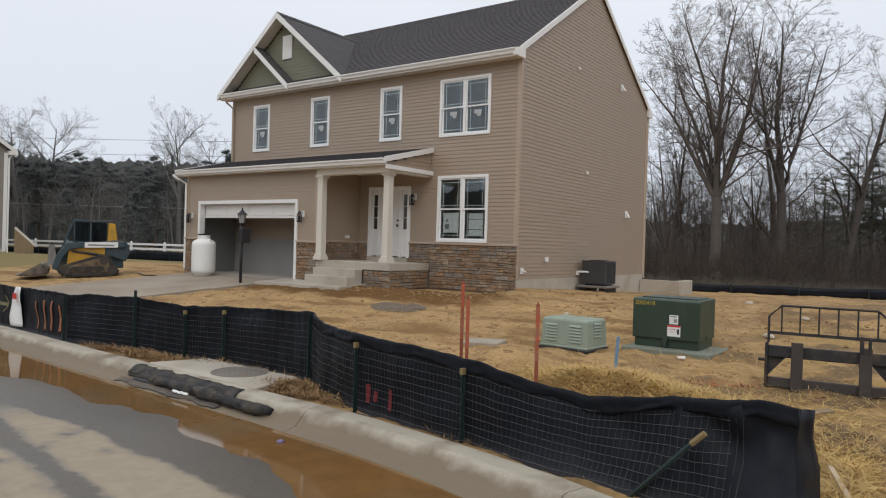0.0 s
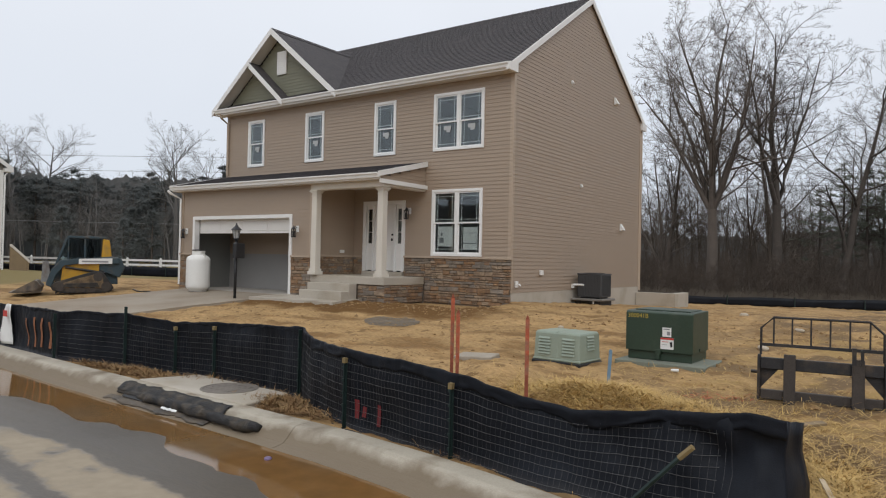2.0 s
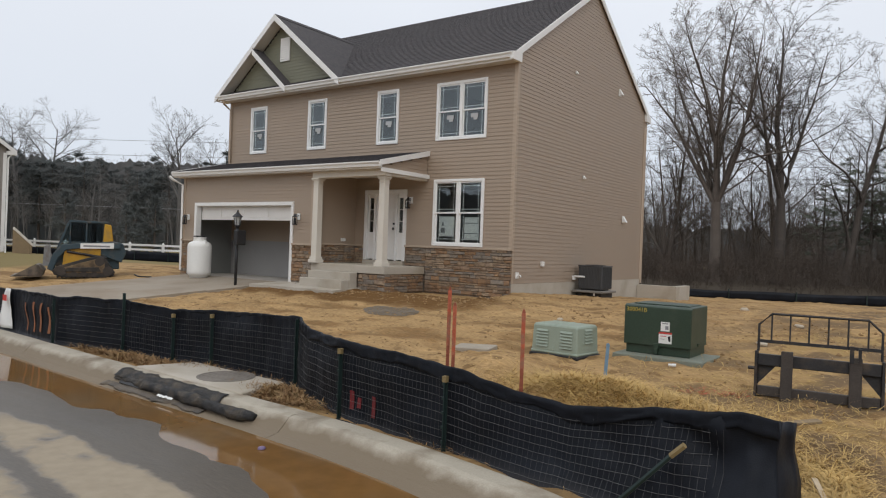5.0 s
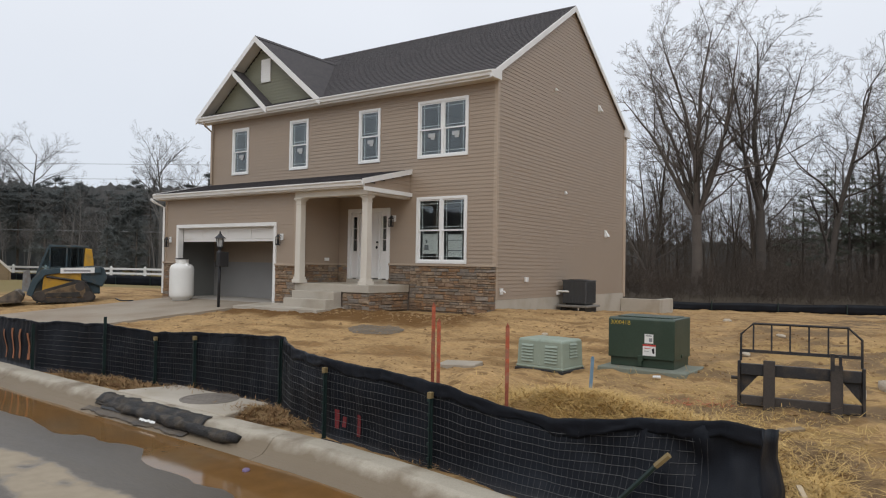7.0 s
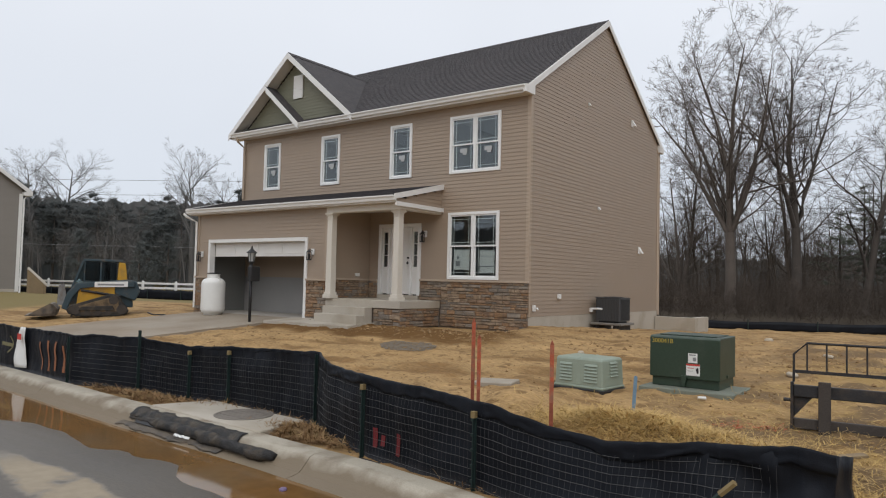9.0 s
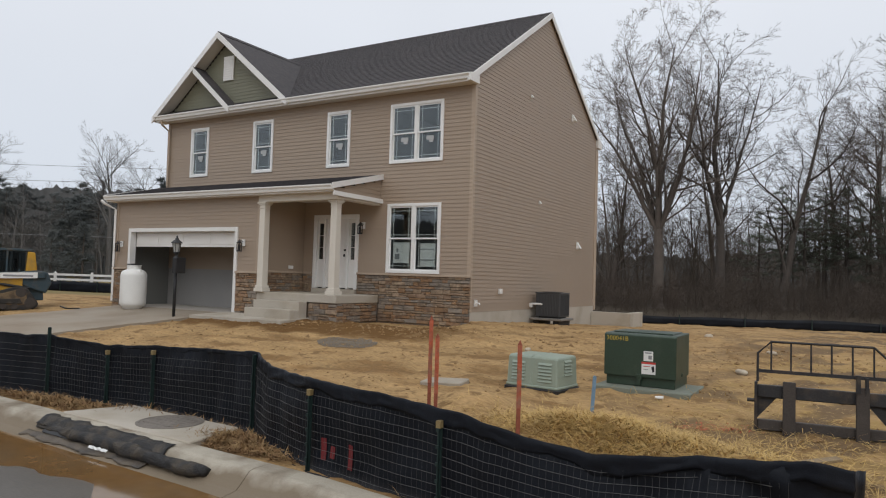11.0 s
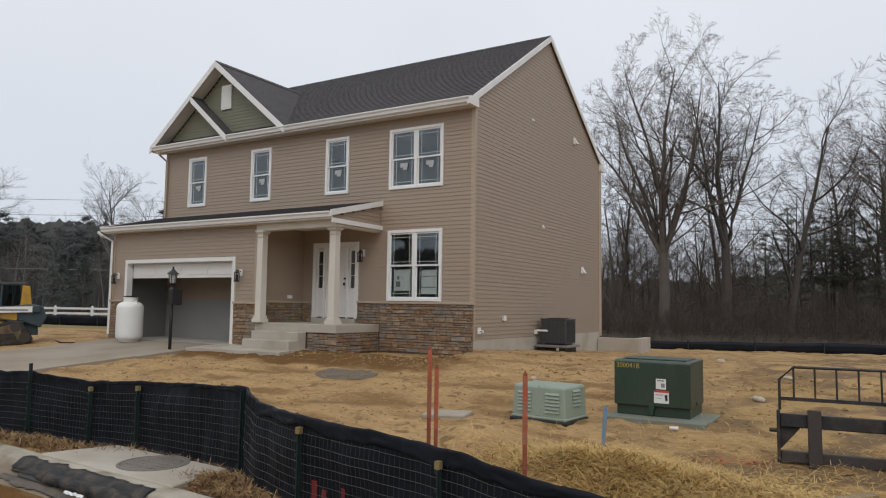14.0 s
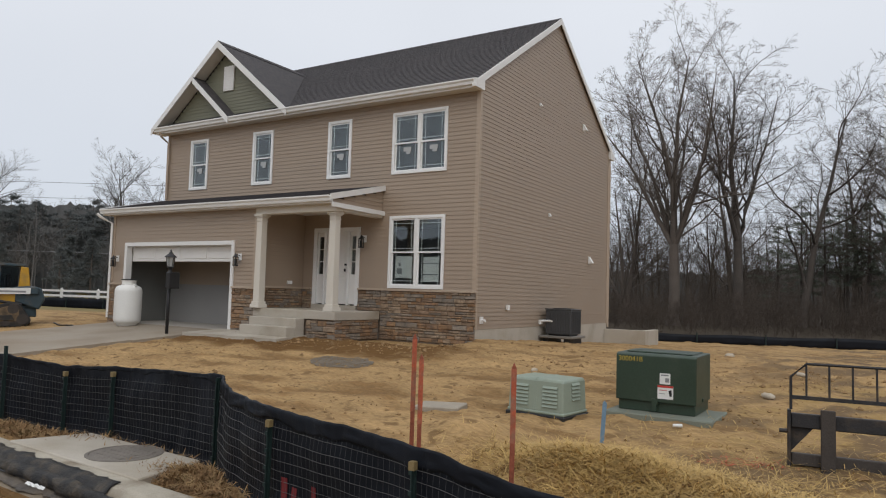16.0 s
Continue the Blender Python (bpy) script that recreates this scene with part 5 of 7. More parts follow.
scrap.f = [(k * 4 + j, (k + 1) * 4 + j, (k + 1) * 4 + j + 1, k * 4 + j + 1) for k in range(9) for j in range(3)]
single("plastic_strip", scrap, LABEL, "torn white plastic strip caught on the filter tube", "plastic strip").modifiers.new("cloth", "SOLIDIFY").thickness = 0.003

# ---- pad-mounted transformer ----
def bevelled_box(x0, x1, y0, y1, z0, z1):
    return Shape().box(x0, x1, y0, y1, z0, z1)


tz = -0.345
transformer = thing("transformer", pose(5.70, -5.22, tz), "dark green pad-mounted transformer cabinet on a concrete pad", "transformer")
part("pad", Shape().box(-0.56, 0.70, -0.60, 0.48, -0.12, 0.035), mat("greenish_pad", (0.185, 0.20, 0.16), 0.8, 0.15, 3, 50, 0.2), transformer, "grey-green fibreglass pad", bevel=0.012)
part("base", Shape().box(-0.46, 0.46, -0.33, 0.38, 0.035, 0.19), GREEN_BOX, transformer, bevel=0.008)
part("hood", Shape().prism([(-0.485, -0.37, 0.16), (-0.485, -0.37, 0.715), (-0.485, -0.33, 0.735), (-0.485, 0.40, 0.74), (-0.485, 0.40, 0.16)], (0.965, 0, 0)), GREEN_BOX, transformer, "dark green enamel hood", bevel=0.012, segs=2)
part("lid", Shape().box(-0.40, 0.40, -0.22, 0.36, 0.735, 0.752), GREEN_BOX, transformer, bevel=0.008)
part("latch", Shape().box(-0.035, 0.035, -0.395, -0.33, 0.13, 0.20).box(-0.02, 0.02, -0.40, -0.33, 0.06, 0.13), GREEN_BOX, transformer)
lab = part("warning_label", Shape().box(0.03, 0.215, -0.374, -0.3705, 0.21, 0.37), LABEL, transformer, "white warning label with a red band")
part("band", Shape().box(0.03, 0.215, -0.3765, -0.3745, 0.345, 0.37), LABEL_RED, lab)
part("print", Shape().box(0.05, 0.14, -0.3765, -0.3745, 0.31, 0.318), LABEL_RED, lab)
part("print", Shape().box(0.05, 0.12, -0.3765, -0.3745, 0.27, 0.276), LABEL_GREY, lab)
part("pictogram", Shape().prism([(0.16, -0.3745, 0.31), (0.195, -0.3745, 0.325), (0.20, -0.3745, 0.25), (0.175, -0.3745, 0.24)], (0, -0.002, 0)), BLACK, lab)
lab2 = part("rating_label", Shape().box(0.055, 0.18, -0.374, -0.3705, 0.385, 0.515), LABEL, transformer, "white rating label")
part("print", Shape().box(0.07, 0.16, -0.3765, -0.3745, 0.485, 0.5), LABEL_GREY, lab2)
part("print", Shape().box(0.12, 0.165, -0.3765, -0.3745, 0.41, 0.46), LABEL_GREY, lab2)
fc = bpy.data.curves.new("stencil_number", "FONT")
fc.body, fc.size, fc.extrude = "300041B", 0.085, 0.001
num = new("stencil_number", fc)
num.data.materials.append(YELLOW_NUM)
num.parent = transformer
num.matrix_basis = pose(-0.455, -0.373, 0.635, 90, 0, 0)
part("hinge", Shape().box(0.478, 0.492, -0.05, 0.05, 0.18, 0.22), GREEN_BOX, transformer)

# ---- pale green utility box ----
pz = -0.40
pedestal = thing("utility_box", pose(4.50, -6.05, pz, 0, 0, -6), "pale green louvred fibreglass utility box on a black base", "utility box")
part("base", Shape().box(-0.41, 0.41, -0.32, 0.32, -0.06, 0.035), BLACK, pedestal, "black plastic base", bevel=0.01)
part("skirt", Shape().box(-0.395, 0.395, -0.305, 0.305, 0.035, 0.075), PALE_GREEN, pedestal, bevel=0.012)
body = Shape()
for z, sx, sy in ((0.075, 0.385, 0.295), (0.425, 0.372, 0.282), (0.46, 0.355, 0.265)):
    body.v += [(-sx, -sy, z), (sx, -sy, z), (sx, sy, z), (-sx, sy, z)]
body.f = [(0, 1, 5, 4), (1, 2, 6, 5), (2, 3, 7, 6), (3, 0, 4, 7), (4, 5, 9, 8), (5, 6, 10, 9), (6, 7, 11, 10), (7, 4, 8, 11), (8, 9, 10, 11)]
part("cover", body, PALE_GREEN, pedestal, "pale green moulded cover", bevel=0.02, segs=2)
part("rib", Shape().prism([(-0.02, -0.303, 0.08), (0.02, -0.303, 0.08), (0.02, -0.272, 0.458), (-0.02, -0.272, 0.458)], (0, 0.02, 0)), PALE_GREEN, pedestal, bevel=0.006)
part("rib", Shape().box(-0.02, 0.02, -0.25, 0.25, 0.445, 0.466), PALE_GREEN, pedestal, bevel=0.006)
for cx_, w_ in ((-0.20, 0.20), (0.20, 0.20)):
    for k in range(6):
        z = 0.13 + k * 0.044
        y = -0.294 + (z - 0.075) * 0.037
        part("louvre", Shape().prism([(cx_ - w_ / 2, y, z + 0.028), (cx_ - w_ / 2, y - 0.022, z), (cx_ - w_ / 2, y + 0.004, z)], (w_, 0, 0)), PALE_GREEN, pedestal)
for k in range(5):
    z = 0.21 + k * 0.044
    x = 0.384 - (z - 0.075) * 0.037
    part("louvre", Shape().prism([(x, -0.09, z + 0.028), (x + 0.022, -0.09, z), (x - 0.004, -0.09, z)], (0, 0.2, 0)), PALE_GREEN, pedestal)

single("valve_lid", Shape().box(-0.30, 0.30, -0.20, 0.20, -0.06, 0.025), mat("grey_lid", (0.34, 0.295, 0.235), 0.75, 0.15, 5, 60, 0.2), "flush grey concrete meter lid in the soil", "meter lid", bevel=0.012, m=pose(3.25, -6.55, lot_z(3.2, -6.5) + 0.02, 2, -2, 12))

# ---- survey stakes ----
def stake(x, y, top, lean_x, lean_y, material, label, w=0.034):
    z0 = lot_z(x, y) - 0.1
    h = top - z0
    s = Shape().box(-w / 2, w / 2, -0.012, 0.012, 0, h * 0.97)
    s.prism([(-w / 2, -0.012, h * 0.97), (w / 2, -0.012, h * 0.97), (0, -0.012, h)], (0, 0.024, 0))
    return single("stake", s, material, label, "stake", group="survey stakes", m=pose(x, y, z0, lean_y, lean_x, 30), bevel=0.002)


def painted_stake(x, y, top, lx, ly, label):
    st = stake(x, y, top, lx, ly, ORANGE_DARK, label)
    h = top - (lot_z(x, y) - 0.1)
    part("sprayed_top", Shape().box(-0.0185, 0.0185, -0.0135, 0.0135, h * 0.55, h * 0.965), ORANGE, st, "bright orange sprayed top")


painted_stake(4.80, -9.45, 0.71, 0, 0, "tall orange-sprayed wooden survey stake leaning slightly")
painted_stake(4.885, -9.47, 0.55, 0, 0, "orange-sprayed wooden survey stake")
painted_stake(5.82, -9.68, 0.565, 0, 0, "orange-sprayed wooden survey stake beside the straw")
stake(5.55, -7.05, -0.02, 3, 2, BLUE, "short pale blue sprayed stake", 0.04)

# ---- pallet fork carriage lying on the straw ----
fk = thing("pallet_fork_frame", pose(7.91, -6.84, -0.49, -3, 0, 7), "worn dark iron pallet fork carriage with guard rail", "fork frame")
HW = 0.60
part("upper_beam", Shape().box(-HW, HW, -0.04, 0.05, 0.40, 0.53), IRON, fk, bevel=0.008)
part("lower_beam", Shape().box(-HW, HW, -0.03, 0.05, 0.06, 0.17), IRON_RUST, fk, bevel=0.008)
for sx in (-1, 1):
    part("side_plate", Shape().prism([(sx * HW, -0.05, 0.02), (sx * HW, -0.05, 0.56), (sx * HW, 0.08, 0.56), (sx * HW, 0.20, 0.40), (sx * HW, 0.08, 0.02)], (sx * 0.03, 0, 0)), IRON, fk, bevel=0.004)
    part("gusset", Shape().prism([(sx * HW, 0.01, 0.42), (sx * (HW - 0.20), 0.01, 0.42), (sx * HW, 0.01, 0.18)], (0, 0.03, 0)), IRON, fk)
for x in (-0.30, 0.36):
    part("shank", Shape().box(x - 0.06, x + 0.06, -0.085, -0.042, 0.0, 0.58), IRON_RUST, fk, "flat fork shank", bevel=0.006)
part("latch", Shape().box(0.30, 0.34, -0.10, -0.04, 0.52, 0.70).box(0.38, 0.41, -0.10, -0.04, 0.52, 0.68), IRON, fk)
gd_rail = Shape().tube([(-HW, 0.02, 0.56), (-HW, 0.02, 0.86), (-HW + 0.13, 0.02, 0.985), (HW - 0.13, 0.02, 0.985), (HW, 0.02, 0.86), (HW, 0.02, 0.56)], 0.015, 6)
guard = part("guard_rail", gd_rail, IRON, fk, "chamfered guard rail")
part("cross_rail", Shape().box(-HW, HW, 0.006, 0.034, 0.655, 0.69), IRON, fk)
for k in range(6):
    x = -HW + 0.13 + k * (2 * HW - 0.26) / 5
    part("bar", Shape().tube([(x, 0.02, 0.69), (x, 0.02, 0.985)], 0.010, 5), IRON, guard)
part("pin", Shape().tube([(-HW - 0.10, 0.0, 0.36), (-HW, 0.0, 0.36)], 0.02, 8), IRON, fk)
part("sticker", Shape().box(HW + 0.031, HW + 0.034, -0.03, 0.03, 0.25, 0.34), LABEL, fk)

# ---- outdoor condenser ----
ac = thing("air_conditioner", pose(0.55, 4.0, -0.08), "dark grey outdoor air-conditioning condenser on a pad", "air conditioner")
part("pad", Shape().box(-0.50, 0.46, -0.50, 0.50, 0.025, 0.09), PAD_GREY, ac, "pale grey equipment pad", bevel=0.012)
# support blocks coloured black for the shade in the gap below the pad
for sx in (-0.32, 0.28):
    part("pad_shade_block", Shape().box(sx - 0.09, sx + 0.09, -0.42, 0.42, -0.2, 0.025), BLACK, ac)
part("cabinet", Shape().box(-0.37, 0.37, -0.37, 0.37, 0.13, 0.78), AC_GREY, ac, bevel=0.02, segs=2)
part("feet", Shape().box(-0.3, 0.3, -0.3, 0.3, 0.09, 0.13), BLACK, ac)
part("top_cover", Shape().box(-0.385, 0.385, -0.385, 0.385, 0.78, 0.82), AC_GREY, ac, bevel=0.012)
part("fan_grille", Shape().lathe([(0.30, 0.82), (0.30, 0.835), (0.05, 0.845), (0.0, 0.845)], 24), BLACK, ac)
for k in range(15):
    o = -0.33 + k * 0.047
    part("fin", Shape().box(o - 0.006, o + 0.006, -0.382, -0.368, 0.17, 0.76), AC_GREY, ac)
    part("fin", Shape().box(0.368, 0.382, o - 0.006, o + 0.006, 0.17, 0.76), AC_GREY, ac)

# ---- propane tank ----
tk = thing("gas_tank", pose(-9.80, -2.28, lot_z(-9.8, -2.28) + 0.035), "upright white gas tank standing on the driveway", "gas tank")
part("shell", Shape().lathe([(0.2604, 0), (0.2697, 0.0651), (0.3069, 0.0837), (0.3488, 0.1395), (0.3581, 0.2046), (0.3581, 0.9486), (0.3488, 1.0137), (0.3069, 1.0788), (0.2418, 1.116), (0.186, 1.13)], 36), TANK, tk, smooth=True)
part("collar", Shape().lathe([(0.186, 1.1067), (0.186, 1.2369), (0.2, 1.2415), (0.2, 1.2648), (0, 1.2648)], 28), TANK, tk, smooth=False)
part("lid", Shape().lathe([(0.2093, 1.2602), (0.2093, 1.2788), (0.1767, 1.2974), (0, 1.302)], 28), BLACK, tk, "dark collar lid")
part("lug", Shape().box(0.24, 0.32, -0.02, 0.02, 1.08, 1.15), TANK, tk)
part("lug", Shape().box(-0.32, -0.24, -0.02, 0.02, 1.08, 1.15), TANK, tk)

# ---- lamp post ----
lp = thing("lamp_post", pose(-7.05, -3.02, lot_z(-7.05, -3.02) - 0.10), "black lamp post with lantern beside the walk", "lamp post")
part("pole", Shape().tube([(0, 0, -0.1), (0, 0, 1.68)], 0.040, 12), BLACK, lp, smooth=True)
part("foot", Shape().lathe([(0.09, -0.05), (0.085, 0.02), (0.045, 0.06)], 16), BLACK, lp)
part("collar", Shape().lathe([(0.04, 1.62), (0.06, 1.66), (0.035, 1.70), (0.05, 1.76), (0.085, 1.78), (0.085, 1.80)], 12), BLACK, lp)
ln = part("lantern", Shape().lathe([(0.07, 1.80), (0.10, 2.02), (0.105, 2.03), (0.0, 2.03)], 6), mat("frosted_lantern_glass", (0.35, 0.36, 0.36), 0.25, 0.1, 9, 50, 0.0), lp, "frosted lantern glass")
for k in range(6):
    w_ = 2 * math.pi * k / 6
    part("bar", Shape().tube([(0.074 * math.cos(w_), 0.074 * math.sin(w_), 1.80), (0.106 * math.cos(w_), 0.106 * math.sin(w_), 2.03)], 0.009, 4), BLACK, ln)
part("roof", Shape().lathe([(0.15, 2.03), (0.14, 2.05), (0.06, 2.12), (0.035, 2.16), (0.02, 2.17), (0.025, 2.20), (0.0, 2.24)], 6), BLACK, lp)
part("mailbox", Shape().box(0.045, 0.20, -0.16, 0.16, 1.25, 1.66), BLACK, lp, "black box mounted on the post", bevel=0.02)

# ---- compact track loader ----
tl = thing("track_loader", Matrix.Translation((-13.44, -4.0, lot_z(-13.4, -4.0) + 0.01)) @ Matrix.Rotation(radians(243), 4, "Z") @ Matrix.Scale(0.86, 4), "muddy yellow and blue-black compact track loader", "track loader")
for sy in (-1, 1):
    y0 = sy * 0.62
    tr = Shape()
    prof = [(-1.05, 0.20), (-0.98, 0.07), (-0.75, 0.0), (0.66, 0.0), (0.92, 0.08), (1.0, 0.22), (0.90, 0.36), (0.20, 0.60), (-0.30, 0.76), (-0.56, 0.78), (-0.74, 0.68)]
    tr.prism([(x, y0 - 0.2, z) for x, z in prof], (0, 0.4, 0))
    t_ob = part("track", tr, TRACK, tl, "muddy rubber track", bevel=0.03, segs=2)
    for k in range(13):
        x = -0.92 + k * 0.142
        part("lug", Shape().box(x, x + 0.06, y0 - 0.205, y0 + 0.205, -0.018, 0.03), TRACK, t_ob)
    for x, z, r in ((-0.80, 0.24, 0.17), (0.70, 0.22, 0.16), (-0.52, 0.58, 0.16), (-0.35, 0.12, 0.10), (-0.02, 0.12, 0.10), (0.30, 0.12, 0.10)):
        part("wheel", Shape().tube([(x, y0 + sy * 0.15, z), (x, y0 + sy * 0.225, z)], r, 16), IRON_RUST, t_ob)
    part("undercarriage", Shape().prism([(-0.72, y0 + sy * 0.17, 0.17), (0.70, y0 + sy * 0.17, 0.17), (0.80, y0 + sy * 0.17, 0.29), (0.12, y0 + sy * 0.17, 0.52), (-0.42, y0 + sy * 0.17, 0.68), (-0.68, y0 + sy * 0.17, 0.56)], (0, sy * 0.042, 0)), TRACK_MUD, t_ob, "track frame caked with mud", bevel=0.01)
    part("track_guard", Shape().prism([(-0.58, y0 + sy * 0.18, 0.20), (0.60, y0 + sy * 0.18, 0.20), (0.52, y0 + sy * 0.18, 0.34), (-0.50, y0 + sy * 0.18, 0.38)], (0, sy * 0.06, 0)), TRACK, t_ob, bevel=0.01)
    arm = part("lift_arm", Shape().prism([(-1.22, y0 - 0.09, 1.06), (-1.20, y0 - 0.09, 1.30), (-0.1, y0 - 0.09, 1.26), (0.72, y0 - 0.09, 1.17), (0.98, y0 - 0.09, 0.85), (1.16, y0 - 0.09, 0.28), (0.98, y0 - 0.09, 0.20), (0.82, y0 - 0.09, 0.66), (0.58, y0 - 0.09, 0.97), (-0.1, y0 - 0.09, 1.08)], (0, 0.18, 0)), MACHINE, tl, "blue-black lift arm", bevel=0.02)
    part("name_panel", Shape().prism([(-0.98, y0 + sy * 0.093, 1.07), (0.12, y0 + sy * 0.093, 1.04), (0.12, y0 + sy * 0.093, 1.23), (-0.98, y0 + sy * 0.093, 1.27)], (0, sy * 0.007, 0)), LABEL, arm, "white lettered panel")
    part("print", Shape().box(-0.85, 0.02, y0 + sy * 0.101, y0 + sy * 0.104, 1.11, 1.17), LABEL_GREY, arm)
    part("cylinder", Shape().tube([(-0.75, y0 + sy * 0.02, 0.72), (0.55, y0 + sy * 0.02, 0.92)], 0.045, 8), IRON, tl)
part("chassis", Shape().prism([(-1.2, -0.42, 0.30), (0.85, -0.42, 0.30), (0.95, -0.42, 0.62), (0.75, -0.42, 0.98), (-1.15, -0.42, 0.98)], (0, 0.84, 0)), MACHINE, tl, "dark muddy machine body", bevel=0.03)
part("engine_cover", Shape().prism([(-1.25, -0.60, 0.55), (-0.55, -0.60, 0.80), (-0.45, -0.60, 1.28), (-0.95, -0.60, 1.34), (-1.30, -0.60, 1.26), (-1.42, -0.60, 0.90)], (0, 1.20, 0)), MACHINE, tl, "dark rear engine cover", bevel=0.04, segs=2)
part("side_panel", Shape().prism([(-0.55, -0.61, 0.80), (0.68, -0.61, 0.42), (0.62, -0.61, 1.05), (-0.55, -0.61, 1.10)], (0, 1.22, 0)), YELLOW, tl, "yellow side panel")
cab = part("cab", Shape().box(-0.80, -0.74, -0.46, -0.40, 1.0, 2.02).box(-0.80, -0.74, 0.40, 0.46, 1.0, 2.02).box(-0.80, 0.52, -0.48, 0.48, 1.98, 2.06).box(0.44, 0.50, -0.46, -0.40, 0.95, 2.0).box(0.44, 0.50, 0.40, 0.46, 0.95, 2.0).box(-0.1, -0.04, -0.46, -0.42, 1.0, 2.0).box(-0.1, -0.04, 0.42, 0.46, 1.0, 2.0), MACHINE, tl, "dark enclosed cab", bevel=0.012)
part("pillar", Shape().prism([(-0.62, -0.50, 1.22), (-0.98, -0.50, 1.22), (-0.88, -0.50, 1.94), (-0.66, -0.50, 1.97)], (0, 1.0, 0)), YELLOW, cab, "yellow rear cab pillar", bevel=0.02)
for gy_ in (-0.44, 0.44):
    part("side_glass", Shape().box(-0.60, 0.44, gy_ - 0.005, gy_ + 0.005, 1.05, 1.97), CAB_GLASS, cab, "tinted side glass")
part("seat", Shape().box(-0.35, 0.1, -0.25, 0.25, 1.0, 1.15).box(-0.38, -0.25, -0.25, 0.25, 1.1, 1.7), BLACK, cab, bevel=0.03)
part("windscreen", Shape().prism([(0.50, -0.42, 1.98), (0.84, -0.42, 1.02), (0.86, -0.42, 1.02), (0.52, -0.42, 1.98)], (0, 0.84, 0)), PALE_SCREEN, cab, "pale reflecting windscreen")
for y in (-0.47, 0.42):
    part("front_post", Shape().prism([(0.48, y, 2.0), (0.82, y, 1.0), (0.89, y, 1.0), (0.55, y, 2.0)], (0, 0.05, 0)), MACHINE, cab)
for y in (-0.46, 0.455):
    part("side_screen", Shape().prism([(0.48, y, 1.96), (0.82, y, 1.02), (0.48, y, 1.02)], (0, 0.006, 0)), PALE_SCREEN, cab)
for y in (-0.66, 0.62):
    part("tilt_cylinder", Shape().prism([(1.02, y, 0.38), (1.12, y, 1.12), (1.26, y, 1.10), (1.30, y, 0.40)], (0, 0.05, 0)), COUPLER, tl, "worn grey coupler plate")
part("bucket", Shape().prism([(1.30, -0.92, 0.02), (2.25, -0.92, 0.0), (2.25, -0.92, 0.03), (1.45, -0.92, 0.10), (1.38, -0.92, 0.24), (1.50, -0.92, 0.43), (1.42, -0.92, 0.43), (1.24, -0.92, 0.24)], (0, 1.84, 0)), BUCKET, tl, "worn steel bucket on the ground")
for y in (-0.92, 0.90):
    part("bucket_side", Shape().prism([(1.30, y, 0.02), (2.20, y, 0.02), (1.50, y, 0.43), (1.24, y, 0.24)], (0, 0.02, 0)), BUCKET, tl)

# ---- white rail fence, far silt fences ----
def lerp(a, b, u):
    return (a[0] + (b[0] - a[0]) * u, a[1] + (b[1] - a[1]) * u)


def far_fence(a, b, n, z, label):
    f = thing("rail_fence", pose(0, 0, 0), label, "fence")
    for k in range(n + 1):
        x, y = lerp(a, b, k / n)
        part("post", Shape().box(x - 0.065, x + 0.065, y - 0.065, y + 0.065, z - 0.2, z + 1.12).lathe([(0.09, 1.12), (0.0, 1.2)], 4, (x, y, z)), WHITE, f)
    d = Vector((b[0] - a[0], b[1] - a[1], 0)).normalized()
    nrm = Vector((-d.y, d.x, 0)) * 0.022
    for h in (0.34, 0.64, 0.94):
        part("rail", Shape().prism([(a[0] - nrm.x, a[1] - nrm.y, z + h), (a[0] + nrm.x, a[1] + nrm.y, z + h), (a[0] + nrm.x, a[1] + nrm.y, z + h + 0.13), (a[0] - nrm.x, a[1] - nrm.y, z + h + 0.13)], (b[0] - a[0], b[1] - a[1], 0)), WHITE, f)


far_fence((-62, -2.0), (-24, 15.2), 17, -0.48, "white vinyl rail fence beyond the lots")


def low_fence(pts, h, z, label):
    s = Shape()
    v = []
    L = [0]
    for a, b in zip(pts, pts[1:]):
        L.append(L[-1] + math.hypot(b[0] - a[0], b[1] - a[1]))
    st = list(np.arange(0, L[-1], 0.35))
    for d in st:
        x, y = (float(np.interp(d, L, [p[k] for p in pts])) for k in (0, 1))
        for j in range(4):
            o = 0.05 * noise.noise(Vector((d * 0.9, j * 0.6, 5)))
            s.v.append((x + o, y + o, z + (h + 0.10 * noise.noise(Vector((d * 0.35, 2, 0)))) * j / 3))
    s.f = [(i * 4 + j, (i + 1) * 4 + j, (i + 1) * 4 + j + 1, i * 4 + j + 1) for i in range(len(st) - 1) for j in range(3)]
    t = thing("silt_fence", pose(0, 0, 0), label, "silt fence")
    fb = part("fabric", s, FABRIC, t, smooth=True)
    fb.modifiers.new("cloth", "SOLIDIFY").thickness = 0.01
    for d in np.arange(0.3, L[-1], 2.4):
        x, y = (float(np.interp(d, L, [p[k] for p in pts])) for k in (0, 1))
        part("post", Shape().box(x - 0.02, x + 0.02, y - 0.06, y - 0.02, z - 0.1, z + h + 0.05), POST, t)


low_fence([(-5, 10.8), (0.6, 12.7), (5, 14.3), (9.1, 16.0), (14, 17.6), (22, 20)], 0.36, -0.50, "low black silt fence along the rear of the lot")
low_fence([(-60, -2.4), (-42, 5.6), (-23.6, 14.0)], 0.62, -0.50, "low black silt fence before the white rails")

# ---- neighbouring house ----
nb = thing("house", pose(-34.6, 2.2, -0.35), "neighbouring two-storey house with grey-tan siding", "house")
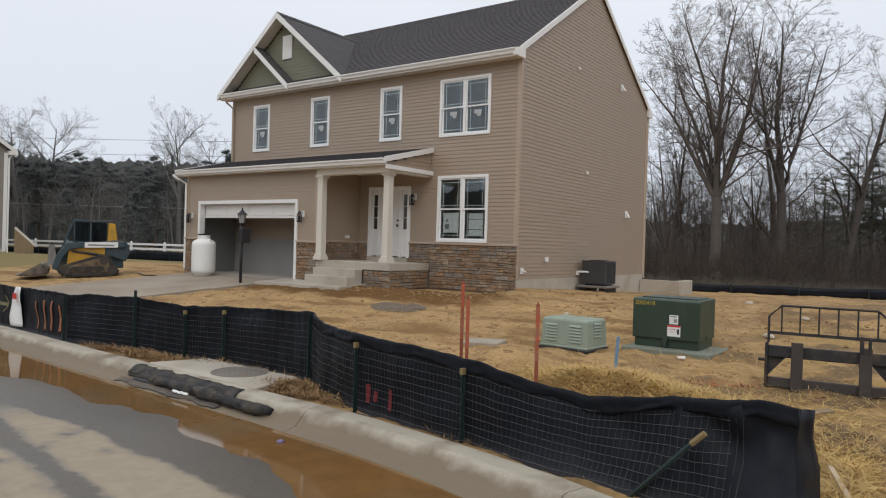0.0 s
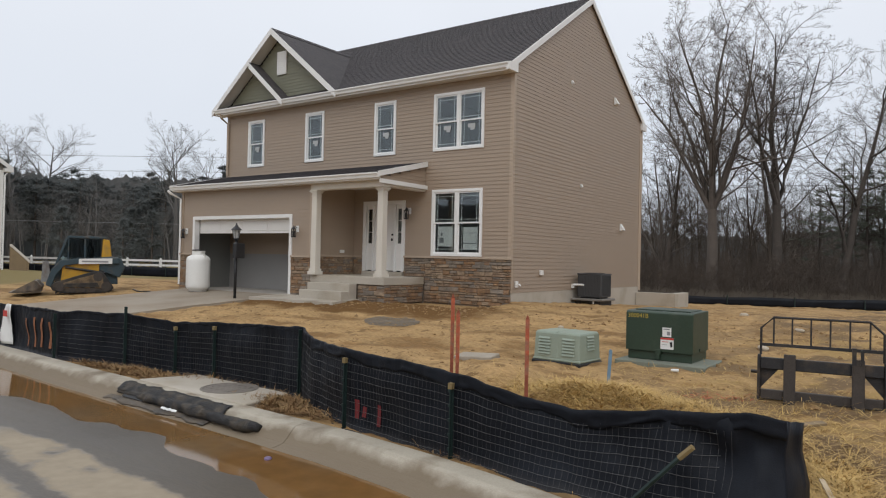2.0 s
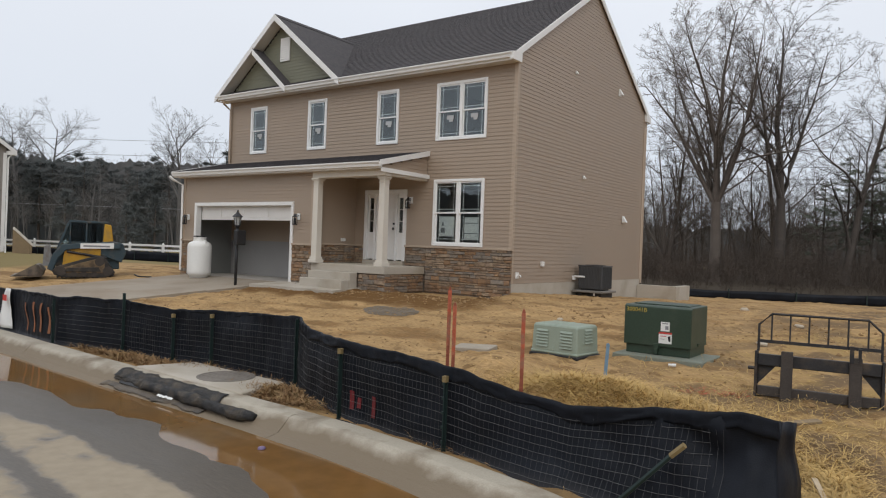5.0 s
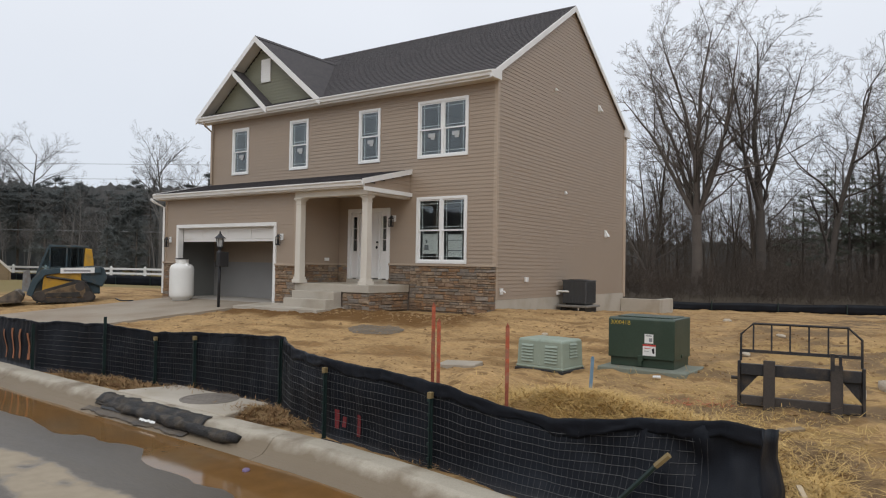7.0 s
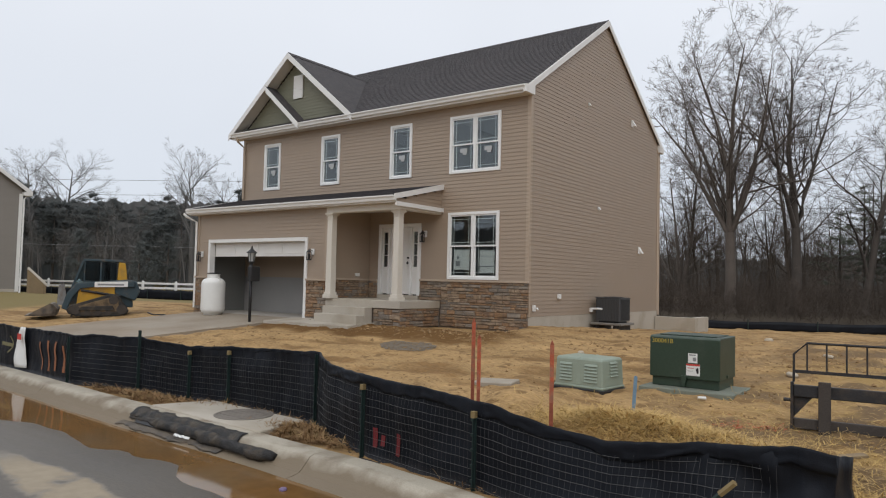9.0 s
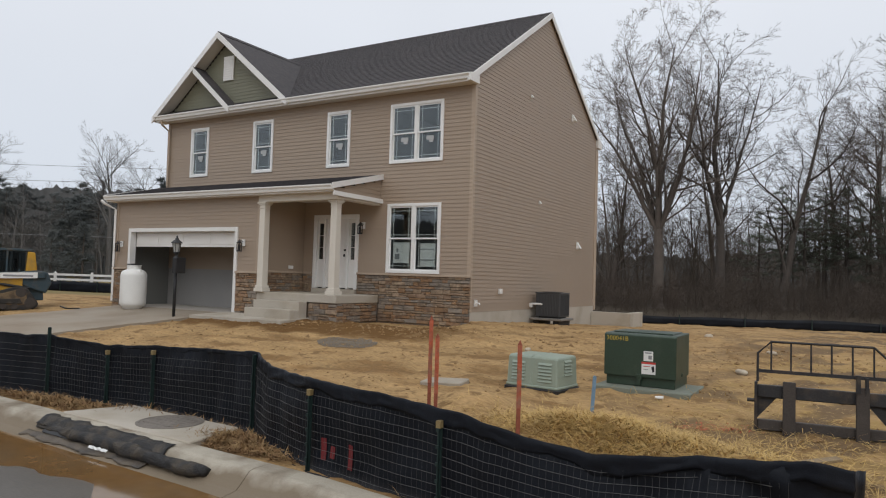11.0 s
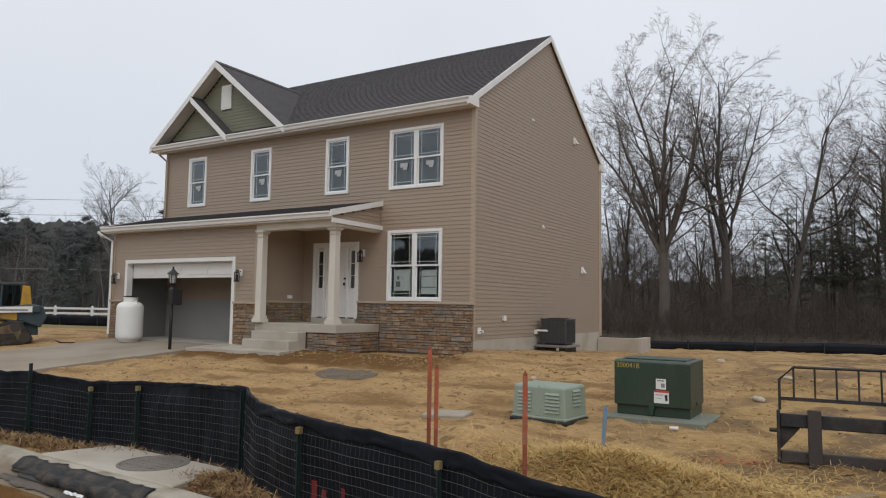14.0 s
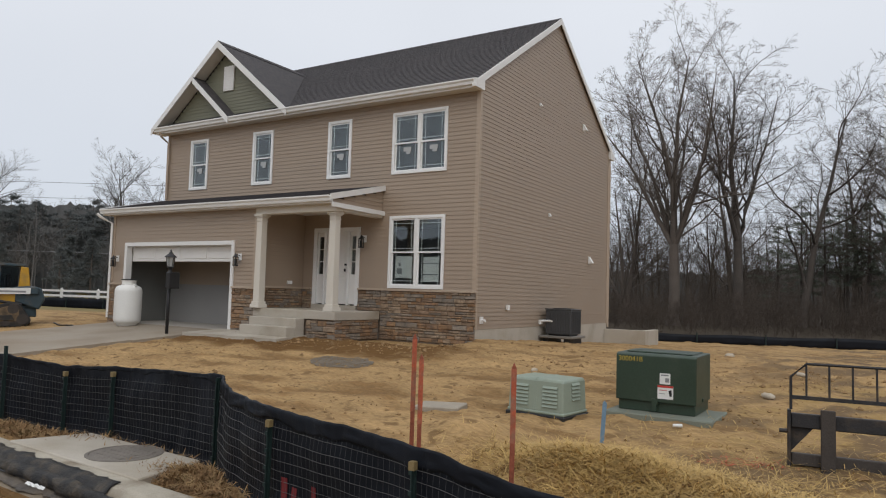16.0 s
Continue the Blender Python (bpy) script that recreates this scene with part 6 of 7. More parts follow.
part("siding", clapboards(lambda u, z, o: (o, u, z), -9.0, 0, 0.45, 9.2, (), 0.15, lambda z: (-9.0, 0.0) if z < 6.2 else (-9.0 + (z - 6.2) / 0.69, -(z - 6.2) / 0.69)), GREY_SIDING, nb, "grey-tan gable siding")
part("wall", Shape().box(-10.5, -0.01, -9.0, -0.01, 0.4, 6.2).prism([(-0.012, -9.0, 6.2), (-0.012, 0, 6.2), (-0.012, -4.5, 9.28)], (-10.4, 0, 0)), GREY_SIDING, nb)
part("foundation", Shape().box(-10.4, 0.02, -8.95, -0.02, -0.4, 0.45), CONCRETE, nb)
for sg in (-1, 1):
    part("roof", Shape().prism([(-10.8, -4.5, 9.40), (-10.8, -4.5 + sg * 4.9, 6.06), (-10.8, -4.5 + sg * 4.9, 5.94), (-10.8, -4.5, 9.28)], (11.05, 0, 0)), SHINGLE, nb)
    part("rake_board", Shape().prism([(0.25, -4.5, 9.42), (0.25, -4.5 + sg * 4.95, 6.05), (0.25, -4.5 + sg * 4.95, 5.80), (0.25, -4.5, 9.20)], (0.03, 0, 0)), WHITE, nb)
    part("eave_box", Shape().box(0.0, 0.27, -4.5 + sg * 4.5, -4.5 + sg * 4.95, 5.80, 6.02), WHITE, nb)
part("corner_trim", Shape().box(-0.02, 0.04, -0.16, 0.03, 0.3, 5.9), WHITE, nb)
part("downspout", Shape().tube([(0.1, 0.25, 5.85), (0.08, 0.08, 5.6), (0.08, 0.08, 0.1)], 0.05, 4), WHITE, nb)
for y, z in ((-1.7, 6.5), (-1.7, 3.4)):
    part("vent_hood", Shape().box(0.02, 0.14, y - 0.12, y + 0.12, z - 0.13, z + 0.13), WHITE, nb)
st_ = thing("deck_stair", pose(-34.4, 2.6, -0.4), "plain wooden stair rail behind the neighbouring house", "stair")
part("side_panel", Shape().prism([(0, 0, 0.0), (0, 0, 1.62), (0.38, 0.8, 0.74), (0.38, 0.8, 0.0)], (0.05, 0.04, 0)), STAIR_WOOD, st_, "boarded side of the stair")
part("rail", Shape().prism([(0, 0, 1.62), (0, 0, 1.76), (0.40, 0.84, 0.84), (0.40, 0.84, 0.70)], (0.09, 0.06, 0)), SOFFIT, st_, "pale sloping rail cap")
part("post", Shape().box(0.36, 0.46, 0.76, 0.86, 0, 0.72), STAIR_WOOD, st_)
single("cleanout_pipe", Shape().tube([(0, 0, -0.1), (0, 0, 0.36)], 0.055, 12).tube([(0, 0, 0.34), (0, 0, 0.44)], 0.068, 12), TEAL, "pale teal plastic cleanout pipe standing in soil", "pipe", m=pose(-13.6, -7.2, lot_z(-13, -7.2)))

# ---- wires across the sky ----
def cable(a, b, sag, r):
    pts = []
    for k in range(17):
        u = k / 16
        pts.append((a[0] + (b[0] - a[0]) * u, a[1] + (b[1] - a[1]) * u, a[2] + (b[2] - a[2]) * u - sag * 4 * u * (1 - u)))
    single("overhead_cable", Shape().tube(pts, r, 4), WIRE, "thin grey overhead cable", "cable", group="overhead cables", smooth=True)


for z in (16.0, 13.7, 12.0):
    cable((-150, 8, z), (10, 110, z + 1.5), 0.8, 0.03)
cable((-95, 14, 4.6), (-5, 62, 4.6), 0.3, 0.03)


# ---- trees ----
def perp(d, r):
    a = Vector((r.gauss(0, 1), r.gauss(0, 1), r.gauss(0, 1)))
    a -= d * a.dot(d)
    return a.normalized()


def grow(s, p, d, length, rad, level, r, style):
    """One limb as a wandering tapered tube, with its own limbs along it."""
    n = {0: 9, 1: 7, 2: 5, 3: 3, 4: 2}[level]
    sides = {0: 8, 1: 6, 2: 4, 3: 3, 4: 3}[level]
    pts, rads, dirs = [p.copy()], [rad], [d.copy()]
    wander = (0.10, 0.17, 0.22, 0.28, 0.3)[level] * style["crook"]
    tip = (0.12, 0.18, 0.2, 0.25, 0.3)[level]
    for k in range(n):
        d = (d + perp(d, r) * wander * r.random() + Vector((0, 0, style["up"][level])) / n).normalized()
        p = p + d * (length / n)
        pts.append(p.copy())
        dirs.append(d.copy())
        rads.append(max(0.005, rad * (1 - (1 - tip) * (k + 1) / n)))
    (s[1] if isinstance(s, tuple) and level > 1 else s[0] if isinstance(s, tuple) else s).tube(pts, rads, sides, False)
    if level >= style["depth"]:
        return
    kids = style["kids"][level]
    lo = style["low"] if level == 0 else 0.22
    for k in range(kids):
        u = lo + (1 - lo) * (k + r.random() * 0.8) / kids
        f = u * n
        i = min(int(f), n - 1)
        q = pts[i].lerp(pts[i + 1], f - i)
        spread = r.uniform(*style["spread"][level])
        nd = (dirs[i] * math.cos(spread) + perp(dirs[i], r) * math.sin(spread)).normalized()
        if level and nd.z < -0.25:
            nd.z *= -0.3
            nd.normalize()
        L = length * style["ratio"][level] * (1.15 - 0.55 * u) * r.uniform(0.75, 1.2)
        grow(s, q, nd, L, max(0.008, rads[i] * r.uniform(*style["thin"])), level + 1, r, style)


OAK = dict(crook=1.5, up=(0.05, 0.26, 0.14, 0.05, 0.0), depth=4, kids=(11, 8, 6, 5), low=0.36, spread=((0.55, 1.05), (0.45, 0.9), (0.4, 0.9), (0.4, 1.0)), ratio=(0.52, 0.50, 0.48, 0.5), thin=(0.36, 0.58))
VASE = dict(OAK, crook=1.5, up=(0.22, 0.30, 0.10, 0.03, 0.0), kids=(11, 8, 5, 5), low=0.05, spread=((0.45, 0.95), (0.45, 0.95), (0.5, 1.1), (0.5, 1.2)), ratio=(0.44, 0.50, 0.48, 0.5), thin=(0.34, 0.54))
ROUND = dict(OAK, crook=1.4, up=(0.05, 0.18, 0.08, 0.0, 0.0), low=0.42, kids=(13, 9, 6, 4), ratio=(0.46, 0.5, 0.48, 0.5), thin=(0.44, 0.64))
CROOKED = dict(OAK, crook=2.1, up=(0.10, 0.30, 0.15, 0.05, 0.0), kids=(9, 7, 5, 5), low=0.12, spread=((0.5, 1.0), (0.5, 1.0), (0.5, 1.1), (0.5, 1.2)), ratio=(0.52, 0.50, 0.48, 0.5), thin=(0.42, 0.62))
POLE = dict(OAK, crook=0.6, depth=3, up=(0.1, 0.2, 0.2, 0.1, 0), kids=(15, 7, 5, 0), low=0.30, spread=((0.5, 1.0), (0.4, 0.9), (0.4, 0.9), (0.4, 1.0)), ratio=(0.32, 0.5, 0.5, 0.5), thin=(0.3, 0.45))
SHRUB = dict(OAK, crook=1.6, depth=3, up=(0.2, 0.3, 0.2, 0.1, 0), kids=(9, 6, 4, 0), low=0.05, ratio=(0.6, 0.5, 0.5, 0.5), thin=(0.5, 0.7))


def tree_shape(seed, height, rad, style, lean=(0, 0), stems=1, fork=0.3, fan=0.16):
    r = random.Random(seed)
    s = (Shape(), Shape())
    s[0].tube([(0, 0, -0.3), (0, 0, 0.15), (0, 0, 0.5)], [rad * 1.9, rad * 1.45, rad * 1.1], 9, False)
    if fork > 0.5:
        s[0].tube([(0, 0, 0.4), (0.06, 0.02, fork * 0.5), (0, 0, fork + 0.25)], [rad * 1.12, rad * 1.0, rad * 0.9], 9, False)
    for k in range(stems):
        w = 2.4 * k + r.uniform(-0.4, 0.4)
        q = 0 if k == 0 else fan * r.uniform(0.55, 1.1)
        d = Vector((lean[0] + q * math.cos(w), lean[1] + q * math.sin(w), 1)).normalized()
        grow(s, Vector((0, 0, fork)), d, (height - fork) * (0.80 if k == 0 else r.uniform(0.62, 0.80)), rad * (0.78 if stems > 1 and k == 0 else 1 if k == 0 else 0.56), 0, r, style)
    return s


def tree(x, y, z, seed, height, rad, style, label, lean=(0, 0), stems=1, material=None, fork=0.3, fan=0.16):
    t = thing("tree", pose(x, y, z), label, "tree")
    wood, twigs = tree_shape(seed, height, rad, style, lean, stems, fork, fan)
    part("trunk", wood, material or BARK, t, smooth=True)
    part("crown", twigs, material or BARK, t, smooth=True)
    return t


tree(-3.4, 31.7, -0.55, 3, 20.8, 0.33, VASE, "tall bare oak with many upright limbs", stems=7, fork=5.0, fan=0.50)
tree(0.1, 33.6, -0.55, 9, 20.8, 0.30, CROOKED, "tall bare crooked oak", (0.02, 0), stems=4, material=BARK_DARK, fork=5.4, fan=0.55)
tree(3.3, 38.5, -0.6, 16, 18.0, 0.28, CROOKED, "bare oak leaning to one side", (0.30, 0.0), material=BARK_DARK)
tree(9.6, 45.0, -0.6, 21, 17.0, 0.42, OAK, "broad bare tree with forked trunk", (-0.04, 0), 2)
tree(11.3, 30.4, -0.6, 34, 17.0, 0.34, OAK, "dark bare tree with heavy crooked limbs", (0.05, 0), material=BARK_DARK)
tree(17.5, 33.0, -0.6, 41, 21.5, 0.45, OAK, "very tall bare tree at the wood's edge", (-0.10, 0))
tree(6.0, 47.0, -0.6, 55, 16.0, 0.25, OAK, "slender bare tree at the wood's edge")
tree(13.6, 41.0, -0.6, 92, 16.0, 0.28, OAK, "bare tree with spreading limbs at the wood's edge")
tree(-8.0, 36.5, -0.6, 62, 14.5, 0.30, VASE, "bare tree at the wood's edge", stems=2)
tree(-1.6, 43.0, -0.6, 71, 16.0, 0.24, VASE, "slender bare tree within the wood")
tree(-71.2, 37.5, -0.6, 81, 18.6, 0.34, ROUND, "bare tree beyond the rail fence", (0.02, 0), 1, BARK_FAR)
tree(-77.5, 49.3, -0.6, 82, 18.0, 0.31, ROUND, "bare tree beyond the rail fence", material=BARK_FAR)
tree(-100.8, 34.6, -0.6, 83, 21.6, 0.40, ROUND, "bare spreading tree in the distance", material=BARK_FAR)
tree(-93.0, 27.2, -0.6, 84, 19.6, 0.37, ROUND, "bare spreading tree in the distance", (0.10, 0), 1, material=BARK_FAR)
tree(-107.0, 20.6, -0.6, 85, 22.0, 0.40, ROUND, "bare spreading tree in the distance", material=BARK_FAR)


def pine_shape(seed, height, bare, width, clump=0.55, step=0.42, needle=0.032, dome=False, sprays=11):
    """Trunk and whorled boughs; each bough carries flat clumps of thin needle sprays."""
    r = random.Random(seed)
    trunk, crown = Shape(), Shape()
    trunk.tube([(0, 0, -0.3), (0.05, 0, height * 0.5), (0, 0.05, height)], [0.17, 0.12, 0.03], 7, False)
    z = height * bare
    while z < height:
        u = (z - height * bare) / (height * (1 - bare))
        L = width * (1 - u * 0.85) * r.uniform(0.6, 1.15) * (0.75 + 0.5 * math.sin(u * 3))
        if dome:
            L = width * math.sqrt(max(0.06, 1 - u ** 2.2)) * (0.55 + 0.45 * min(1, u * 3)) * r.uniform(0.8, 1.1)
        for k in range(r.randint(2, 4)):
            w = r.uniform(0, 6.283)
            d = Vector((math.cos(w), math.sin(w), r.uniform(-0.12, 0.28)))
            tip = Vector((0, 0, z)) + d * L
            trunk.tube([(0, 0, z), tuple(Vector((0, 0, z)) + d * L * 0.5 + Vector((0, 0, 0.08))), tuple(tip)], [0.035, 0.022, 0.008], 3, False)
            for c in range(max(3, int(L / 0.24))):
                f = r.uniform(0.35, 1.05)
                q = Vector((0, 0, z)) + d * L * f + Vector((r.gauss(0, 0.16), r.gauss(0, 0.16), r.gauss(0, 0.06)))
                for b in range(sprays):
                    a = Vector((r.gauss(0, 1), r.gauss(0, 1), r.gauss(0.25, 0.55))).normalized() * clump * r.uniform(0.4, 0.9)
                    e_ = perp(a.normalized(), r) * needle
                    crown.face(q - e_, q + e_, q + a)
        z += step * r.uniform(0.6, 1.3)
    return trunk, crown


pine_meshes = []
for seed, h, bare, w in ((1, 12.0, 0.36, 2.4), (2, 10.5, 0.30, 2.2), (3, 13.0, 0.42, 2.6), (4, 8.0, 0.08, 2.1)):
    a, b = pine_shape(seed, h, bare, w * 1.35, 0.50, 0.50, 0.018, sprays=18)
    pine_meshes.append((a.mesh("trunk", BARK_DARK, True), b.mesh("needles", NEEDLE)))
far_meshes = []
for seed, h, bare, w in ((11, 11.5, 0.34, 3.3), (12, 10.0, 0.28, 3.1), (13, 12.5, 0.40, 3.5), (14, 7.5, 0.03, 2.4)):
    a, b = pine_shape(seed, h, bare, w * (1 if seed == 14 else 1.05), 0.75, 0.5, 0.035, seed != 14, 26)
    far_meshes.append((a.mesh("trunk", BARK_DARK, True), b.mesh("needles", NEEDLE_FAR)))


def pine(x, y, z, k, turn, scale, far=False):
    t = thing("pine_tree", Matrix.Translation((x, y, z)) @ Matrix.Rotation(radians(turn), 4, "Z"), "dark green pine with thin uneven boughs" if not far else "evergreen in the far wood, its colour paled for haze", "tree", "pines")
    t.scale = (scale, scale, scale)
    for name, me in zip(("trunk", "crown"), (far_meshes if far else pine_meshes)[k]):
        o = new(name, me)
        o.parent = t


rp = random.Random(77)
for x, y, k, sc in ((3.0, 42, 0, 0.95), (4.6, 40.5, 1, 1.0), (5.8, 43.5, 0, 0.95), (7.2, 41.5, 1, 1.05), (8.6, 44, 0, 1.0), (10.2, 42, 1, 0.9), (1.2, 44.5, 1, 0.9), (12.0, 46, 0, 1.0), (14.5, 43, 1, 1.0), (6.6, 47, 2, 0.9), (9.4, 39.5, 1, 0.95), (11.4, 40.0, 0, 0.9), (5.2, 45.5, 2, 0.85)):
    pine(x, y, -0.6, k, rp.uniform(0, 360), sc * 0.80)
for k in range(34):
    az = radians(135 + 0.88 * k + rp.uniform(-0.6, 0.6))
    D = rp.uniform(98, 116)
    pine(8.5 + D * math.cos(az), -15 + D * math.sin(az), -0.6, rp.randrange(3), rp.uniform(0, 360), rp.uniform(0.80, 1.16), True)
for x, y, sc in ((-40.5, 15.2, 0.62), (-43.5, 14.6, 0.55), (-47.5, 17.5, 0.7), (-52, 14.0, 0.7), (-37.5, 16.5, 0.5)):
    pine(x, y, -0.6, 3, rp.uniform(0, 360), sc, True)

# ---- woods: joined stuff of bare stems and brush ----
def scatter(name, variants, spots, material, label):
    vs, fs_, n = [], [], 0
    for (x, y, z, k, a, sc) in spots:
        v, f = variants[k]
        c, s_ = math.cos(a) * sc, math.sin(a) * sc
        w = np.empty_like(v)
        w[:, 0] = v[:, 0] * c - v[:, 1] * s_ + x
        w[:, 1] = v[:, 0] * s_ + v[:, 1] * c + y
        w[:, 2] = v[:, 2] * sc + z
        vs.append(w)
        fs_.append(f + n)
        n += len(v)
    vs, fs_ = np.concatenate(vs), np.concatenate(fs_)
    me = bpy.data.meshes.new(name)
    me.vertices.add(len(vs))
    me.vertices.foreach_set("co", vs.ravel())
    me.loops.add(fs_.size)
    me.loops.foreach_set("vertex_index", fs_.ravel())
    me.polygons.add(len(fs_))
    me.polygons.foreach_set("loop_start", np.arange(0, fs_.size, fs_.shape[1]))
    me.polygons.foreach_set("loop_total", np.full(len(fs_), fs_.shape[1]))
    me.materials.append(material)
    me.update()
    me.validate()
    return tagged(new(name, me), label, "woods", kind="stuff")


def stems(seed, h, rad, style):
    r = random.Random(seed)
    s = Shape()
    grow(s, Vector((0, 0, -0.2)), Vector((r.uniform(-0.08, 0.08), r.uniform(-0.08, 0.08), 1)).normalized(), h, rad, 0, r, style)
    return np.array(s.v), np.array([f for f in s.f if len(f) == 4])


poles = [stems(100 + k, 11 + k % 3 * 1.5, 0.10 + 0.02 * (k % 4), POLE) for k in range(6)]
brush = [stems(200 + k, 3.0, 0.018, SHRUB) for k in range(5)]
rw = random.Random(9)


def sector(n, az0, az1, d0, d1, k, s0, s1):
    out = []
    for _ in range(n):
        az, D = radians(rw.uniform(az0, az1)), rw.uniform(d0, d1)
        out.append((8.5 + D * math.cos(az), -15 + D * math.sin(az), -0.6, rw.randrange(k), rw.uniform(0, 6.283), rw.uniform(s0, s1)))
    return out


scatter("bare_woods", poles, sector(330, 76, 118, 54, 96, 6, 0.40, 0.80), WOODBARK, "dense bare grey-brown wood behind the lot")
scatter("underbrush", brush, sector(640, 76, 118, 46, 90, 5, 0.4, 1.1), WOODBARK, "tangled brown underbrush along the wood's edge")
thicket = [stems(300 + k, 2.4, 0.016, dict(SHRUB, depth=2, kids=(11, 7, 0, 0))) for k in range(5)]
scatter("underbrush", thicket, sector(460, 70, 116, 35, 50, 5, 0.22, 0.80), BRUSH, "low brown brush just behind the silt fence")
scatter("far_woods", poles, sector(150, 132, 168, 86, 114, 6, 0.45, 0.85), BARK_FAR, "bare wood beyond the rail fence, bark greyed for haze")

# wooded rise behind everything, its haze glow built into the material
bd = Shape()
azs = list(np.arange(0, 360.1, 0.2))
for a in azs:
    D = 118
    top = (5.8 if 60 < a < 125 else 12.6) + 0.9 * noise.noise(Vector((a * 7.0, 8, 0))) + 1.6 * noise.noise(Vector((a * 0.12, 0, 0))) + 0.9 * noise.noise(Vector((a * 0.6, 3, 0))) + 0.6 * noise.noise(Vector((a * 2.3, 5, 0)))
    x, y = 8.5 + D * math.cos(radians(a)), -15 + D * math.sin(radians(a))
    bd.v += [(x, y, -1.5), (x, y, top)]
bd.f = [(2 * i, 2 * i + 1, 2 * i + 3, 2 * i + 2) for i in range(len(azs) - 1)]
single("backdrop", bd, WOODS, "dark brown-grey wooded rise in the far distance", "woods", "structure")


# ---- straw, litter, crumbs ----
def blades(spots, material, name, label, category, seed, length, width, flat):
    r = random.Random(seed)
    vs, fs_ = [], []
    for cx_, cy_, sx, sy, n in spots:
        for _ in range(n):
            x, y = r.gauss(cx_, sx), r.gauss(cy_, sy)
            if y < kerb_y(x) + 0.12:
                continue
            z = surf(x, y) + abs(r.gauss(0, 0.02))
            a = r.uniform(0, 6.283)
            L = r.uniform(*length)
            d = Vector((math.cos(a), math.sin(a), r.gauss(0.10, flat))).normalized() * L
            e_ = Vector((-math.sin(a), math.cos(a), r.uniform(-0.4, 0.4))).normalized() * r.uniform(*width)
            p = Vector((x, y, z))
            m_ = p + d * 0.5 + Vector((0, 0, L * r.uniform(0, 0.12)))
            n0 = len(vs)
            vs += [tuple(p - e_), tuple(p + e_), tuple(m_ + e_), tuple(m_ - e_), tuple(p + d)]
            fs_ += [(n0, n0 + 1, n0 + 2, n0 + 3), (n0 + 3, n0 + 2, n0 + 4)]
    s = Shape()
    s.v, s.f = vs, fs_
    return single(name, s, material, label, category, "stuff")


gz = np.array([v[2] for v in gv]).reshape(len(gy), W)
GXA, GYA = np.array(gx), np.array(gy)


def surf(x, y):
    i, j = min(max(int(np.searchsorted(GXA, x)) - 1, 0), W - 2), min(max(int(np.searchsorted(GYA, y)) - 1, 0), len(gy) - 2)
    u, v = (x - GXA[i]) / (GXA[i + 1] - GXA[i]), (y - GYA[j]) / (GYA[j + 1] - GYA[j])
    return float((gz[j, i] * (1 - u) + gz[j, i + 1] * u) * (1 - v) + (gz[j + 1, i] * (1 - u) + gz[j + 1, i + 1] * u) * v)


blades([(5.95, -8.35, 0.60, 0.30, 9500), (7.0, -8.95, 0.85, 0.32, 7500), (8.44, -10.0, 0.085, 0.48, 3800), (8.0, -9.3, 0.24, 0.2, 1600), (7.6, -7.9, 0.9, 0.45, 1500), (7.4, -6.9, 1.0, 0.8, 900), (9.0, -6.2, 1.4, 1.8, 500), (6.3, -6.8, 0.8, 0.6, 500)], STRAW, "straw", "loose golden straw strewn over the soil", "straw", 4, (0.06, 0.22), (0.0016, 0.0038), 0.26)
blades([(8.6, -2.5, 2.4, 3.0, 2600), (5.0, 10.5, 5.0, 1.2, 1500)], STRAW, "straw", "thin scatter of straw on the graded soil", "straw", 6, (0.06, 0.20), (0.0015, 0.0032), 0.08)
blades([(0.15, -10.08, 0.55, 0.09, 4800), (-0.8, -10.16, 0.35, 0.06, 1200), (1.5, -9.88, 0.5, 0.04, 1600), (3.02, -10.25, 0.24, 0.13, 3600), (3.6, -10.42, 0.3, 0.07, 1000), (5.0, -10.72, 0.6, 0.05, 300)], LEAF_LITTER, "leaf_litter", "dead brown grass and leaves against the fence", "litter", 8, (0.04, 0.15), (0.002, 0.006), 0.40)

# clods and stones on the bare soil
r = random.Random(31)
cl = Shape()
for _ in range(4200):
    x, y = r.uniform(-7, 11), r.uniform(-9.2, 0.0) if r.random() < 0.75 else r.uniform(-2.9, -1.3)
    if x < -6.3 or (x < -2.6 and y > -2.4) or (x < 0.1 and y > -0.1):
        continue
    q = (r.uniform(0.006, 0.02) if r.random() < 0.93 else r.uniform(0.02, 0.045)) * (1.6 if -3.2 < y < -1.2 and x < 1 else 1)
    c = Vector((x, y, surf(x, y) + q * 0.2))
    n0 = len(cl.v)
    cl.v += [tuple(c + Vector((a * q * r.uniform(0.7, 1.4), b * q * r.uniform(0.7, 1.4), e2 * q * r.uniform(0.5, 1.0)))) for a, b, e2 in ((1, 0, 0), (0, 1, 0), (-1, 0, 0), (0, -1, 0), (0, 0, 1), (0, 0, -1))]
    cl.f += [tuple(n0 + i for i in f) for f in ((0, 1, 4), (1, 2, 4), (2, 3, 4), (3, 0, 4), (1, 0, 5), (2, 1, 5), (3, 2, 5), (0, 3, 5))]
CLOD = mat("soil_clods", (0.32, 0.20, 0.092), 0.9, 0.3, 2, 30, 0.4, tint=(0.20, 0.118, 0.052), tint_scale=0.6, tint_at=0.52)
single("soil_clods", cl, CLOD, "small loose clods of sandy soil", "clods", "stuff")
gp = Shape()
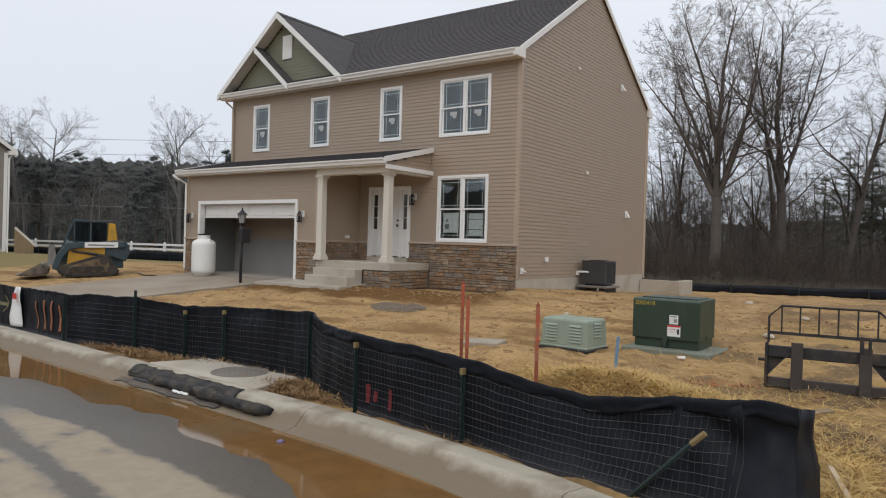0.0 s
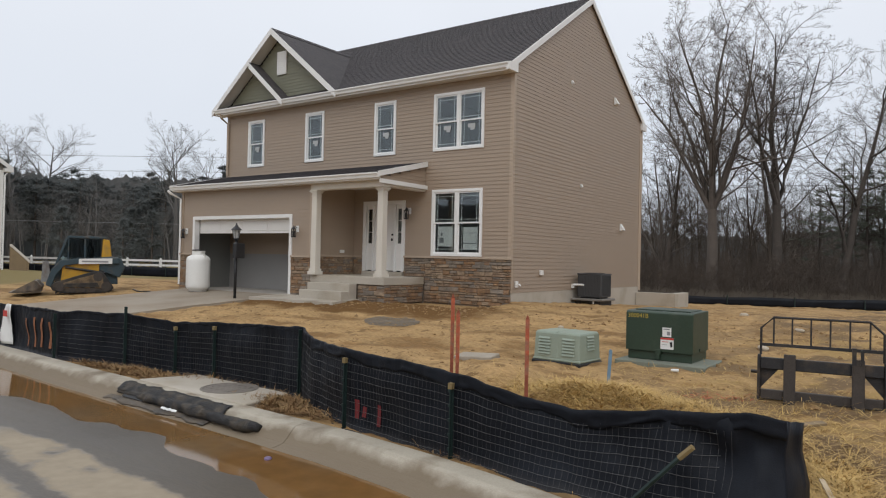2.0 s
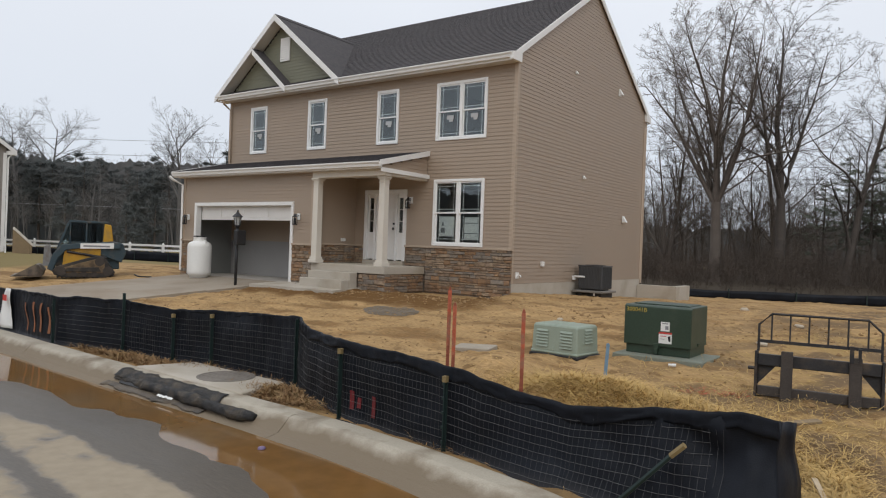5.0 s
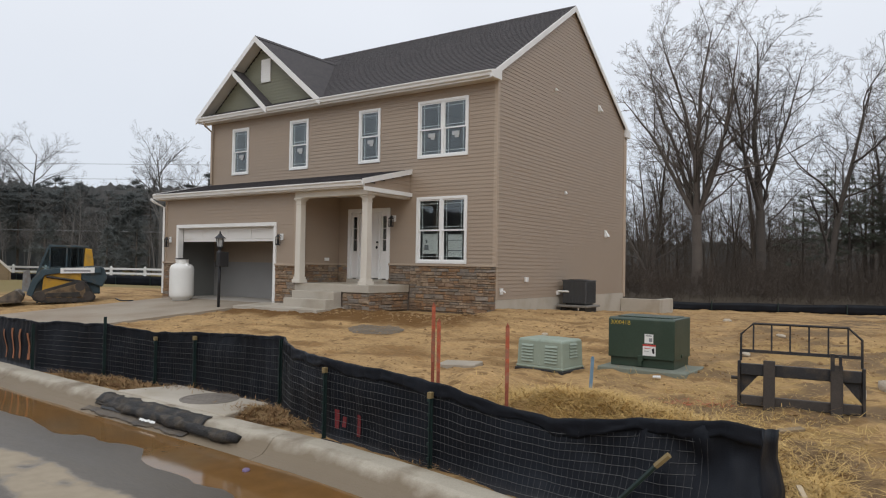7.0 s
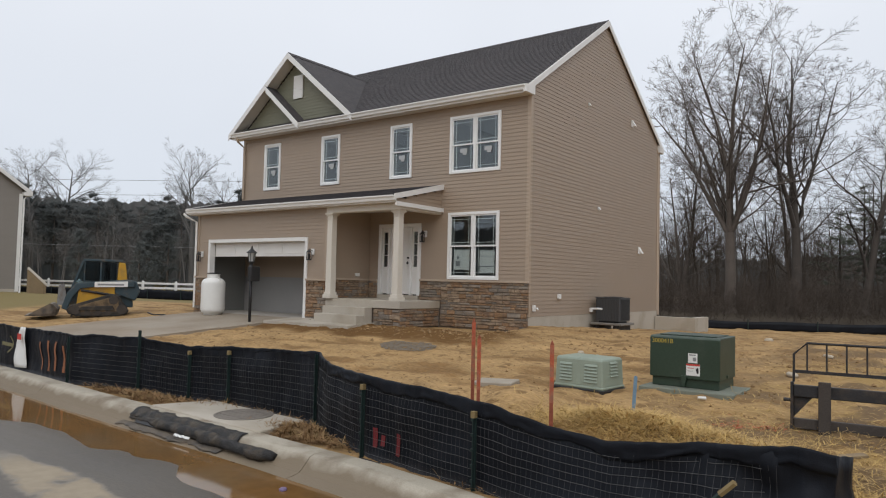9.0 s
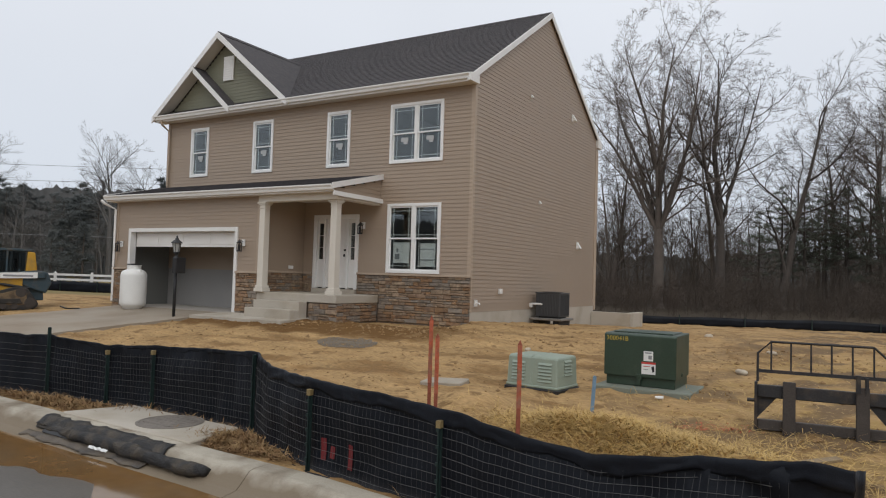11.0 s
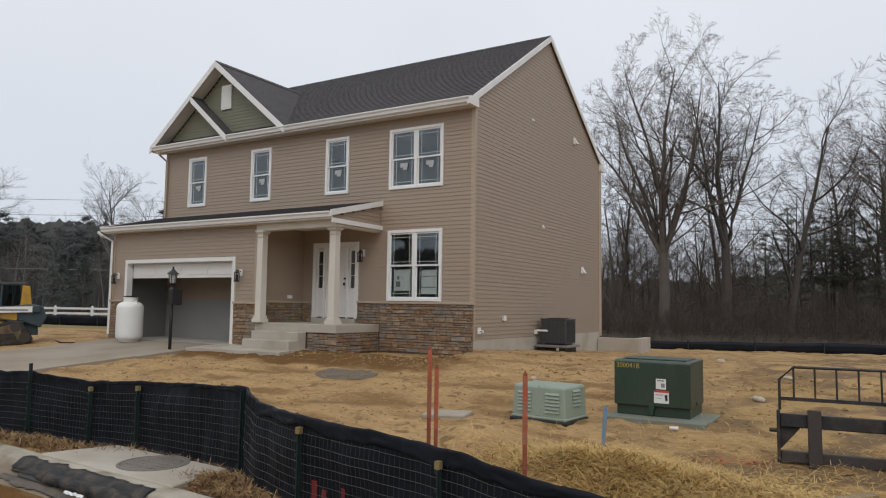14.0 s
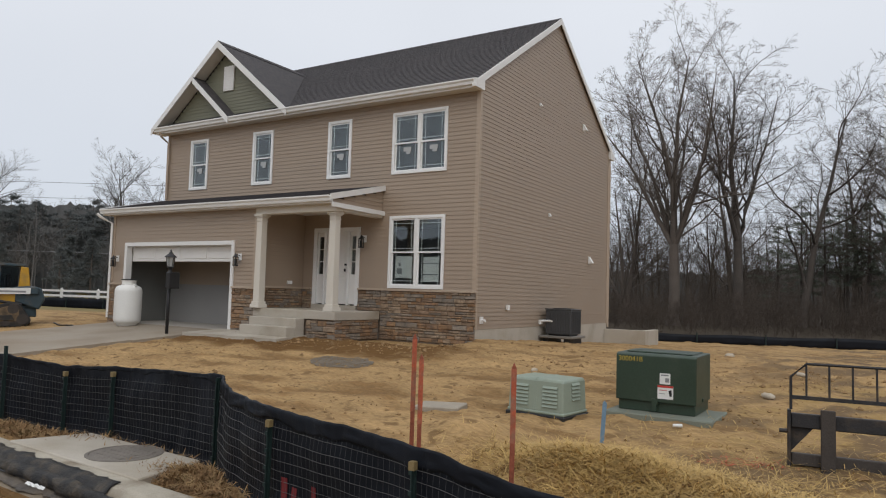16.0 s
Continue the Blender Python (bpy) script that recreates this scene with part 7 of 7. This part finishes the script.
for _ in range(2600):
    a, q = r.uniform(0, 6.283), math.sqrt(r.random())
    x, y = -0.30 + 0.62 * q * math.cos(a), -4.30 + 0.50 * q * math.sin(a)
    s_ = r.uniform(0.008, 0.022)
    c = Vector((x, y, surf(x, y) + s_ * 0.4))
    n0 = len(gp.v)
    gp.v += [tuple(c + Vector((a2 * s_, b2 * s_, e2 * s_ * 0.7))) for a2, b2, e2 in ((1, 0, 0), (0, 1, 0), (-1, 0, 0), (0, -1, 0), (0, 0, 1), (0, 0, -1))]
    gp.f += [tuple(n0 + i for i in f) for f in ((0, 1, 4), (1, 2, 4), (2, 3, 4), (3, 0, 4))]
single("gravel", gp, mat("grey_gravel", (0.185, 0.150, 0.112), 0.9, 0.3, 9, 60, 0.2), "small spilled patch of grey gravel", "gravel", "stuff")
single("lath", Shape().box(-0.34, 0.34, -0.018, 0.018, 0, 0.012), PLANK, "pale wooden lath lying on the straw", "lath", m=pose(8.39, -9.98, surf(8.39, -9.98) + 0.07, 0, 3, -73))
single("plastic_scrap", Shape().lathe([(0.015, 0), (0.036, 0.006), (0.030, 0.018), (0.008, 0.024)], 7), RED_LEAF, "small purple plastic scrap in the puddle", "scrap", m=pose(4.22, -11.40, -0.715, 8, 4, 0))
single("paper_cup", Shape().tube([(-0.05, 0, 0.04), (0.05, 0, 0.04)], [0.017, 0.022], 10), LABEL, "crumpled white cup on the soil", "cup", m=pose(6.08, -6.05, surf(6.08, -6.05), 0, 0, 20))

hose = Shape().tube([(-12.6 + 0.1 * k, -2.75 - 0.25 * math.sin(k * 0.16), surf(-12.6 + 0.1 * k, -2.75 - 0.25 * math.sin(k * 0.16)) + 0.02) for k in range(18)], 0.022, 6)
single("hose", hose, BLACK, "dark hose lying beside the driveway", "hose", smooth=True)


def boulder(x, y, sx, sy, sz, seed, label):
    s = Shape()
    n, m_ = 9, 6
    for j in range(m_ + 1):
        for i in range(n):
            a, b = 2 * math.pi * i / n, math.pi * j / m_
            d = Vector((math.cos(a) * math.sin(b), math.sin(a) * math.sin(b), math.cos(b)))
            k = 1 + 0.25 * noise.noise(d * 1.7 + Vector((seed, 0, 0)))
            s.v.append((d.x * sx * k, d.y * sy * k, d.z * sz * k))
    s.f = [(j * n + i, j * n + (i + 1) % n, (j + 1) * n + (i + 1) % n, (j + 1) * n + i) for j in range(m_) for i in range(n)]
    s.weld = True
    single("stone", s, PALE_STONE, label, "stone", m=pose(x, y, surf(x, y) + sz * 0.35, 0, 0, seed * 40), smooth=True)


boulder(6.70, -3.63, 0.20, 0.07, 0.045, 3, "pale tan loose stone on the soil")
boulder(8.78, -5.38, 0.22, 0.15, 0.12, 4, "pale tan loose stone on the soil")
boulder(5.35, 1.2, 0.10, 0.08, 0.06, 5, "small pale loose stone on the soil")
boulder(3.1, -3.4, 0.07, 0.05, 0.04, 6, "small pale loose stone on the soil")
boulder(6.9, -1.6, 0.13, 0.05, 0.04, 8, "long pale loose stone on the soil")
blades([(7.0, -7.15, 0.16, 0.10, 90), (6.75, -7.3, 0.12, 0.06, 50)], RED_SPRAY, "paint_marks", "faint red marking paint sprayed on straw", "marking paint", 12, (0.04, 0.12), (0.002, 0.005), 0.08)

single("board", Shape().box(-0.20, 0.20, -0.045, 0.045, 0, 0.025), STAIR_WOOD, "short weathered board lying on straw", "board", m=pose(7.95, -8.15, surf(7.95, -8.15) + 0.03, 4, -6, 38), bevel=0.004)


# ---- ledge stone facing of the house, stone by stone ----
stone_variants = []
rng_s = random.Random(5)
for v in range(8):
    s = Shape()
    cx = [(-0.5, 0.04), (-0.44, 0.0), (0.45, 0.0), (0.5, 0.06), (0.5, 0.93), (0.43, 1.0), (-0.46, 1.0), (-0.5, 0.95)]
    cx = [(a + rng_s.uniform(-0.02, 0.02), b + rng_s.uniform(-0.05, 0.05)) for a, b in cx]
    k = len(cx)
    s.v = [(a, 0.5, b) for a, b in cx] + [(a, -0.55 + rng_s.uniform(-0.15, 0.15), b) for a, b in cx] + [(a * 0.86, -1.0 + rng_s.uniform(-0.25, 0.2), 0.5 + (b - 0.5) * 0.76) for a, b in cx]
    for r in range(2):
        s.f += [(r * k + i, r * k + (i + 1) % k, (r + 1) * k + (i + 1) % k, (r + 1) * k + i) for i in range(k)]
    s.f.append(tuple(2 * k + i for i in range(k)))
    stone_variants.append([s.mesh("stone", m_) for m_ in STONES])


def stone_field(place_m, u0, u1, z0, z1, parent, seed):
    """Courses of uneven ledge stones; place_m turns (u, depth, z) into the wall's plane."""
    r = random.Random(seed)
    z = z0
    while z < z1 - 0.03:
        h = min(r.choice((0.055, 0.07, 0.085, 0.10, 0.13)), z1 - z)
        u = u0 - r.uniform(0, 0.1)
        while u < u1 - 0.02:
            w = r.uniform(0.13, 0.42)
            a, b = max(u, u0), min(u + w, u1)
            if b - a > 0.04:
                rows = [(z, h)] if h < 0.10 or r.random() < 0.6 else [(z, h * 0.5), (z + h * 0.5, h * 0.5)]
                for zz, hh in rows:
                    ob = new("stone", r.choice(r.choice(stone_variants)))
                    ob.parent = parent
                    ob.matrix_basis = place_m @ Matrix.LocRotScale(((a + b) / 2, 0, zz + 0.004), None, (b - a - 0.006, r.uniform(0.028, 0.046), hh - 0.006))
            u += w
        z += h


facing = part("stone_facing", Shape().box(PX1 - 0.05, 0.0, -0.028, -0.002, -0.25, 1.08), MORTAR, house, "brown and grey ledge stone facing")
stone_field(pose(0, -0.03, 0), PX1, 0.03, -0.12, 1.08, facing, 11)
facing2 = part("stone_facing", Shape().box(GXR + 0.01, -5.04, -0.028, -0.002, 0.5, 1.05), MORTAR, house)
stone_field(pose(0, -0.03, 0), GXR + 0.06, -5.04, 0.56, 1.06, facing2, 12)
facing2 = part("stone_facing", Shape().box(-3.44, PX1 - 0.06, -0.028, -0.002, 0.5, 1.08), MORTAR, house)
stone_field(pose(0, -0.03, 0), -3.44, PX1, 0.56, 1.08, facing2, 13)
facing3 = part("stone_facing", Shape().box(GXR + 0.002, GXR + 0.028, GY, -0.03, 0.55, 1.05), MORTAR, house)
stone_field(Matrix.Translation((GXR + 0.03, 0, 0)) @ pose(0, 0, 0, 0, 0, 90), GY, -0.06, 0.56, 1.06, facing3, 14)
facing4 = part("stone_facing", Shape().box(GD[1], GXR, GY - 0.028, GY - 0.002, -0.15, 1.02), MORTAR, house)
stone_field(pose(0, GY - 0.03, 0), GD[1] + 0.01, GXR + 0.05, -0.15, 1.02, facing4, 15)
facing5 = part("stone_facing", Shape().box(XL, GD[0], GY - 0.028, GY - 0.002, -0.25, 1.02), MORTAR, house)
stone_field(pose(0, GY - 0.03, 0), XL - 0.04, GD[0] - 0.01, -0.2, 1.02, facing5, 16)
facing6 = part("stone_facing", Shape().box(-3.6, PX1 - 0.05, PY + 0.05, PY + 0.068, -0.25, 0.35), MORTAR, house)
stone_field(pose(0, PY + 0.05, 0), -3.6, PX1 - 0.02, -0.12, 0.345, facing6, 17)
stone_field(Matrix.Translation((PX1 - 0.05, 0, 0)) @ pose(0, 0, 0, 0, 0, 90), PY + 0.06, -0.08, -0.12, 0.345, facing6, 18)
for a, b, y, zc in ((PX1 - 0.02, 0.06, 0.0, 1.08), (-3.44, PX1 - 0.02, 0.0, 1.08), (GXR + 0.05, -5.04, 0.0, 1.06), (GD[1], GXR + 0.06, GY, 1.02), (XL - 0.06, GD[0], GY, 1.02)):
    part("stone_cap", Shape().box(a, b, y - 0.10, y - 0.001, zc, zc + 0.055), SIDING_TRIM, house, "tan cast stone cap", bevel=0.006)
part("stone_cap", Shape().box(GXR + 0.001, GXR + 0.10, GY, -0.10, 1.06, 1.115), SIDING_TRIM, house, "tan cast stone cap", bevel=0.006)
